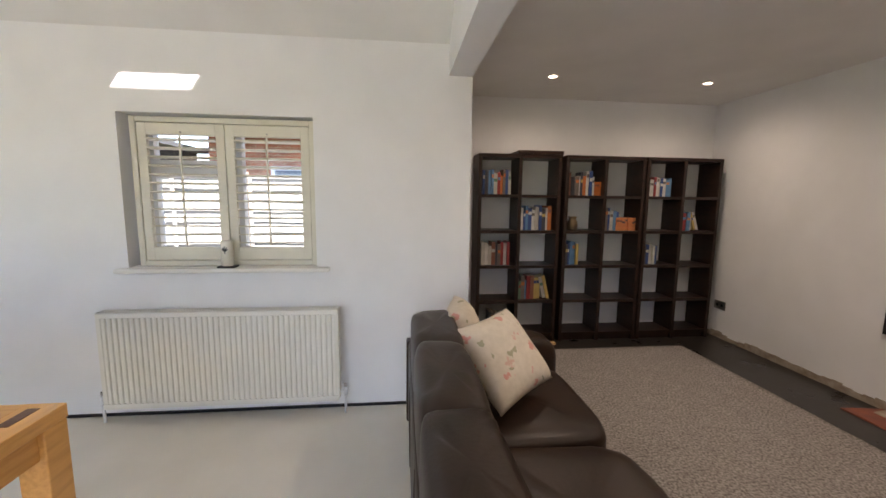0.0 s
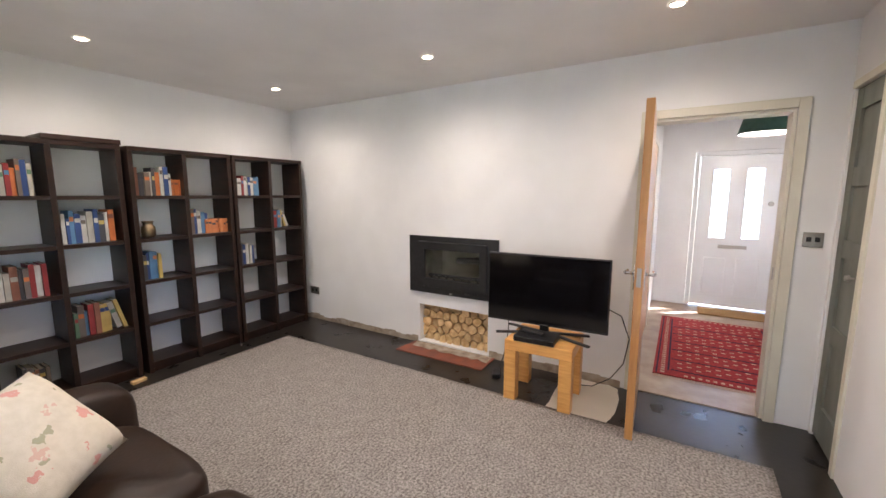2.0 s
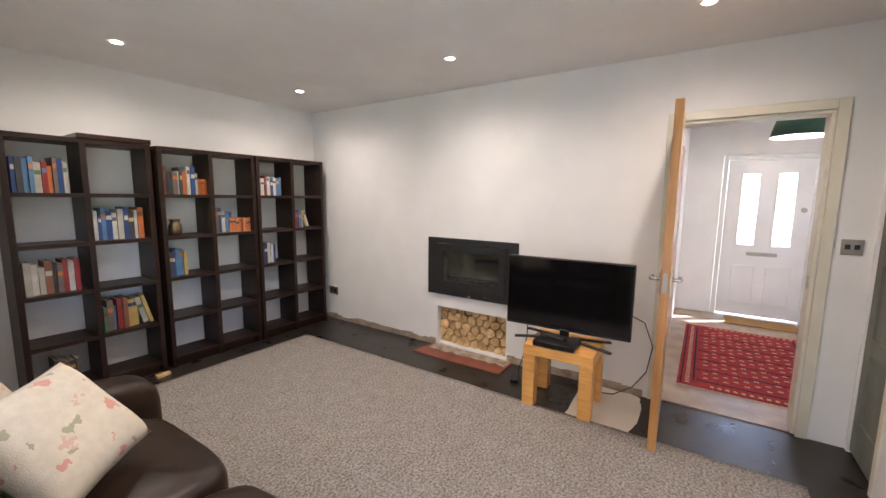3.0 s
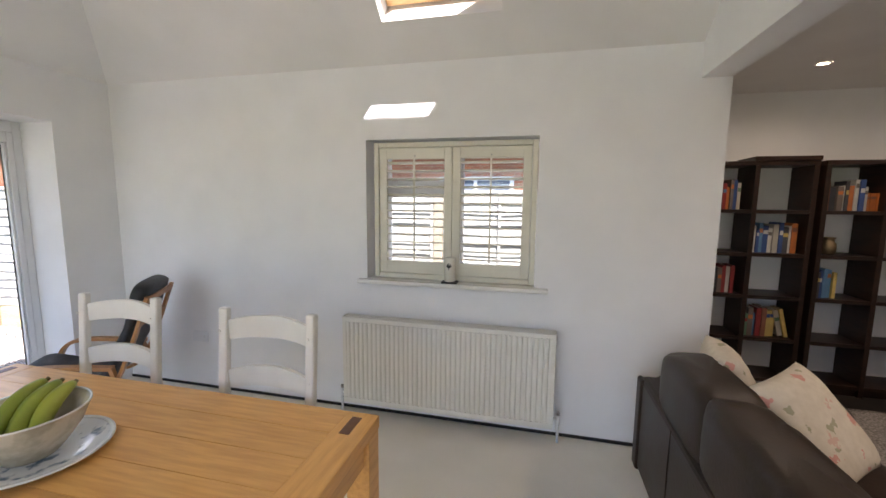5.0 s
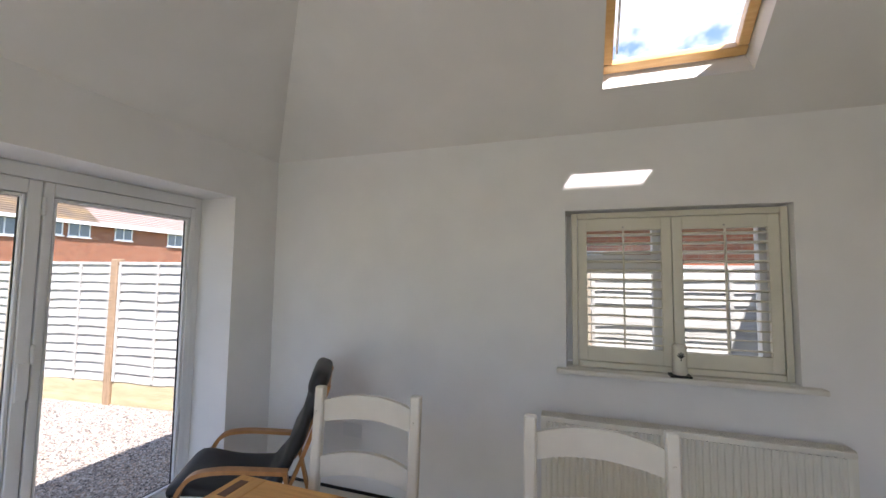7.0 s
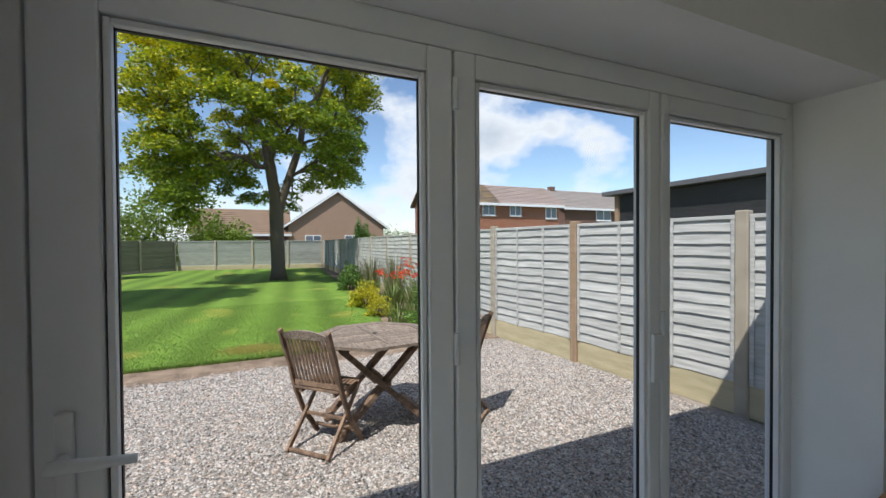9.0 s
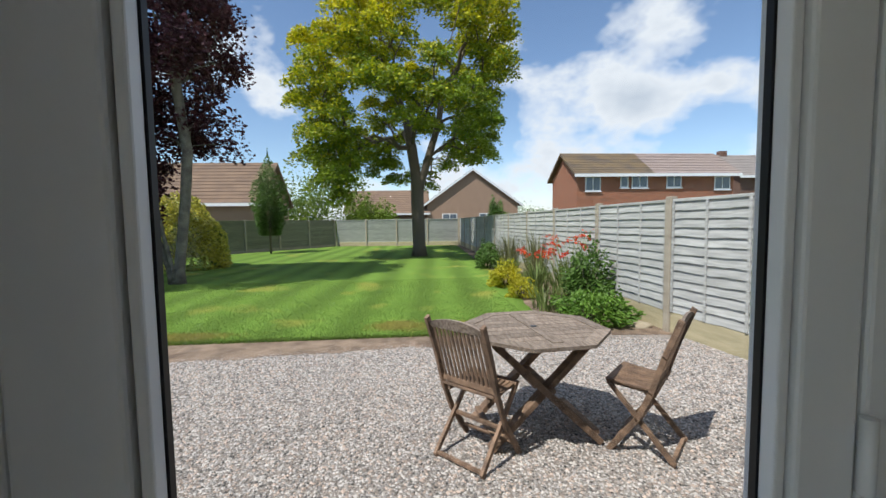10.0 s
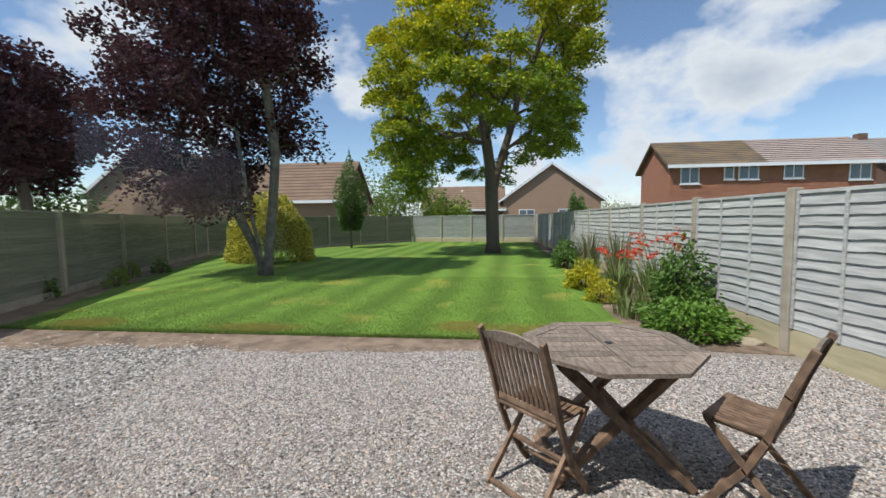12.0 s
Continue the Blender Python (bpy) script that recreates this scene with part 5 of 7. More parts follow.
def fruit_bowl():
    p = thing("plate", pose(-1.98, 1.30, 0.7655), "large white china plate with dark patterned rim", "plate")
    bm = bmesh.new()
    lathe(bm, [(0.001, 0.001), (0.10, 0.001), (0.115, 0.004), (0.175, 0.018), (0.178, 0.021), (0.174, 0.0225), (0.115, 0.009), (0.10, 0.006), (0.001, 0.006)], 48)
    part("dish", bm, M_PLATE, p)
    bm = bmesh.new()
    lathe(bm, [(0.166, 0.0205), (0.179, 0.0205), (0.179, 0.0240), (0.166, 0.0235), (0.166, 0.0205)], 48, cap=False)
    part("rim", bm, M_PLATERIM, p)
    b = thing("fruit_bowl", pose(-1.995, 1.295, 0.7725), "cream glazed bowl with leafy pattern holding bananas", "bowl")
    bm = bmesh.new()
    lathe(bm, [(0.001, 0.0005), (0.062, 0.0005), (0.068, 0.006), (0.088, 0.03), (0.120, 0.075), (0.142, 0.128), (0.144, 0.133), (0.140, 0.133), (0.115, 0.08), (0.082, 0.036), (0.06, 0.014), (0.001, 0.012)], 56)
    part("body", bm, M_CERAMIC, b)
    bm = bmesh.new()
    lathe(bm, [(0.1395, 0.1325), (0.1450, 0.1325), (0.1450, 0.1365), (0.1395, 0.1365), (0.1395, 0.1325)], 56, cap=False)
    part("rim", bm, M_PLATERIM, b)
    along, across = Vector((-0.41, 0.912, 0)), Vector((0.912, 0.41, 0))
    for k in range(3):
        n = thing("banana", pose(-1.995, 1.295, 0.775), "green and yellow banana lying in the bowl", "banana", "bananas in the bowl")
        pts, rs = [], []
        for i in range(15):
            u = i / 14
            q = (-0.085 + 0.215 * u + 0.008 * k) * (1.0 - 0.06 * k)
            side = (k - 1.0) * 0.046 * (1 - 0.15 * u) - 0.010 * math.sin(math.pi * u)
            pts.append(along * q + across * side + Vector((0, 0, 0.052 + 0.108 * u + 0.022 * math.sin(math.pi * u) - 0.006 * k)))
            rs.append(max(0.006, 0.025 * math.sin(math.pi * min(1, 0.07 + 0.88 * u)) ** 0.4))
        bm = bmesh.new()
        tube(bm, pts, rs, 7)
        part("skin", bm, M_BANANA, n)
        bm = bmesh.new()
        tube(bm, [pts[-1], pts[-1] + (pts[-1] - pts[-2]) * 0.5, pts[-1] + (pts[-1] - pts[-2]) * 0.9], [0.0075, 0.006, 0.007], 6)
        part("stalk", bm, M_BTIP, n)


fruit_bowl()


def armchair():
    """Bent-wood lounge chair; local x is the way it faces."""
    a = thing("lounge_armchair", pose(-3.42, 2.50, 0, 0, 0, 212) @ Matrix.Scale(0.9, 4), "bentwood lounge armchair with black leather cushion", "armchair")
    def arc(pts, n=6):
        out = []
        P = [Vector(p) for p in pts]
        P = [P[0] * 2 - P[1]] + P + [P[-1] * 2 - P[-2]]
        for i in range(1, len(P) - 2):
            for k in range(n):
                t = k / n
                out.append(0.5 * ((2 * P[i]) + (P[i + 1] - P[i - 1]) * t + (2 * P[i - 1] - 5 * P[i] + 4 * P[i + 1] - P[i + 2]) * t * t + (3 * P[i] - P[i - 1] - 3 * P[i + 1] + P[i + 2]) * t ** 3))
        return out + [P[-2]]
    def strap(bm, pts, w, h):
        pr = [Vector(p) for p in pts]
        rings = []
        for i, p in enumerate(pr):
            d = (pr[min(i + 1, len(pr) - 1)] - pr[max(i - 1, 0)]).normalized()
            s = Vector((0, 1, 0))
            u = s.cross(d).normalized()
            rings.append([bm.verts.new(p + s * (w / 2 * i1) + u * (h / 2 * i2)) for i1, i2 in ((-1, -1), (1, -1), (1, 1), (-1, 1))])
        for r0, r1 in zip(rings, rings[1:]):
            for k in range(4):
                bm.faces.new((r0[k], r0[(k + 1) % 4], r1[(k + 1) % 4], r1[k]))
        bm.faces.new(rings[0]), bm.faces.new(rings[-1][::-1])
    for y in (-0.30, 0.30):
        bm = bmesh.new()
        strap(bm, arc([(-0.30, y, 0.0 + 0.014), (0.10, y, 0.016), (0.36, y, 0.06), (0.42, y, 0.30), (0.36, y, 0.50), (0.20, y, 0.545), (-0.18, y, 0.50)]), 0.055, 0.024)
        part("arm_hoop", bm, M_BENT, a)
        bm = bmesh.new()
        strap(bm, arc([(0.40, y * 0.86, 0.36), (0.05, y * 0.86, 0.30), (-0.14, y * 0.86, 0.34), (-0.27, y * 0.86, 0.60), (-0.40, y * 0.86, 0.98)]), 0.05, 0.022)
        part("seat_rail", bm, M_BENT, a)
        bm = bmesh.new()
        bar(bm, (-0.27, y, 0.01), (-0.16, y * 0.93, 0.50), 0.05, 0.022, (1, 0, 0))
        part("back_leg", bm, M_BENT, a)
    for x, z in ((-0.33, 0.78), (-0.39, 0.95), (0.36, 0.05), (-0.25, 0.03)):
        bm = bmesh.new()
        w = 0.26 if z > 0.5 else 0.30
        bar(bm, (x, -w, z), (x, w, z), 0.05, 0.018, (0, 0, 1) if z < 0.5 else (1, 0, 0.3), 0.003)
        part("cross_rail", bm, M_BENT, a)
    path = arc([(0.46, 0, 0.41), (0.40, 0, 0.435), (0.05, 0, 0.365), (-0.10, 0, 0.42), (-0.215, 0, 0.64), (-0.30, 0, 0.86), (-0.355, 0, 1.0)], 5)
    bm = bmesh.new()
    rings = []
    m = 12
    for i, p in enumerate(path):
        d = (path[min(i + 1, len(path) - 1)] - path[max(i - 1, 0)]).normalized()
        u = Vector((0, 1, 0)).cross(d).normalized()
        e = min(1.0, 0.55 + 0.3 * min(i, len(path) - 1 - i))
        th = 0.042 * e * (1 + 0.16 * math.cos(i * 2 * math.pi / 5))
        ring = []
        for k in range(2 * m):
            an = 2 * math.pi * k / (2 * m)
            cx, cz = math.copysign(abs(math.cos(an)) ** 0.4, math.cos(an)), math.copysign(abs(math.sin(an)) ** 0.6, math.sin(an))
            ring.append(bm.verts.new(p + Vector((0, 1, 0)) * (0.265 * (0.96 + 0.04 * e) * cx) - u * (th * cz)))
        rings.append(ring)
    for r0, r1 in zip(rings, rings[1:]):
        for k in range(2 * m):
            bm.faces.new((r0[k], r0[(k + 1) % (2 * m)], r1[(k + 1) % (2 * m)], r1[k])).smooth = True
    bm.faces.new(rings[0][::-1]), bm.faces.new(rings[-1])
    part("cushion", bm, M_BLACKCLOTH, a, "channelled black leather cushion")
    bm = bmesh.new()
    blob(bm, -0.06, 0.06, -0.27, 0.27, -0.085, 0.085, 0.55, 12, Matrix.Translation((-0.335, 0, 0.985)) @ Euler((0, radians(-20), 0)).to_matrix().to_4x4())
    part("headrest", bm, M_BLACKCLOTH, a, "black leather neck pillow")


armchair()


# ---- garden doors ----
def upvc_handle(parent, x, y, z, s):
    bm = one(x, x + 0.012, y - 0.016, y + 0.016, z - 0.11, z + 0.11, bevel=0.005)
    rod(bm, (x + 0.01, y, z + 0.02), (x + 0.05, y, z + 0.02), 0.012, seg=14)
    tube(bm, [(x + 0.048, y - s * 0.01, z + 0.02), (x + 0.055, y + s * 0.03, z + 0.022), (x + 0.052, y + s * 0.08, z + 0.016), (x + 0.046, y + s * 0.13, z + 0.012)], [0.013, 0.013, 0.011, 0.009], 12)
    part("door_handle", bm, M_UPVC, parent, "white lever handle")


def garden_doors():
    d = thing("garden_doors", pose(-4.237, 0, 0), "white uPVC three-leaf folding garden doors, shut", "patio doors", kind="structure")
    x0, x1 = -0.035, 0.035
    zt = DZ1 - 0.075
    for nm, q in (("outer_frame", (DY0 + .002, -0.005, 0.002, DZ1 - .002)), ("outer_frame", (2.605, DY1 - .002, 0.002, DZ1 - .002)), ("outer_frame", (-0.005, 2.605, zt, DZ1 - .002)), ("threshold", (-0.005, 2.605, 0.002, 0.03))):
        part(nm, one(x0, x1, q[0], q[1], q[2], q[3], bevel=0.004), M_UPVC, d)
    zg0, zg1 = 0.098, 1.880
    # leaves: outer edges and glass edges
    for k, (a, g0, g1, b) in enumerate(((0.0, 0.116, 0.840, 0.918), (0.922, 0.990, 1.708, 1.766), (1.770, 1.812, 2.566, 2.603))):
        lf = part("leaf", bmesh.new(), M_UPVC, d)
        bm = bmesh.new()
        for q in ((a + .002, g0, 0.034, zt - .004), (g1, b - .002, 0.034, zt - .004), (g0, g1, 0.034, zg0), (g0, g1, zg1, zt - .004)):
            if q[1] - q[0] > 0.004:
                box(bm, -0.03, 0.042, q[0], q[1], q[2], q[3], 0.005)
        bmesh.ops.recalc_face_normals(bm, faces=bm.faces)
        bm.to_mesh(lf.data)
        bm.free()
        bm = bmesh.new()
        e = 0.018
        for i, (u0, u1) in enumerate(((g0 + .004, g0 + e), (g1 - e, g1 - .004))):
            part("glazing_bead", one(0.012, 0.034, u0, u1, zg0 + .004, zg1 - .004, bevel=0.003), M_UPVC, lf)
        for w0, w1 in ((zg0 + .004, zg0 + e), (zg1 - e, zg1 - .004)):
            part("glazing_bead", one(0.012, 0.034, g0 + e + .001, g1 - e - .001, w0, w1, bevel=0.003), M_UPVC, lf)
        e = 0.020
        for q in ((g0 - .001, g0 + e, zg0, zg1), (g1 - e, g1 + .001, zg0, zg1), (g0 + e, g1 - e, zg0 - .001, zg0 + e), (g0 + e, g1 - e, zg1 - e, zg1 + .001)):
            box(bm, 0.0015, 0.0115, q[0], q[1], q[2], q[3])
        part("gasket", bm, M_GASKET, lf, "black rubber glazing gasket")
        bm = bmesh.new()
        vs = [bm.verts.new((0.0, y, z)) for y, z in ((g0 + .001, zg0 + .001), (g1 - .001, zg0 + .001), (g1 - .001, zg1 - .001), (g0 + .001, zg1 - .001))]
        bm.faces.new(vs)
        g = part("pane", bm, M_GLASS, lf, "clear glass")
        g.visible_shadow = False
        if k == 0:
            upvc_handle(lf, 0.042, 0.052, 0.955, 1)
        if k == 1:
            part("lock_bolt", one(0.042, 0.056, 1.715, 1.762, 0.88, 1.06, bevel=0.005), M_UPVC, lf, "white bolt cover")
        if k > 0:
            for z in (0.3, 1.05, 1.78):
                bm = bmesh.new()
                rod(bm, (0.048, a, z), (0.048, a, z + 0.09), 0.009, seg=10)
                part("hinge", bm, M_UPVC, lf)


garden_doors()

# ---- garden: ground ----
M_EARTH = mat("dry_brown_soil", (0.27, 0.195, 0.135), (0.13, 0.088, 0.06), 6.0, 0.95, bump=0.8, bscale=30, big=0.2)
M_FARLAND = mat("rough_grassland", (0.10, 0.13, 0.04), (0.14, 0.13, 0.06), 0.4, 0.95)
M_GRAVELBED = mat("gravel_bed", (0.37, 0.325, 0.285), (0.18, 0.15, 0.125), 55.0, 0.95, bump=1.0, bscale=70, ramp=(0.38, 0.62), big=0.16)
M_STONE = mat("flint_gravel", (0.335, 0.31, 0.285), rough=0.85, island=0.85)
M_STONE2 = mat("pink_sandstone_gravel", (0.42, 0.33, 0.27), rough=0.9, island=0.4)
M_STRAW = mat("straw_grass", (0.40, 0.36, 0.09), rough=0.8, island=0.3, sub=0.2)
M_BLADE = mat("grass_blades", (0.15, 0.24, 0.038), rough=0.7, island=0.35, sub=0.3)
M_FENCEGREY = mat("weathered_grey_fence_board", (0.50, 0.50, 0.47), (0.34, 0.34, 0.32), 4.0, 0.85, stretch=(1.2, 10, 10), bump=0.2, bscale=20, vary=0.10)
# grey-green boards, darkened in colour for the shade on that side
M_FENCEDARK = mat("shaded_dark_fence_board", (0.27, 0.26, 0.21), (0.17, 0.16, 0.125), 4.0, 0.9, stretch=(1.2, 10, 10), bump=0.2, bscale=20, vary=0.12)
M_POSTC = mat("concrete_post", (0.40, 0.35, 0.27), (0.30, 0.26, 0.20), 7.0, 0.9, bump=0.2)
M_POSTW = mat("timber_post", (0.36, 0.25, 0.16), (0.26, 0.18, 0.11), 5.0, 0.85, stretch=(8, 8, 1), bump=0.2)
M_GBOARD = mat("yellowish_gravel_board", (0.50, 0.43, 0.27), (0.38, 0.33, 0.20), 3.0, 0.85, stretch=(1, 6, 6), bump=0.15)
M_WORN = mat("silvered_teak", (0.30, 0.24, 0.19), (0.15, 0.11, 0.08), 7.0, 0.8, stretch=(2, 9, 9), bump=0.3, bscale=60, vary=0.2)
M_TEAK = mat("weathered_teak", (0.26, 0.165, 0.105), (0.12, 0.075, 0.048), 6.0, 0.75, stretch=(3, 3, 3), bump=0.2, bscale=60, vary=0.15)
M_TRUNK = mat("grey_brown_bark", (0.17, 0.135, 0.10), (0.085, 0.065, 0.05), 9.0, 0.95, stretch=(3, 3, 0.8), bump=0.9, bscale=14)
M_TRUNKP = mat("lichened_grey_bark", (0.20, 0.18, 0.15), (0.09, 0.075, 0.065), 7.0, 0.95, bump=0.7, bscale=16)
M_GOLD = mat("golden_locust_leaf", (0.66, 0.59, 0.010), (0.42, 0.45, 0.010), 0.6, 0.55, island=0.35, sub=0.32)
# greener leaf for the low, far side of the crown; part of its shade is colour
M_GOLDGREEN = mat("shaded_green_locust_leaf", (0.17, 0.26, 0.015), (0.25, 0.31, 0.012), 0.5, 0.55, island=0.4, sub=0.3)
M_GREENLEAF = mat("mid_green_leaf", (0.115, 0.21, 0.035), (0.06, 0.125, 0.02), 0.8, 0.6, island=0.35, sub=0.3)
M_LEAFY = mat("bright_green_leaf", (0.17, 0.31, 0.04), (0.10, 0.20, 0.025), 4.0, 0.55, island=0.35, sub=0.35)
M_LIME = mat("lime_leaf", (0.20, 0.28, 0.03), (0.12, 0.19, 0.02), 0.8, 0.6, island=0.3, sub=0.35)
M_PLUM = mat("purple_plum_leaf", (0.045, 0.016, 0.026), (0.085, 0.03, 0.035), 0.8, 0.6, island=0.4, sub=0.22, spec=0.15)
M_VARIEG = mat("variegated_leaf", (0.58, 0.53, 0.08), (0.08, 0.16, 0.025), 9.0, 0.45, island=0.3, sub=0.2, ramp=(0.54, 0.62))
M_YELLOWBUSH = mat("yellow_foliage", (0.52, 0.46, 0.02), (0.35, 0.36, 0.02), 4.0, 0.6, island=0.25, sub=0.35)
M_STRAP = mat("sword_leaf", (0.14, 0.22, 0.05), (0.22, 0.26, 0.08), 3.0, 0.6, island=0.35, sub=0.3)
M_DRYGRASS = mat("tall_feather_grass", (0.22, 0.22, 0.09), (0.14, 0.15, 0.06), 3.0, 0.8, island=0.3, sub=0.3)
M_REDFLOWER = mat("red_crocosmia_flower", (0.65, 0.035, 0.02), (0.72, 0.10, 0.015), 3.0, 0.55, island=0.25, sub=0.3)
M_BRICK = mat("red_brick", (0.34, 0.125, 0.065), (0.26, 0.085, 0.045), 3.0, 0.9, bump=0.3, bscale=30)


def brick_courses(m, mortar):
    """Brick courses with pale joints over the wall colour, at real size."""
    n, l = m.node_tree.nodes, m.node_tree.links
    b = n["Principled BSDF"]
    base = b.inputs["Base Color"].links[0].from_socket
    tc, sep, add, com, br, hs, mx = (n.new(k) for k in ("ShaderNodeTexCoord", "ShaderNodeSeparateXYZ", "ShaderNodeMath", "ShaderNodeCombineXYZ", "ShaderNodeTexBrick", "ShaderNodeHueSaturation", "ShaderNodeMix"))
    l.new(tc.outputs["Object"], sep.inputs[0]), l.new(sep.outputs[0], add.inputs[0]), l.new(sep.outputs[1], add.inputs[1])
    l.new(add.outputs[0], com.inputs[0]), l.new(sep.outputs[2], com.inputs[1]), l.new(com.outputs[0], br.inputs["Vector"])
    br.inputs["Scale"].default_value, br.inputs["Brick Width"].default_value, br.inputs["Row Height"].default_value, br.inputs["Mortar Size"].default_value = 1.0, 0.225, 0.075, 0.006
    br.inputs["Color1"].default_value, br.inputs["Color2"].default_value = (0.75, 0.75, 0.75, 1), (1.25, 1.25, 1.25, 1)
    l.new(base, hs.inputs["Color"]), l.new(br.outputs["Color"], hs.inputs["Value"])
    mx.data_type = "RGBA"
    mx.inputs["B"].default_value = (*mortar, 1)
    l.new(br.outputs["Fac"], mx.inputs["Factor"]), l.new(hs.outputs["Color"], mx.inputs["A"]), l.new(mx.outputs["Result"], b.inputs["Base Color"])


M_BRICKDK = mat("brown_brick", (0.16, 0.075, 0.05), (0.11, 0.055, 0.04), 3.0, 0.9, bump=0.3, bscale=30)
brick_courses(M_BRICK, (0.36, 0.27, 0.20))
brick_courses(M_BRICKDK, (0.22, 0.17, 0.13))
M_ROUGHCAST = mat("tan_render", (0.36, 0.24, 0.17), (0.30, 0.20, 0.14), 2.0, 0.95)
M_TILEBROWN = mat("brown_roof_tile", (0.22, 0.145, 0.095), (0.15, 0.10, 0.07), 1.5, 0.9, bump=0.4, bscale=8, vary=0.12)
M_TILEMOSS = mat("mossy_brown_roof_tile", (0.20, 0.14, 0.075), (0.11, 0.085, 0.065), 1.1, 0.9, bump=0.6, bscale=8, big=0.2)
M_TILEPINK = mat("pinkish_grey_roof_tile", (0.34, 0.27, 0.245), (0.28, 0.22, 0.20), 2.5, 0.85, bump=0.4, bscale=8)
M_TILEGREY = mat("grey_roof_tile", (0.25, 0.22, 0.20), (0.19, 0.165, 0.15), 1.5, 0.9, bump=0.4, bscale=8, vary=0.1)
M_DARKPANE = mat("house_window_glass", (0.10, 0.13, 0.17), rough=0.08, spec=0.8)
M_SHED = mat("black_stained_boards", (0.022, 0.023, 0.025), (0.045, 0.045, 0.046), 4.0, 0.7, stretch=(1, 10, 10), bump=0.2, vary=0.2)
M_FELT = mat("roofing_felt", (0.12, 0.125, 0.13), (0.09, 0.09, 0.095), 20.0, 0.95)
M_ROCK = mat("sandstone_lump", (0.42, 0.36, 0.26), (0.32, 0.26, 0.18), 6.0, 0.9, bump=0.4)


def lawn_mat():
    m = mat("mown_lawn", (0.150, 0.245, 0.040), (0.092, 0.170, 0.026), 14.0, 0.9, bump=0.7, bscale=120, ramp=(0.35, 0.7), spec=0.15, big=0.10)
    n, l = m.node_tree.nodes, m.node_tree.links
    b = n["Principled BSDF"]
    base = b.inputs["Base Color"].links[0].from_socket
    tc, mp, wv, h, mr = n.new("ShaderNodeTexCoord"), n.new("ShaderNodeMapping"), n.new("ShaderNodeTexWave"), n.new("ShaderNodeHueSaturation"), n.new("ShaderNodeMapRange")
    mp.inputs["Rotation"].default_value = (0, 0, radians(93))
    wv.inputs["Scale"].default_value, wv.inputs["Distortion"].default_value, wv.inputs["Detail Scale"].default_value = 0.33, 0.8, 0.5
    mr.inputs["To Min"].default_value, mr.inputs["To Max"].default_value = 0.80, 1.22
    l.new(tc.outputs["Object"], mp.inputs["Vector"]), l.new(mp.outputs[0], wv.inputs["Vector"]), l.new(wv.outputs["Fac"], mr.inputs["Value"])
    l.new(mr.outputs[0], h.inputs["Value"]), l.new(base, h.inputs["Color"])
    # dry straw patches
    ns, rp, mx = n.new("ShaderNodeTexNoise"), n.new("ShaderNodeValToRGB"), n.new("ShaderNodeMix")
    ns.inputs["Scale"].default_value, ns.inputs["Detail"].default_value = 0.9, 4
    rp.color_ramp.elements[0].position, rp.color_ramp.elements[1].position = 0.60, 0.72
    l.new(tc.outputs["Object"], ns.inputs["Vector"]), l.new(ns.outputs["Fac"], rp.inputs["Fac"])
    mx.data_type = "RGBA"
    mx.inputs["B"].default_value = (0.30, 0.30, 0.06, 1)
    l.new(rp.outputs["Color"], mx.inputs["Factor"]), l.new(h.outputs["Color"], mx.inputs["A"]), l.new(mx.outputs["Result"], b.inputs["Base Color"])
    return m


M_LAWN = lawn_mat()
bm = one(-900, 900, -900, 900, -0.6, GROUND - 0.012)
solid("ground", bm, M_FARLAND, "level rough ground reaching to the horizon", "ground", kind="structure")
FENCE_Y = 4.0


def rim(a, b, n, amp, seed):
    a, b = Vector(a), Vector(b)
    s = Vector((-(b - a).y, (b - a).x)).normalized()
    return [tuple(a + (b - a) * k / n + s * amp * noise.noise((k * 0.7, seed, 0.5))) for k in range(n)]


def soil_edge(y):
    """Where the gravel gives way to bare soil."""
    return -8.22 + 0.16 * noise.noise((y * 0.7, 6.0, 0.3)) + 0.10 * noise.noise((y * 2.3, 9.0, 0.3)) + max(0.0, -2.0 - y) * 0.10


bm = bmesh.new()
prism(bm, [(-9.4, -9.5), (OUT + 0.02, -9.5), (OUT + 0.02, FENCE_Y + 0.02), (-9.4, FENCE_Y + 0.02)], -0.4, GROUND, "z")
solid("pavement", bm, M_GRAVELBED, "loose pale gravel patio", "gravel patio", kind="structure")
LAWN = rim((-8.72, 2.05), (-8.80, -6.3), 60, 0.05, 1.0) + rim((-8.80, -6.3), (-19.5, -11.1), 40, 0.10, 2.0) + [(-20.4, -11.2), (-24.6, -8.1), (-29.5, -4.4), (-28.4, 3.1)] + rim((-27, 3.05), (-15.2, 2.70), 40, 0.10, 3.0) + rim((-15.2, 2.70), (-9.6, 2.25), 30, 0.08, 4.0) + [(-9.0, 2.3)]
bm = bmesh.new()
prism(bm, LAWN, -0.3, GROUND + 0.028, "z")
solid("lawn", bm, M_LAWN, "striped mown green lawn with a cut edge", "lawn", kind="structure")
bm = bmesh.new()
prism(bm, [(soil_edge(2.3 - 0.06 * k) + 0.05 * noise.noise((k * 0.45, 3.0, 0)), 2.3 - 0.06 * k) for k in range(166)] + [(-8.85, -7.6), (-8.85, 2.3)], -0.3, GROUND + 0.006, "z")
solid("soil_strip", bm, M_EARTH, "strip of crumbly orange-brown soil between gravel and lawn", "soil", kind="structure")
bm = bmesh.new()
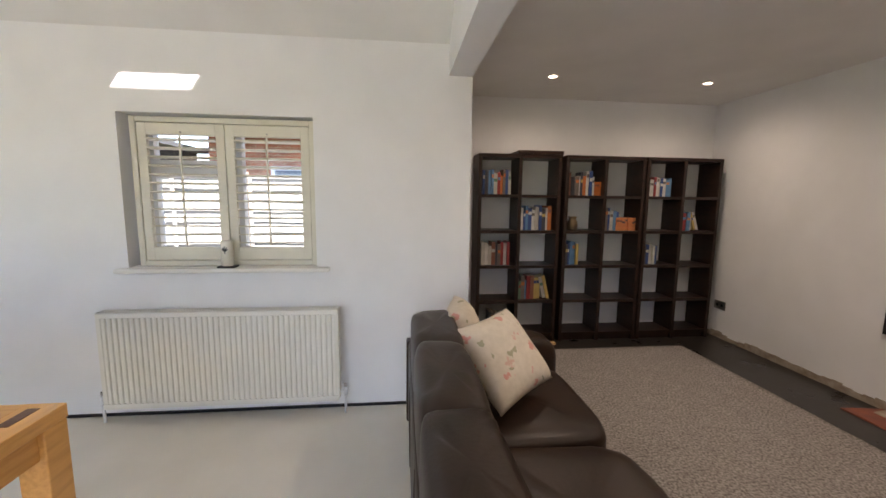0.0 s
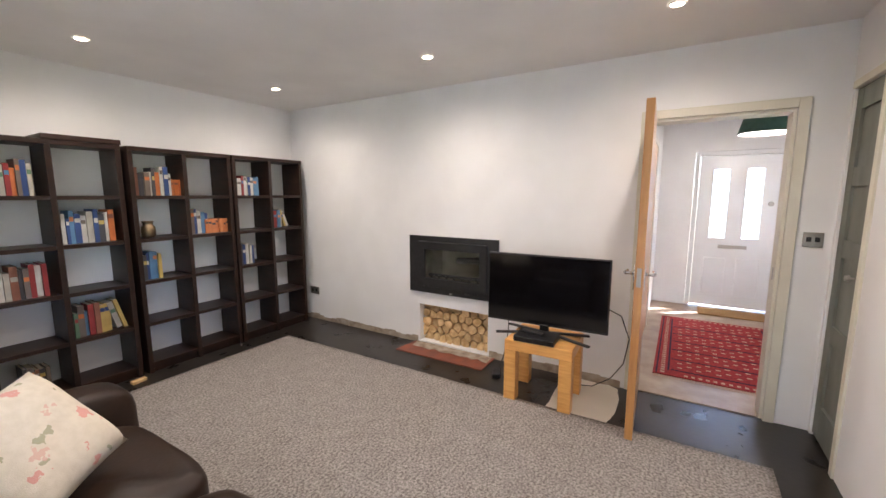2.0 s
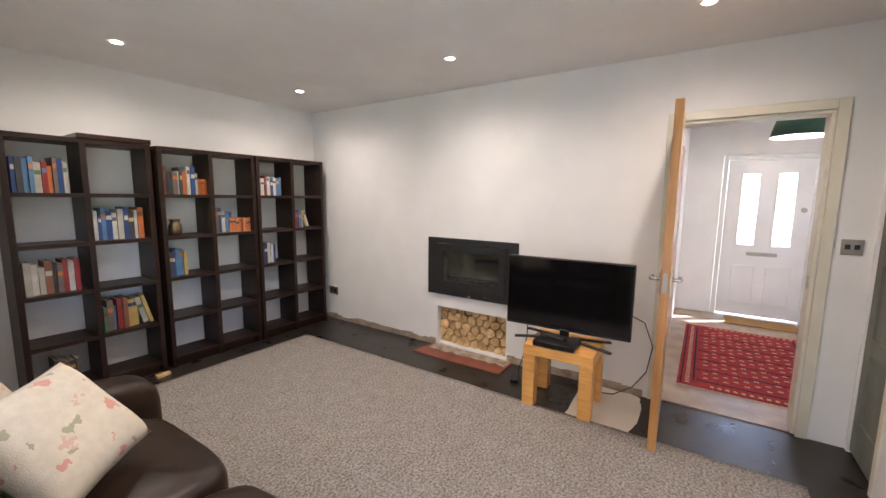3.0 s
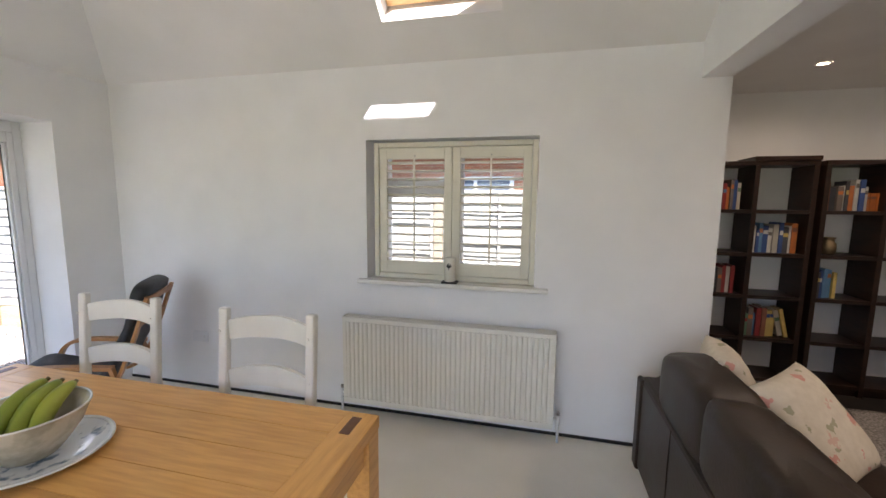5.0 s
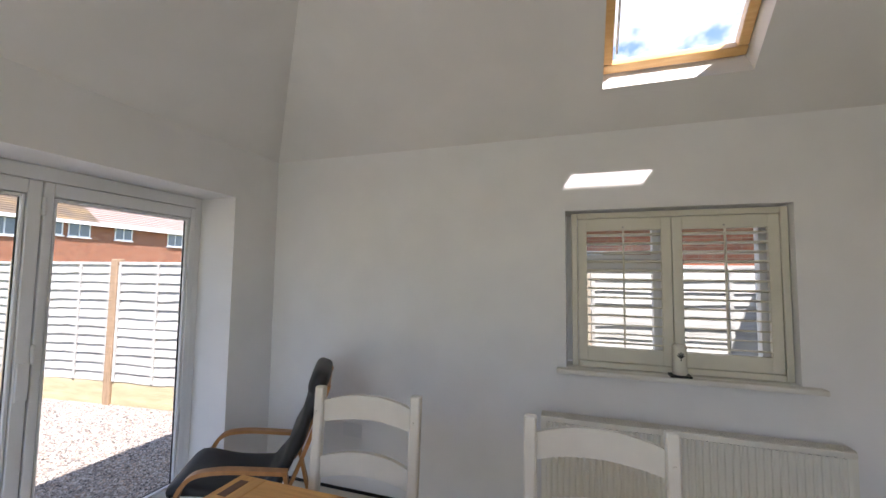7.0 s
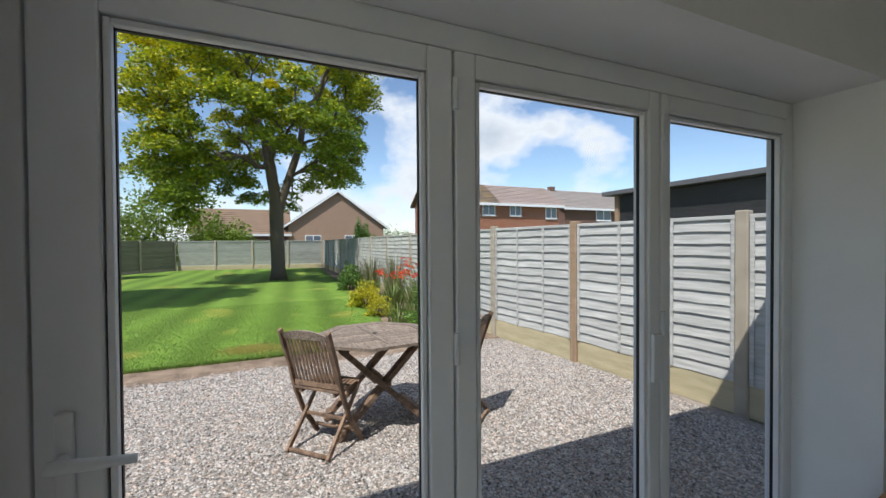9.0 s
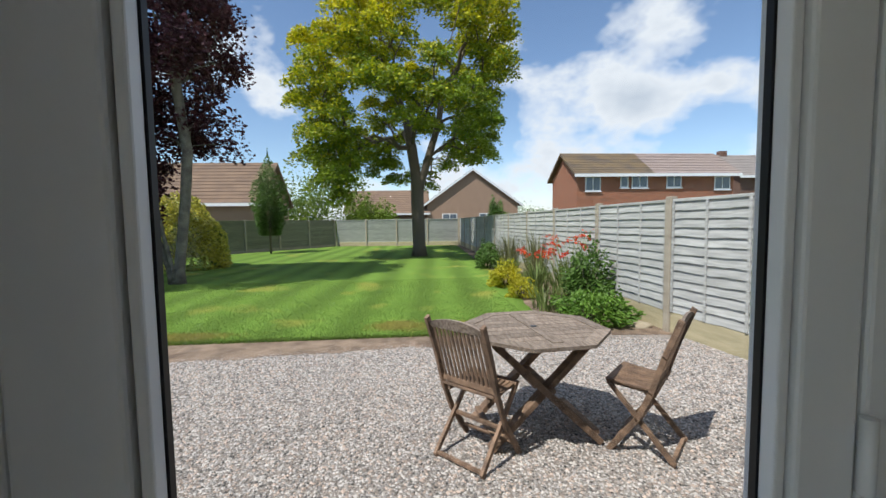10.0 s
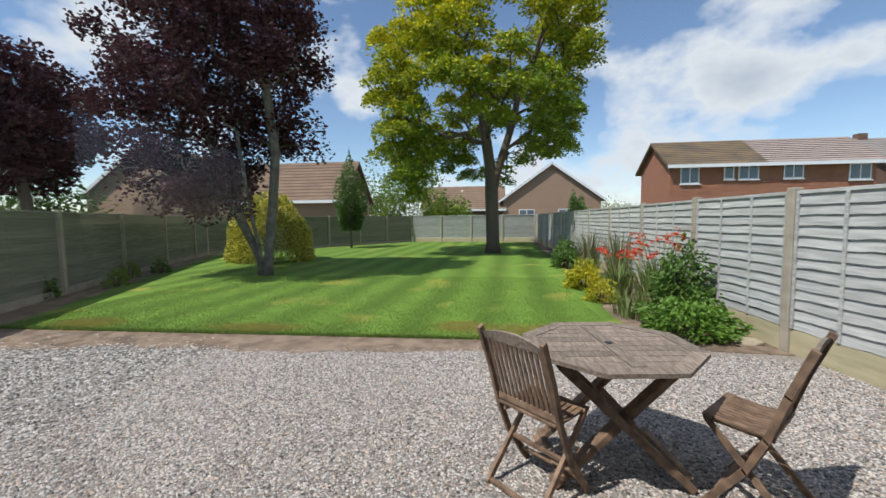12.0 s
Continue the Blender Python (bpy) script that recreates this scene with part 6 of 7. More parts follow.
prism(bm, [(-8.42, 3.68), (-8.50, 2.9), (-8.72, 2.35), (-9.6, 2.1), (-15.2, 2.55), (-28, 2.9), (-28.4, 3.5)], -0.3, GROUND + 0.012, "z")
solid("flower_bed", bm, M_EARTH, "bare brown soil bed along the fence", "flower bed", kind="structure")
bm = bmesh.new()
prism(bm, [(-8.55, -6.2), (-8.55, -8.3), (-20.3, -12.2), (-19.6, -10.9)], -0.3, GROUND + 0.012, "z")
solid("flower_bed_shady", bm, M_EARTH, "shady brown soil bed along the dark fence", "flower bed", kind="structure")


def scatter(name, n, area, size, material, label, seed, flat=0.55):
    """Loose stones lying on the gravel: eight-faced lumps, joined."""
    rng = np.random.RandomState(seed)
    u = rng.rand(n, 2)
    x = area[0] + (area[1] - area[0]) * u[:, 0]
    y = area[2] + (area[3] - area[2]) * u[:, 1]
    edge = np.array([soil_edge(v) for v in y])
    keep = x > edge - 0.12 + 0.25 * rng.rand(n) ** 2 - 0.7 * (rng.rand(n) < 0.06)
    x, y = x[keep], y[keep]
    n = len(x)
    r = size * (0.5 + rng.rand(n))
    base = np.array([(1, 0, 0), (0, 1, 0), (-1, 0, 0), (0, -1, 0), (0, 0, 1), (0, 0, -1)], float)
    ang = rng.rand(n) * 6.283
    jit = 0.7 + 0.6 * rng.rand(n, 6)
    v = base[None] * jit[..., None]
    c, s = np.cos(ang)[:, None], np.sin(ang)[:, None]
    vx, vy, vz = v[..., 0] * c - v[..., 1] * s, v[..., 0] * s + v[..., 1] * c, v[..., 2] * flat
    tilt = (rng.rand(n, 1) - .5) * 1.2
    vz2 = vz + vx * tilt * 0.5
    V = np.stack([x[:, None] + vx * r[:, None], y[:, None] + vy * r[:, None], GROUND + r[:, None] * 0.3 + vz2 * r[:, None]], -1).reshape(-1, 3)
    F = np.array([(0, 1, 4), (1, 2, 4), (2, 3, 4), (3, 0, 4), (1, 0, 5), (2, 1, 5), (3, 2, 5), (0, 3, 5)])
    F = (F[None] + 6 * np.arange(n)[:, None, None]).reshape(-1, 3)
    me = bpy.data.meshes.new(name)
    me.from_pydata(V.tolist(), [], F.tolist())
    me.materials.append(material)
    return tagged(new(name, me), label, "gravel", kind="stuff")


scatter("gravel", 165000, (-8.62, -4.4, -2.6, 3.9), 0.0080, M_STONE, "loose pale flint gravel on the patio", 1)
scatter("gravel_pink", 26000, (-8.62, -4.4, -2.6, 3.9), 0.0095, M_STONE2, "loose pinkish sandstone chips on the patio", 2)
scatter("gravel_far", 42000, (-8.6, -5.5, -8.5, -2.6), 0.0125, M_STONE, "loose pale flint gravel beyond the patio", 3)


def blades(name, n, inside, h, material, label, seed, z0, wide=0.006):
    rng = np.random.RandomState(seed)
    P = np.array(inside(rng, n))
    n = len(P)
    a = rng.rand(n) * 6.283
    hh = h * (0.6 + 0.8 * rng.rand(n))
    dx, dy = np.cos(a), np.sin(a)
    lean = (rng.rand(n) - .5) * 0.9 * hh
    V = np.empty((n, 3, 3))
    V[:, 0] = np.stack([P[:, 0] - dx * wide, P[:, 1] - dy * wide, np.full(n, z0)], -1)
    V[:, 1] = np.stack([P[:, 0] + dx * wide, P[:, 1] + dy * wide, np.full(n, z0)], -1)
    V[:, 2] = np.stack([P[:, 0] - dy * lean, P[:, 1] + dx * lean, z0 + hh], -1)
    me = bpy.data.meshes.new(name)
    me.from_pydata(V.reshape(-1, 3).tolist(), [], np.arange(3 * n).reshape(-1, 3).tolist())
    me.materials.append(material)
    return tagged(new(name, me), label, "grass", kind="stuff")


blades("grass", 90000, lambda r, n: np.stack([-8.70 - 5.0 * r.rand(n) ** 1.6, -6.4 + 8.5 * r.rand(n)], -1), 0.017, M_BLADE, "short mown grass blades", 5, GROUND + 0.026, 0.004)
blades("grass_edge", 7000, lambda r, n: np.stack([-8.70 - 0.06 * r.rand(n), -6.5 + 8.5 * r.rand(n)], -1), 0.05, M_BLADE, "ragged longer grass at the lawn edge", 6, GROUND + 0.0, 0.004)

for k, (cx, cy, rx, ry) in enumerate(((-9.05, 1.35, 0.22, 0.75), (-9.2, 0.15, 0.20, 0.28), (-8.95, -2.6, 0.16, 0.5), (-9.0, -5.2, 0.2, 0.4))):
    blades("dry_grass", int(9000 * rx * ry / 0.1), lambda r, n, q=(cx, cy, rx, ry): np.stack([q[0] + q[2] * 0.6 * r.randn(n), q[1] + q[3] * 0.6 * r.randn(n)], -1), 0.02, M_STRAW, "dry straw-yellow grass patch near the lawn edge", 70 + k, GROUND + 0.026, 0.005)


# ---- fences ----
def lap_fence(name, pts, grey, posts, label, near):
    """Lapped panels between posts, on gravel boards, along a line of points."""
    f = thing(name, Matrix.Identity(4), label, "fence", kind="structure")
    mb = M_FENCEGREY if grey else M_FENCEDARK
    slat_sets = []
    for v in range(3):
        bm = bmesh.new()
        n = 14
        lo, hi, back = [], [], []
        for k in range(n + 1):
            u = k / n
            wob = 0.016 * noise.noise((u * 4, v * 3.1, 0.2)) + 0.007 * noise.noise((u * 11, v * 5.1, 1.2))
            lo.append(bm.verts.new((u, -0.024, -0.062 + wob)))
            hi.append(bm.verts.new((u, -0.002, 0.058 + wob * 0.3)))
            back.append(bm.verts.new((u, 0.002, -0.062 + wob)))
        for k in range(n):
            bm.faces.new((lo[k], lo[k + 1], hi[k + 1], hi[k])), bm.faces.new((back[k], back[k + 1], lo[k + 1], lo[k]))
        slat_sets.append(mesh_of("slat", bm, mb))
    rng = random.Random(len(pts))
    for i in range(len(pts) - 1):
        a, b = Vector((*pts[i], 0)), Vector((*pts[i + 1], 0))
        d = (b - a).normalized()
        ang = math.atan2(d.y, d.x)
        M = Matrix.Translation((a.x, a.y, GROUND)) @ Matrix.Rotation(ang, 4, "Z")
        L = (b - a).length
        pm = M_POSTW if posts == "wood" or (posts == "mixed" and (i == 1 or pts[i][0] == -6.97)) else M_POSTC
        p = part("post", one(-0.05, 0.05, -0.05, 0.05, -0.02, 1.73, bevel=0.012), pm, f, "" , M)
        part("gravel_board", one(0.05, L - 0.05, -0.018, 0.018, 0.0, 0.27, bevel=0.004), M_GBOARD, f, "", M) if grey else part("gravel_board", one(0.05, L - 0.05, -0.018, 0.018, 0.0, 0.15), M_POSTC, f, "", M)
        z0, z1 = (0.275, 1.66) if grey else (0.155, 1.66)
        ns = 13
        for k in range(ns):
            z = z0 + 0.06 + k * (z1 - z0 - 0.10) / (ns - 1)
            o = piece("slat", rng.choice(slat_sets), f, M @ Matrix.Translation((0.055, rng.uniform(-.002, .002), z)) @ Matrix.Diagonal((L - 0.11, 1, 1.0, 1)))
        part("capping", one(0.05, L - 0.05, -0.028, 0.02, z1, z1 + 0.035, bevel=0.004), mb, f, "", M)
        for u in (0.055, L * 0.34, L * 0.66, L - 0.085) if near else (0.055, L * 0.5, L - 0.085):
            part("batten", one(u, u + 0.032, -0.036, -0.0145, z0, z1, bevel=0.003), mb, f, "", M)
    return f


def line(a, b, n):
    return [(a[0] + (b[0] - a[0]) * k / n, a[1] + (b[1] - a[1]) * k / n) for k in range(n + 1)]


lap_fence("fence", line((-28.4, 3.40), (-10.34, 3.59), 9) + [(-8.55, 3.66), (-6.97, 3.86), (-5.2, 4.07), (-3.4, 4.30), (-1.6, 4.55), (0.2, 4.72)], True, "mixed", "weathered silver-grey lap panel fence on timber gravel boards", True)
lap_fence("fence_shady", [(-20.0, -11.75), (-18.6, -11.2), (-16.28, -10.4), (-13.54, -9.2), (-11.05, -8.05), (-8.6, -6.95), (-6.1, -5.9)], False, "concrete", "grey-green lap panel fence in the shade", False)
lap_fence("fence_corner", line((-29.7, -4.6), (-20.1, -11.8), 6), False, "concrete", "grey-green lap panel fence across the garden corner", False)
lap_fence("fence_far", line((-28.5, 3.3), (-29.7, -4.5), 4), True, "concrete", "grey lap panel fence at the end of the garden", False)


# ---- garden table and chairs ----
def garden_table():
    t = thing("garden_table", pose(-6.36, 1.205, GROUND, 0, 0, 6), "weathered octagonal teak folding garden table", "garden table")
    R, z1, th = 0.495, 0.735, 0.022
    C = [(R * math.cos(radians(22.5 + 45 * k)), R * math.sin(radians(22.5 + 45 * k))) for k in range(8)]
    for k in range(8):
        a, b = Vector(C[k]), Vector(C[(k + 1) % 8])
        i = 0.82
        bm = bmesh.new()
        prism(bm, [tuple(a * 0.998), tuple(b * 0.998), tuple(b * i), tuple(a * i)], z1 - th, z1, "z")
        part("rim_board", bm, M_WORN, t)
    part("centre_board", one(-0.365, 0.365, -0.035, 0.035, z1 - th, z1 + 0.001, bevel=0.002), M_WORN, t)
    ap = R * math.cos(radians(22.5)) * 0.82
    n = 9
    for s in (-1, 1):
        for k in range(n):
            x0 = -ap + k * 2 * ap / n + 0.003
            x1 = x0 + 2 * ap / n - 0.006
            l0, l1 = (min(ap, ap * 1.4142 - abs(x)) + 0.012 for x in (x0, x1))
            bm = bmesh.new()
            prism(bm, [(x0, s * 0.038), (x1, s * 0.038), (x1, s * l1), (x0, s * l0)][::s], z1 - th - 0.002, z1 - 0.004, "z")
            part("slat", bm, M_WORN, t)
    bm = bmesh.new()
    rod(bm, (0, 0, z1 + 0.001), (0, 0, z1 + 0.004), 0.022, seg=16)
    part("umbrella_cap", bm, M_BLACK, t, "dark umbrella hole cap")
    for x in (-0.2, 0.2):
        for s in (-1, 1):
            xx = x + 0.024 * s
            bm = bmesh.new()
            bar(bm, (xx, s * 0.36, 0.0 + 0.02), (xx, -s * 0.34, z1 - th - 0.02), 0.042, 0.07, (1, 0, 0), 0.004)
            part("leg", bm, M_TEAK, t)
    for y, z in ((0.33, 0.09), (-0.33, 0.09), (0.30, z1 - th - 0.03), (-0.30, z1 - th - 0.03), (0.03, 0.38)):
        bm = bmesh.new()
        bar(bm, (-0.24, y, z), (0.24, y, z), 0.04, 0.03, bevel=0.003)
        part("stretcher", bm, M_TEAK, t)
    for k in range(4):
        bm = bmesh.new()
        y = -0.06 - k * 0.055
        bar(bm, (-0.19, y, 0.40 + k * 0.06), (0.19, y, 0.40 + k * 0.06), 0.03, 0.02)
        part("notch_slat", bm, M_TEAK, t)


def garden_chair():
    """Folding slatted chair; it faces local +x."""
    c = thing("garden_chair", pose(-6.205, 0.835, GROUND, 0, 0, 135), "weathered folding teak garden chair with slatted back", "garden chair", "chairs at the garden table")
    w = 0.205
    top, knee, foot = Vector((-0.36, 0, 0.93)), Vector((-0.10, 0, 0.42)), Vector((0.27, 0, 0.0))
    for s in (-1, 1):
        bm = bmesh.new()
        y = s * w
        o = Vector((0, y, 0))
        pts = [top, Vector((-0.245, 0, 0.68)), knee, Vector((0.02, 0, 0.24)), foot]
        for a, b in zip(pts, pts[1:]):
            bar(bm, a + o, b + o, 0.024, 0.046, (1, 0, 0.6), 0.003, 0.008)
        part("back_post", bm, M_TEAK, c)
        bm = bmesh.new()
        y = s * (w - 0.032)
        bar(bm, (0.30, y, 0.435), (-0.30, y, 0.0 + 0.012), 0.022, 0.042, (0, 0, 1), 0.003)
        part("leg", bm, M_TEAK, c)
        bm = bmesh.new()
        bar(bm, (-0.13, y * 0.85, 0.415), (0.30, y * 0.85, 0.425), 0.02, 0.034, bevel=0.003)
        part("seat_rail", bm, M_TEAK, c)
    for k in range(11):
        bm = bmesh.new()
        y = (k - 5) * 0.0335
        bar(bm, (-0.13, y, 0.437), (0.05, y, 0.428), 0.022, 0.012)
        bar(bm, (0.05, y, 0.428), (0.235, y, 0.442), 0.022, 0.012)
        part("seat_slat", bm, M_TEAK, c)
    for x0, x1 in ((0.235, 0.30), (-0.155, -0.13)):
        part("seat_board", one(x0, x1, -w + 0.014, w - 0.014, 0.432, 0.450, bevel=0.005), M_TEAK, c)
    bm = bmesh.new()
    n = 12
    rows = []
    for k in range(n + 1):
        u = 2 * k / n - 1
        zz = 0.045 * (1 - u * u)
        y = u * (w - 0.012)
        rows.append([bm.verts.new(v) for v in ((-0.335, y, 0.865), (-0.313, y, 0.865), (-0.340, y, 0.905 + zz * 0.8), (-0.362, y, 0.905 + zz * 0.8))])
    for a, b in zip(rows, rows[1:]):
        for k in range(4):
            bm.faces.new((a[k], a[(k + 1) % 4], b[(k + 1) % 4], b[k]))
    bm.faces.new(rows[0]), bm.faces.new(rows[-1][::-1])
    part("top_rail", bm, M_WORN, c, "curved grey top rail")
    bm = bmesh.new()
    bar(bm, (-0.135, -w + 0.012, 0.48), (-0.135, w - 0.012, 0.48), 0.022, 0.04, (-0.3, 0, 1))
    part("lower_rail", bm, M_TEAK, c)
    for k in range(12):
        y = -w + 0.034 + k * (2 * w - 0.068) / 11
        bm = bmesh.new()
        bar(bm, (-0.138, y, 0.49), (-0.250, y, 0.69), 0.018, 0.010, (1, 0, 0.5), 0.0, 0.003)
        bar(bm, (-0.250, y, 0.69), (-0.330, y, 0.875), 0.018, 0.010, (1, 0, 0.5), 0.0, 0.003)
        part("back_slat", bm, M_TEAK, c)
    for x, z in ((-0.275, 0.03), (0.20, 0.08), (0.02, 0.215)):
        bm = bmesh.new()
        bar(bm, (x, -w + 0.02, z), (x, w - 0.02, z), 0.034, 0.02, bevel=0.002)
        part("stretcher", bm, M_TEAK, c)
    # the reclined back is fairly upright and low
    for o in c.children:
        for v in o.data.vertices:
            if v.co.z > 0.42 and v.co.x < -0.09:
                v.co.x, v.co.z = -0.10 + (v.co.x + 0.10) * 0.84, 0.42 + (v.co.z - 0.42) * 0.89
            v.co.x *= 0.92
            v.co.x += (v.co.x * 0.70 - 0.083 - v.co.x) * (1 - min(1.0, max(0.0, (v.co.z - 0.42) / 0.40)))
    return c


garden_table()
gc = garden_chair()
copy_thing(gc, pose(-6.195, 1.825, GROUND, 0, 0, 225))


# ---- plants ----
def leaf_mesh(name, centres, normals, size, material, seed, aspect=0.5, bend=0.25):
    """Many small folded leaves at the centres."""
    rng = np.random.RandomState(seed)
    n = len(centres)
    C = np.asarray(centres, float)
    a = rng.randn(n, 3)
    a /= np.linalg.norm(a, axis=1, keepdims=True)
    a[:, 2] *= 0.6
    b = np.cross(a, rng.randn(n, 3))
    b /= np.linalg.norm(b, axis=1, keepdims=True) + 1e-9
    nn = np.cross(a, b)
    s = size * (0.6 + 0.8 * rng.rand(n, 1))
    w = s * aspect
    V = np.stack([C - a * s * 0.5, C + b * w * 0.5 + nn * w * bend, C + a * s * 0.5, C - b * w * 0.5 + nn * w * bend], 1).reshape(-1, 3)
    k = 4 * np.arange(n)[:, None]
    F = np.concatenate([k + np.array([[0, 1, 2]]), k + np.array([[0, 2, 3]])], 1).reshape(-1, 3)
    me = bpy.data.meshes.new(name)
    me.from_pydata(V.tolist(), [], F.tolist())
    me.materials.append(material)
    return me


def canopy(name, at, label, bark, leaves, seed, stems, centre, radii, shell, spacing, count, per, leaf, clump, squash, r_tip, open_low=0.0, slant=0.0, aspect=0.5, droop=0.0, green=0.0, gaps=0.42):
    """A tree: stems, limbs that branch out to clumps spread through a crown, and the leaves of each clump."""
    rng = random.Random(seed)
    nr = np.random.RandomState(seed)
    t = thing(name, pose(*at), label, "tree")
    nodes, par, far = [], [], []
    for pts in stems:
        prev = 3 if nodes and pts[0][2] > 1 else -1
        for p in pts:
            nodes.append(Vector(p))
            par.append(prev)
            far.append(0.0 if prev < 0 else far[prev] + (nodes[-1] - nodes[prev]).length * 0.5)
            prev = len(nodes) - 1
    own = len(nodes)
    low = stems[0][-2][2] * 0.8
    C = []
    for k in range(count * 60):
        u = Vector((rng.uniform(-1, 1), rng.uniform(-1, 1), rng.uniform(-1, 1)))
        q = (abs(u.x) ** 2.3 + abs(u.y) ** 2.3 + abs(u.z) ** 2.3) ** (1 / 2.3)
        if not shell <= q <= 1.0 + 0.12 * noise.noise((u.x * 3, u.y * 3, u.z * 3 + seed)):
            continue
        c = Vector((centre[0] + u.x * radii[0], centre[1] + u.y * radii[1], centre[2] + u.z * radii[2]))
        c.y += slant * u.z
        if u.z < 0.3 and math.hypot(c.x, c.y + 0.3) < open_low or noise.noise((c.x * 0.42, c.y * 0.42, c.z * 0.5 + seed)) > gaps:
            continue
        if all((c - e).length > spacing for e in C):
            C.append(c)
        if len(C) >= count:
            break
    mid = Vector((0, 0, centre[2] - radii[2] * 0.4))
    C.sort(key=lambda c: (c - mid).length)
    ends = []
    for c in C:
        best, cost = 0, 1e9
        for i, p in enumerate(nodes):
            if p.z < low and i < own:
                continue
            d = (c - p).length + 0.45 * far[i] + max(0.0, p.z - c.z) * 0.5
            if d < cost:
                best, cost = i, d
        p = nodes[best]
        prev = best
        n = 5
        rise = Vector((0, 0, 0.16 * (c - p).length))
        for k in range(1, n + 1):
            u = k / n
            q = p.lerp(c, u) + rise * math.sin(math.pi * u) + Vector((rng.gauss(0, .06), rng.gauss(0, .06), rng.gauss(0, .06))) * (c - p).length * 0.7 * (u < 1)
            nodes.append(q)
            par.append(prev)
            far.append(far[prev] + (q - nodes[prev]).length)
            prev = len(nodes) - 1
        ends.append(prev)
    load = [0] * len(nodes)
    for e in ends:
        while e >= 0:
            load[e] += 1
            e = par[e]
    rad = [r_tip * max(1, w) ** 0.5 for w in load]
    bm = bmesh.new()
    i = 0
    for pts in stems:
        m = len(pts)
        tube(bm, nodes[i:i + m], [rad[i] * 1.35] + rad[i + 1:i + m], 12)
        i += m
    while i < len(nodes):
        ch = list(range(i, i + 5))
        tube(bm, [nodes[par[i]]] + [nodes[j] for j in ch], [min(rad[i], rad[par[i]])] + [rad[j] for j in ch], 6)
        i += 5
    part("trunk", bm, bark, t)
    P = np.array([tuple(nodes[e]) for e in ends] + [tuple(nodes[e - 1]) for e in ends] + [tuple(nodes[e - 2]) for e in ends])
    amount = np.concatenate([np.full(len(ends), per), np.full(len(ends), per // 2), np.full(len(ends), per // 5)])
    big = clump * (0.75 + 0.5 * nr.rand(len(P)))
    L = np.repeat(P, amount, axis=0)
    off = nr.randn(len(L), 3)
    off *= (nr.rand(len(L), 1) ** 0.5) / np.linalg.norm(off, axis=1, keepdims=True)
    off *= np.repeat(big, amount)[:, None]
    flat = np.hypot(off[:, 0], off[:, 1])
    off[:, 2] = off[:, 2] * squash - droop * flat ** 2
    L = L + off
    # gold high and towards the sun, green low and away: light put into leaf colour
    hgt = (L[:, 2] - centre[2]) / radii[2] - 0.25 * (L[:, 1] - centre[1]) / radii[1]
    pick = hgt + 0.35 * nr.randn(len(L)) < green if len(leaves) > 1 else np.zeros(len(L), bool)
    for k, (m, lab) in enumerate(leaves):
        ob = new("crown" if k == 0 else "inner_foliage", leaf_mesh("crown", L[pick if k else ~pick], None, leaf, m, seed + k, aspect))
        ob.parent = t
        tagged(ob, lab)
    return t


canopy("locust_tree", (-20.7, 0.68, GROUND), "tall golden-leaved tree with an open crown on the lawn", M_TRUNK, ((M_GOLD, "golden leaves, high and on the sunny side"), (M_GOLDGREEN, "greener low leaves, with shade put into their colour")), 7,
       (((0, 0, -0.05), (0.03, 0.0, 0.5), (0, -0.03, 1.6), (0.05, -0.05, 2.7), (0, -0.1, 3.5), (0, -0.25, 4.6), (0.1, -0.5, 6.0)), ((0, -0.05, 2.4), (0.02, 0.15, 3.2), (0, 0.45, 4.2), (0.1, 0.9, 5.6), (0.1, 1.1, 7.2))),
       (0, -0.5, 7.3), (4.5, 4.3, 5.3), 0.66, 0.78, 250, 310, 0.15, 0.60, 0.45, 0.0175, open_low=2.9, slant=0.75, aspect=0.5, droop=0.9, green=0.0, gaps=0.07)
canopy("plum_tree", (-13.9, -5.4, GROUND), "purple-leaved plum tree with a forked trunk on the lawn", M_TRUNKP, ((M_PLUM, "dark purple leaves"),), 11,
       (((0, -0.07, -0.05), (0.0, -0.12, 0.4), (0.0, -0.45, 1.2), (0.05, -0.85, 2.1), (0.0, -1.25, 3.2), (0.1, -1.6, 4.6)), ((0, 0.07, -0.05), (0.0, 0.08, 0.4), (0.0, 0.18, 1.1), (0.03, 0.32, 2.0), (0.0, 0.42, 3.2), (0.1, 0.3, 4.8), (0.0, 0.2, 6.2)), ((0.05, 0.0, -0.05), (0.08, -0.05, 0.5), (0.1, -0.2, 1.3), (0.15, -0.35, 2.4), (0.2, -0.5, 3.8)), ((-0.04, -0.1, -0.05), (-0.05, -0.2, 0.5), (-0.1, -0.75, 1.5), (-0.1, -1.5, 2.6), (-0.1, -2.2, 3.4))),
       (0.2, -1.15, 5.5), (2.5, 2.75, 3.9), 0.20, 0.62, 200, 150, 0.125, 0.52, 0.8, 0.0125, aspect=0.62, droop=0.1, gaps=0.20)
canopy("dark_tree", (-21.5, -22.5, GROUND), "tall dark purple tree beyond the shady fence", M_TRUNK, ((M_PLUM, "dark purple leaves"),), 19,
       (((0, 0, -0.05), (0, 0.05, 1.2), (0.1, 0, 2.6), (0.1, -0.3, 4.0), (0.1, -0.6, 5.4)),),
       (0, -1.2, 6.7), (3.6, 3.6, 3.5), 0.3, 1.1, 90, 130, 0.30, 0.95, 0.8, 0.025, aspect=0.6, droop=0.1)


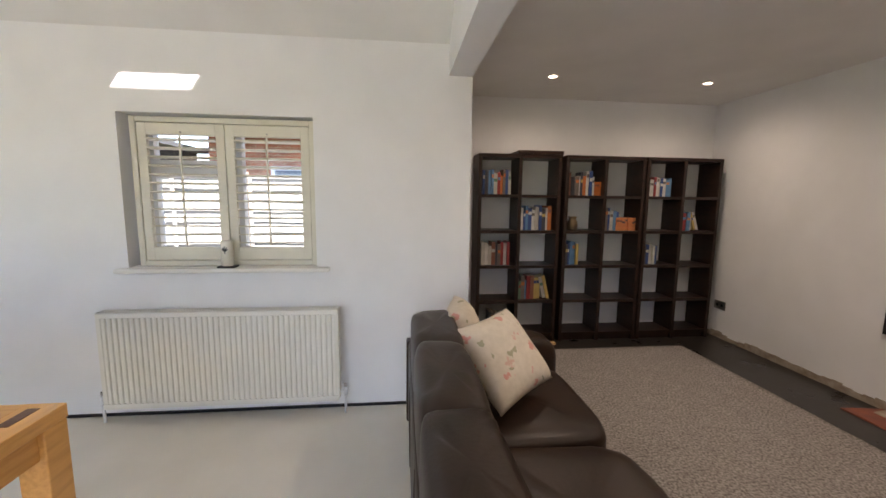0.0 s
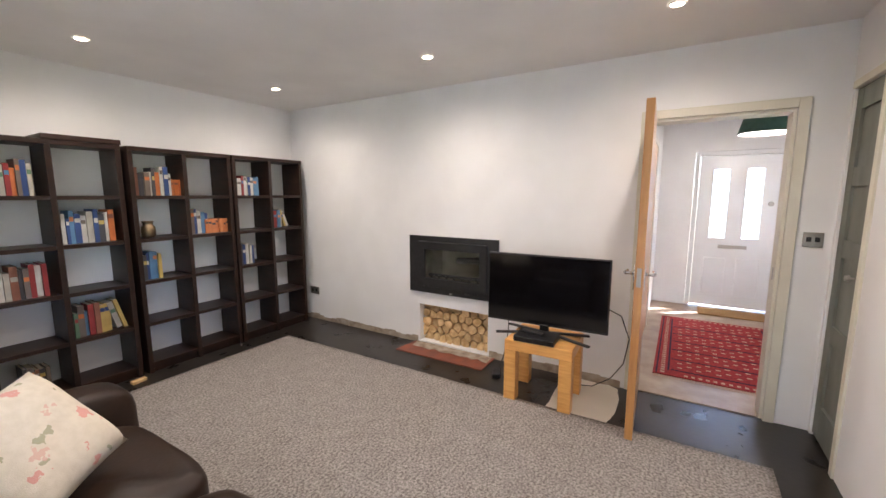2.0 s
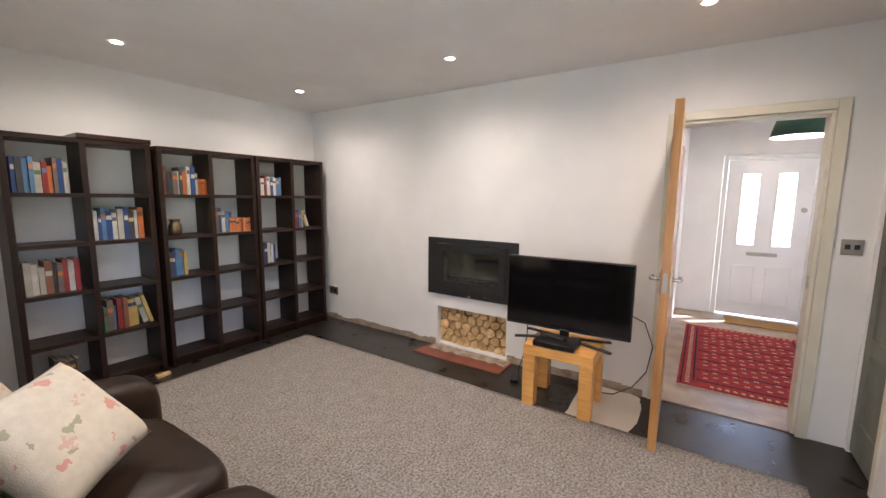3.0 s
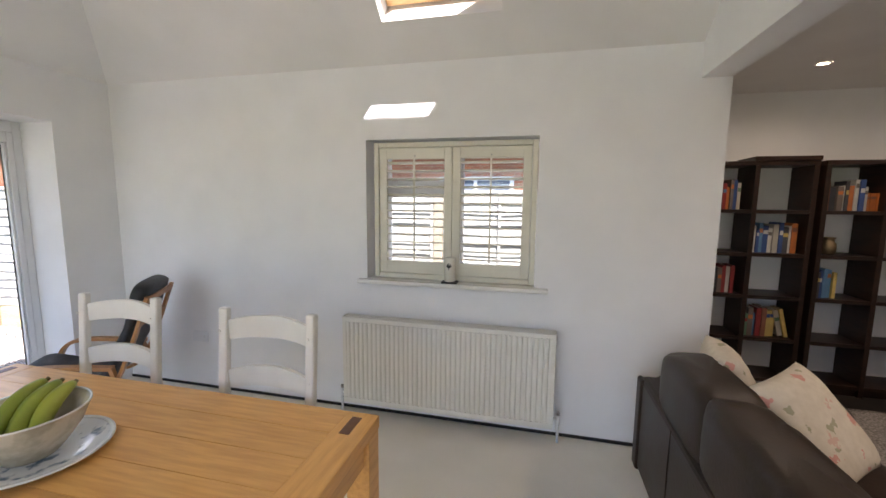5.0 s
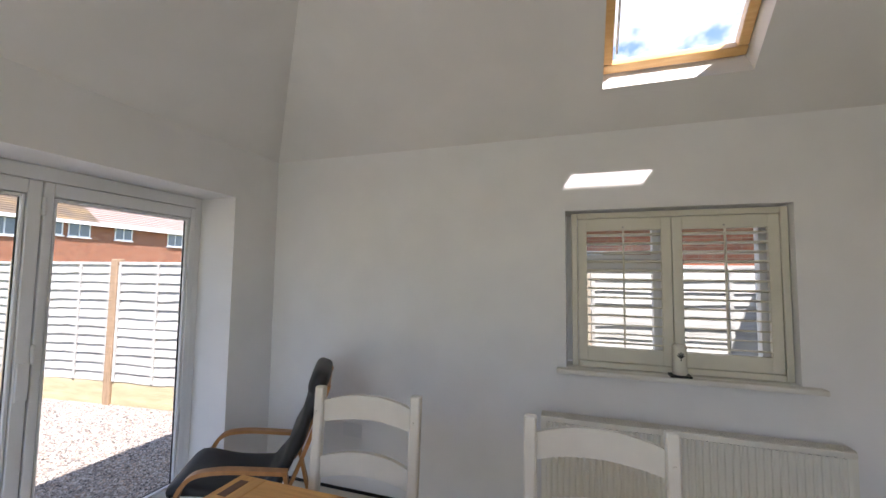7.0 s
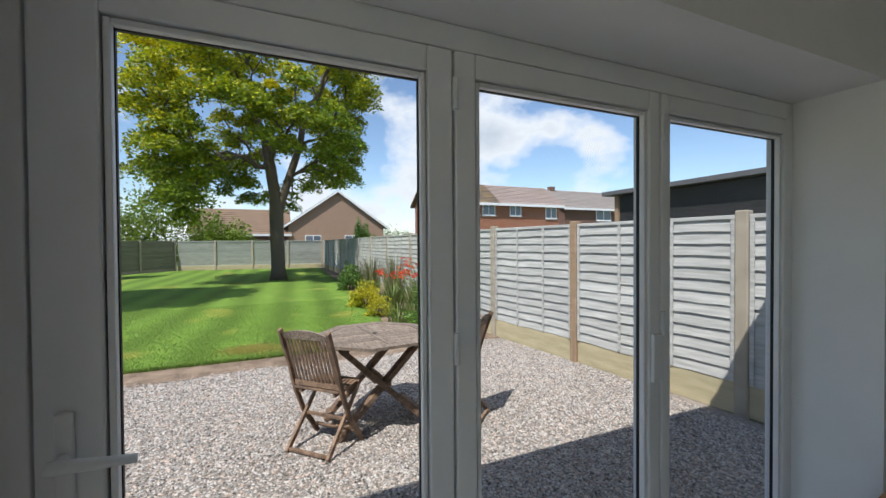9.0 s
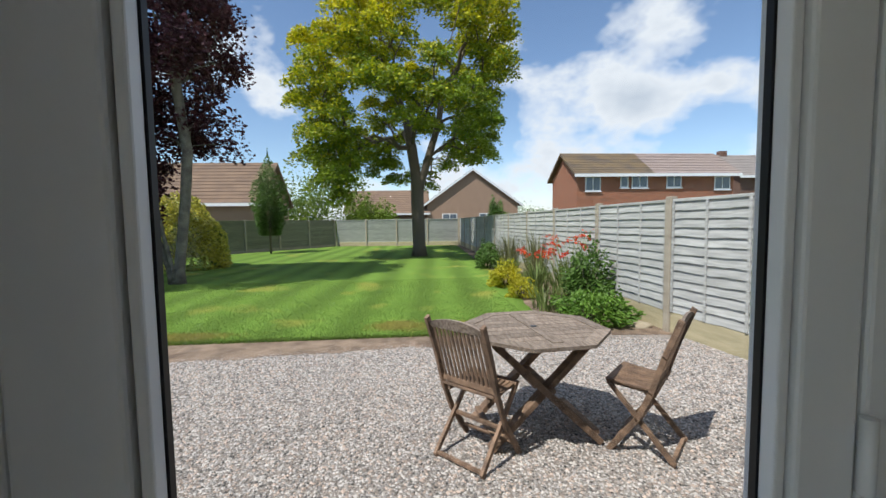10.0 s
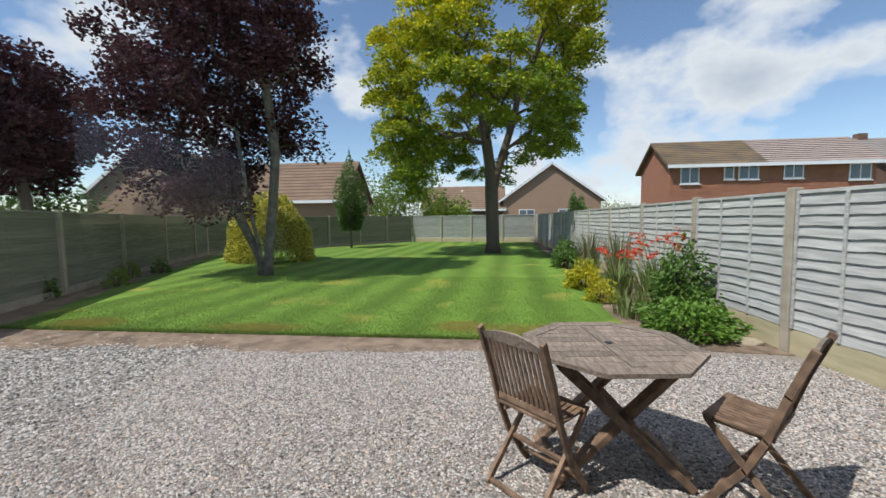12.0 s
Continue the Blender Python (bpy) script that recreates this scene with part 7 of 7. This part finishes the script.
def shrub(name, at, size, n, leaf, material, label, seed, category="shrub", lump=0.25, aspect=0.5, hollow=0.55, stem=True, power=1.0):
    s = thing(name, pose(*at), label, category)
    rng = np.random.RandomState(seed)
    d = rng.randn(n, 3)
    d /= np.linalg.norm(d, axis=1, keepdims=True)
    d[:, 2] = np.abs(d[:, 2])
    r = hollow + (1 - hollow) * rng.rand(n, 1)
    bumpy = np.array([1 + lump * noise.noise((v[0] * 2.3 + seed, v[1] * 2.3, v[2] * 2.3)) * 1.8 for v in d])[:, None]
    C = d * r * bumpy * np.array(size)
    if power != 1.0:
        k = np.clip(C[:, 2:3] / size[2], 0, 1)
        C[:, :2] *= np.where(k > 0.35, (1 - (np.clip(k - 0.35, 0, 1) / 0.65) ** power) ** 0.6 + 0.04, 0.5 + k / 0.7)
    C[:, 2] += 0.03
    ob = new("foliage", leaf_mesh("foliage", C, None, leaf, material, seed, aspect))
    ob.parent = s
    if stem:
        bm = bmesh.new()
        for k in range(5):
            a = 1.256 * k + seed
            tube(bm, [(0.03 * math.cos(a), 0.03 * math.sin(a), -0.02), (size[0] * 0.25 * math.cos(a), size[1] * 0.25 * math.sin(a), size[2] * 0.4), (size[0] * 0.45 * math.cos(a), size[1] * 0.45 * math.sin(a), size[2] * 0.7)], [0.02, 0.014, 0.008], 5)
        part("stems", bm, M_TRUNK, s)
    return s


shrub("laurel_bush", (-17.6, -7.4, GROUND), (1.2, 1.55, 2.35), 15000, 0.12, M_VARIEG, "large variegated yellow and green laurel bush", 3, "bush", lump=0.12, hollow=0.86)
shrub("columnar_tree", (-23.9, -6.6, GROUND + 0.9), (0.95, 0.95, 3.9), 8000, 0.13, M_GREENLEAF, "slim dark green columnar tree by the fence", 4, "tree", lump=0.2, hollow=0.4, power=2.0)
bm = bmesh.new()
tube(bm, [(0, 0, -0.05), (0.02, 0, 1.2), (0, 0.02, 2.6)], [0.06, 0.05, 0.03], 8)
solid("sapling_trunk", bm, M_TRUNK, "slim trunk under the columnar tree", "trunk", m=pose(-23.9, -6.6, GROUND))
for k, (x, y, sx, sy, h, m, lab) in enumerate(((-40, -7.0, 3.0, 4.0, 7.0, M_LIME, "light green trees behind the far fence"), (-42, -11.5, 3.5, 4.0, 5.2, M_GREENLEAF, "dark green trees behind the far fence"), (-39, -3.0, 2.0, 2.2, 3.4, M_LIME, "yellow-green bush behind the far fence"),
                                       (-42, 8.6, 1.0, 1.2, 3.0, M_GREENLEAF, "green bushes between the far houses"), (-60, 14.5, 4.0, 6.0, 4.4, M_GREENLEAF, "distant hedge behind the houses"), (-24, -27.0, 4.0, 5.0, 4.6, M_GREENLEAF, "green trees beyond the shady fence"),
                                       (-36.5, -16.0, 3.5, 4.5, 5.5, M_GREENLEAF, "green trees behind the bungalow"))):
    shrub("far_trees", (x, y, GROUND), (sx, sy, h), 5000, 0.30, m, lab, 30 + k, "trees", lump=0.35, hollow=0.5)


def spikes(name, at, n, h, spread, wide, material, label, seed, flowers=0, category="plant", flower_m=None, radius=0.12):
    s = thing(name, pose(*at), label, category)
    rng = random.Random(seed)
    bm, fl, st = bmesh.new(), [], bmesh.new()
    for k in range(n):
        a, rr = rng.uniform(0, 6.283), rng.random() ** 0.5 * radius
        p = Vector((rr * math.cos(a), rr * math.sin(a), -0.01))
        out = Vector((math.cos(a), math.sin(a), 0)) * spread * rng.uniform(0.3, 1.2)
        hh = h * rng.uniform(0.6, 1.1)
        side = Vector((-math.sin(a), math.cos(a), 0)) * wide
        pts = [p + out * u * u + Vector((0, 0, hh * (u - 0.22 * u * u * u))) for u in (0, 0.35, 0.7, 1.0)]
        prev = None
        for i, q in enumerate(pts):
            w = side * (1.0, 1.1, 0.7, 0.05)[i]
            cur = (bm.verts.new(q - w), bm.verts.new(q + w))
            if prev:
                bm.faces.new((prev[0], prev[1], cur[1], cur[0]))
            prev = cur
    part("leaves", bm, material, s)
    for k in range(flowers):
        a = rng.uniform(0, 6.283)
        tip = Vector((math.cos(a), math.sin(a), 0)) * spread * rng.uniform(0.4, 1.3) + Vector((0, 0, h * rng.uniform(0.9, 1.2)))
        tube(st, [(0, 0, 0), tip * 0.55 + Vector((0, 0, 0.1)), tip], 0.004, 4)
        for j in range(14):
            u = rng.random()
            fl.append(tip + Vector((math.cos(a), math.sin(a), -0.15)) * 0.14 * u + Vector((rng.gauss(0, .02), rng.gauss(0, .02), rng.gauss(0, .02))))
    if flowers:
        part("flower_stalks", st, M_STRAP, s)
        ob = new("flowers", leaf_mesh("flowers", [tuple(v) for v in fl], None, 0.05, flower_m, seed, 0.6))
        ob.parent = s
    return s


B = GROUND + 0.01
spikes("crocosmia", (-10.6, 3.15, B), 150, 0.95, 0.35, 0.011, M_STRAP, "clump of green sword leaves with red crocosmia flowers", 1, 16, flower_m=M_REDFLOWER, radius=0.30)
spikes("crocosmia", (-11.4, 2.85, B), 110, 0.75, 0.32, 0.011, M_STRAP, "smaller clump of crocosmia with orange-red flowers", 2, 12, flower_m=M_REDFLOWER, radius=0.25)
spikes("crocosmia", (-10.75, 3.3, B), 90, 1.05, 0.3, 0.010, M_STRAP, "tall crocosmia with red flowers by the fence", 8, 12, flower_m=M_REDFLOWER, radius=0.22)
spikes("feather_grass", (-13.0, 3.35, B), 240, 1.5, 0.35, 0.006, M_DRYGRASS, "tall clump of feathery ornamental grass", 3, radius=0.28)
spikes("feather_grass", (-15.4, 3.3, B), 220, 1.35, 0.35, 0.007, M_DRYGRASS, "tall dark clump of ornamental grass", 4, radius=0.3)
spikes("iris", (-14.2, 2.95, B), 90, 0.6, 0.35, 0.014, M_STRAP, "clump of green iris leaves", 5, radius=0.25)
spikes("iris", (-9.75, 2.75, B), 70, 0.55, 0.25, 0.010, M_DRYGRASS, "yellowing clump of spent flower stems", 6, radius=0.22)
spikes("iris", (-9.95, 2.5, B), 60, 0.5, 0.25, 0.010, M_STRAP, "clump of fading green stems", 9, radius=0.2)
shrub("golden_shrub", (-12.3, 2.45, B), (0.45, 0.42, 0.52), 2400, 0.07, M_YELLOWBUSH, "bright yellow low shrub in the bed", 5)
shrub("golden_shrub", (-11.0, 2.42, B), (0.28, 0.28, 0.36), 1000, 0.06, M_YELLOWBUSH, "small yellow shrub in the bed", 6)
shrub("green_shrub", (-9.05, 2.88, B), (0.44, 0.55, 0.46), 3000, 0.07, M_LEAFY, "rounded mid-green shrub at the bed's end", 7)
shrub("green_shrub", (-9.85, 3.18, B), (0.36, 0.42, 0.98), 2600, 0.085, M_GREENLEAF, "taller leafy green shrub by the fence", 8)
shrub("green_shrub", (-15.8, 2.75, B), (0.5, 0.42, 0.55), 1400, 0.09, M_GREENLEAF, "dark green low shrub in the bed", 9)
shrub("green_shrub", (-17.6, 3.05, B), (0.6, 0.4, 0.75), 1500, 0.1, M_GREENLEAF, "dark green shrub further along the bed", 10)
for k, (x, y) in enumerate(((-12.0, -7.85), (-14.2, -8.75), (-13.4, -8.9), (-10.6, -7.9))):
    shrub("seedling", (x, y, B), (0.24, 0.24, 0.42), 260, 0.09, M_LIME if k % 2 == 0 else M_GREENLEAF, "small light green plant in the shady bed", 60 + k, "plant")
bm = bmesh.new()
bmesh.ops.create_icosphere(bm, subdivisions=3, radius=1.0)
for v in bm.verts:
    v.co *= 1 + 0.25 * noise.noise(v.co * 1.3)
    v.co = Vector((v.co.x * 0.10, v.co.y * 0.14, v.co.z * 0.055))
solid("rock", bm, M_ROCK, "pale sandstone lump at the end of the bed", "rock", m=pose(-8.78, 3.42, GROUND + 0.03))


# ---- buildings around ----
def house(name, at, yaw, w, d, eave, ridge, wall, roof, label, windows=(), gable_front=False, over=0.35, chimney=None, second=None):
    """A pitched house; its front is at local y = 0 facing -y, and it runs along x."""
    h = thing(name, pose(at[0], at[1], GROUND, 0, 0, yaw), label, "house")
    bm = bmesh.new()
    if gable_front:
        prism(bm, [(0, 0), (w, 0), (w, eave), (w / 2, ridge), (0, eave)], 0, d, "y")
    else:
        prism(bm, [(0, 0), (d, 0), (d, eave), (d / 2, ridge), (0, eave)], 0, w, "x")
    part("wall", bm, wall, h)
    run = (w if gable_front else d) / 2
    k = (ridge - eave) / run
    for s in (0, 1):
        bm = bmesh.new()
        e = over
        o = [(-e, eave - e * k), (run, ridge), (run, ridge + 0.16), (-e, eave - e * k + 0.16)]
        o = [(u + 0.0, v + 0.02) if s == 0 else (2 * run - u, v + 0.02) for u, v in o]
        if gable_front:
            prism(bm, o, -0.3, d + 0.3, "y")
        else:
            prism(bm, o, -0.3, w * 0.47 if second else w + 0.3, "x")
        rf = part("roof", bm, roof, h)
        if second:
            bm = bmesh.new()
            prism(bm, o, w * 0.47 + 0.002, w + 0.3, "x")
            part("roof", bm, second, h, "newer pinkish grey tiles")
        bm = bmesh.new()
        n = 12
        L = math.hypot(run + e, k * (run + e))
        for j in range(1, n):
            u = -e + (run + e) * j / n
            v = eave + k * u + 0.19
            u = u if s == 0 else 2 * run - u
            if gable_front:
                box(bm, u - 0.02, u + 0.02, -0.3, d + 0.3, v - 0.02, v + 0.015)
            else:
                box(bm, -0.3, w + 0.3, u - 0.02, u + 0.02, v - 0.02, v + 0.015)
        part("tile_course", bm, roof, rf)
    bm = bmesh.new()
    if gable_front:
        for s in (0, 1):
            a, b = ((-over, eave - over * k + 0.04) if s == 0 else (w + over, eave - over * k + 0.04)), (w / 2, ridge + 0.05)
            bar(bm, (a[0], -0.32, a[1]), (b[0], -0.32, b[1]), 0.04, 0.2, (0, 0, 1))
    else:
        box(bm, -0.3, w + 0.3, -over - 0.05, -over, eave - over * k - 0.06, eave - over * k + 0.14)
    part("fascia", bm, M_UPVC, h, "white fascia board")
    for x, z, ww, hh in windows:
        wn = part("window", one(x, x + ww, -0.03, 0.03, z, z + hh), M_UPVC, h)
        nb = 2 if ww > 0.9 else 1
        for j in range(nb):
            part("pane", one(x + 0.08 + j * (ww - .08) / nb, x + (j + 1) * (ww - .08) / nb, -0.045, -0.031, z + 0.08, z + hh - 0.08), M_DARKPANE, wn)
        part("sill", one(x - 0.05, x + ww + 0.05, -0.1, -0.031, z - 0.06, z), M_UPVC, wn)
    if chimney:
        part("chimney", one(chimney - 0.3, chimney + 0.3, d / 2 - 0.25, d / 2 + 0.25, ridge - 0.4, ridge + 0.5), wall, h)
    return h


# yaw 90: the front looks towards +x, and local x runs along +y
house("brick_house", (-29.6, 11.4), 90, 11.1, 4.6, 4.62, 6.12, M_BRICK, M_TILEMOSS, "red brick semi-detached house with a half mossy, half newer tiled roof",
      ((0.57, 3.4, 1.07, 1.0), (3.0, 3.62, 0.57, 0.82), (3.8, 3.6, 1.13, 0.86), (6.25, 3.6, 1.07, 0.86), (9.7, 3.45, 1.15, 0.92)), second=M_TILEPINK)
house("brown_house", (-33.5, 26.4), 90, 11.0, 6.4, 4.9, 6.8, M_BRICKDK, M_TILEGREY, "dark brown brick house with a grey tiled roof", ((4.0, 3.65, 2.0, 1.1), (6.6, 3.65, 1.1, 1.1)), chimney=1.0)
house("neighbour_house", (-3.9, 9.0), 0, 9.5, 7.0, 2.9, 5.0, M_BRICK, M_TILEBROWN, "red brick neighbouring house close beyond the fence", ((1.2, 1.0, 1.6, 1.1),))
house("tan_bungalow", (-27.5, -26.0), 90, 8.8, 9.0, 3.3, 6.4, M_ROUGHCAST, M_TILEBROWN, "tan rendered bungalow with a brown gable roof", (), True)
house("tan_bungalow_wing", (-29.5, -17.2), 90, 8.0, 6.0, 3.0, 5.6, M_ROUGHCAST, M_TILEBROWN, "low wing of the tan bungalow with brown tiles", ())
house("white_bungalow", (-46, 2.0), 90, 9.8, 9.0, 3.5, 7.0, M_ROUGHCAST, M_TILEGREY, "tan rendered bungalow with a white-edged gable towards the garden", ((1.6, 1.2, 1.6, 1.2), (5.6, 1.2, 1.6, 1.2)), True, 0.5)
house("brown_bungalow", (-46, -6.5), 90, 8.5, 7.0, 2.6, 5.0, M_BRICKDK, M_TILEBROWN, "brown roofed bungalow beyond the far fence", ((3.0, 1.1, 1.6, 1.1),))


def shed():
    s = thing("timber_shed", pose(-9.2, 7.0, GROUND), "long black-stained timber shed with a felt roof behind the fence", "shed")
    L, D, H = 4.6, 3.0, 2.42
    part("frame", one(0.03, L, 0.03, D, 0, H), M_SHED, s)
    n = 16
    for k in range(n):
        z = 0.02 + k * (H - 0.05) / n
        bm = bmesh.new()
        bar(bm, (0.03, 0.006 + 0.006 * noise.noise((k, 0.5, 0)), z + 0.08), (L, 0.006, z + 0.08), 0.03, 0.165, (0, -0.12, 1))
        part("board", bm, M_SHED, s)
    bm = bmesh.new()
    box(bm, -0.25, L + 0.2, -0.2, D + 0.2, H + 0.01, H + 0.09)
    part("roof", bm, M_FELT, s, "grey felt roof edge")
    part("corner_post", one(-0.04, 0.05, -0.06, 0.02, 0, H), M_POSTW, s, "pale timber corner post")


shed()
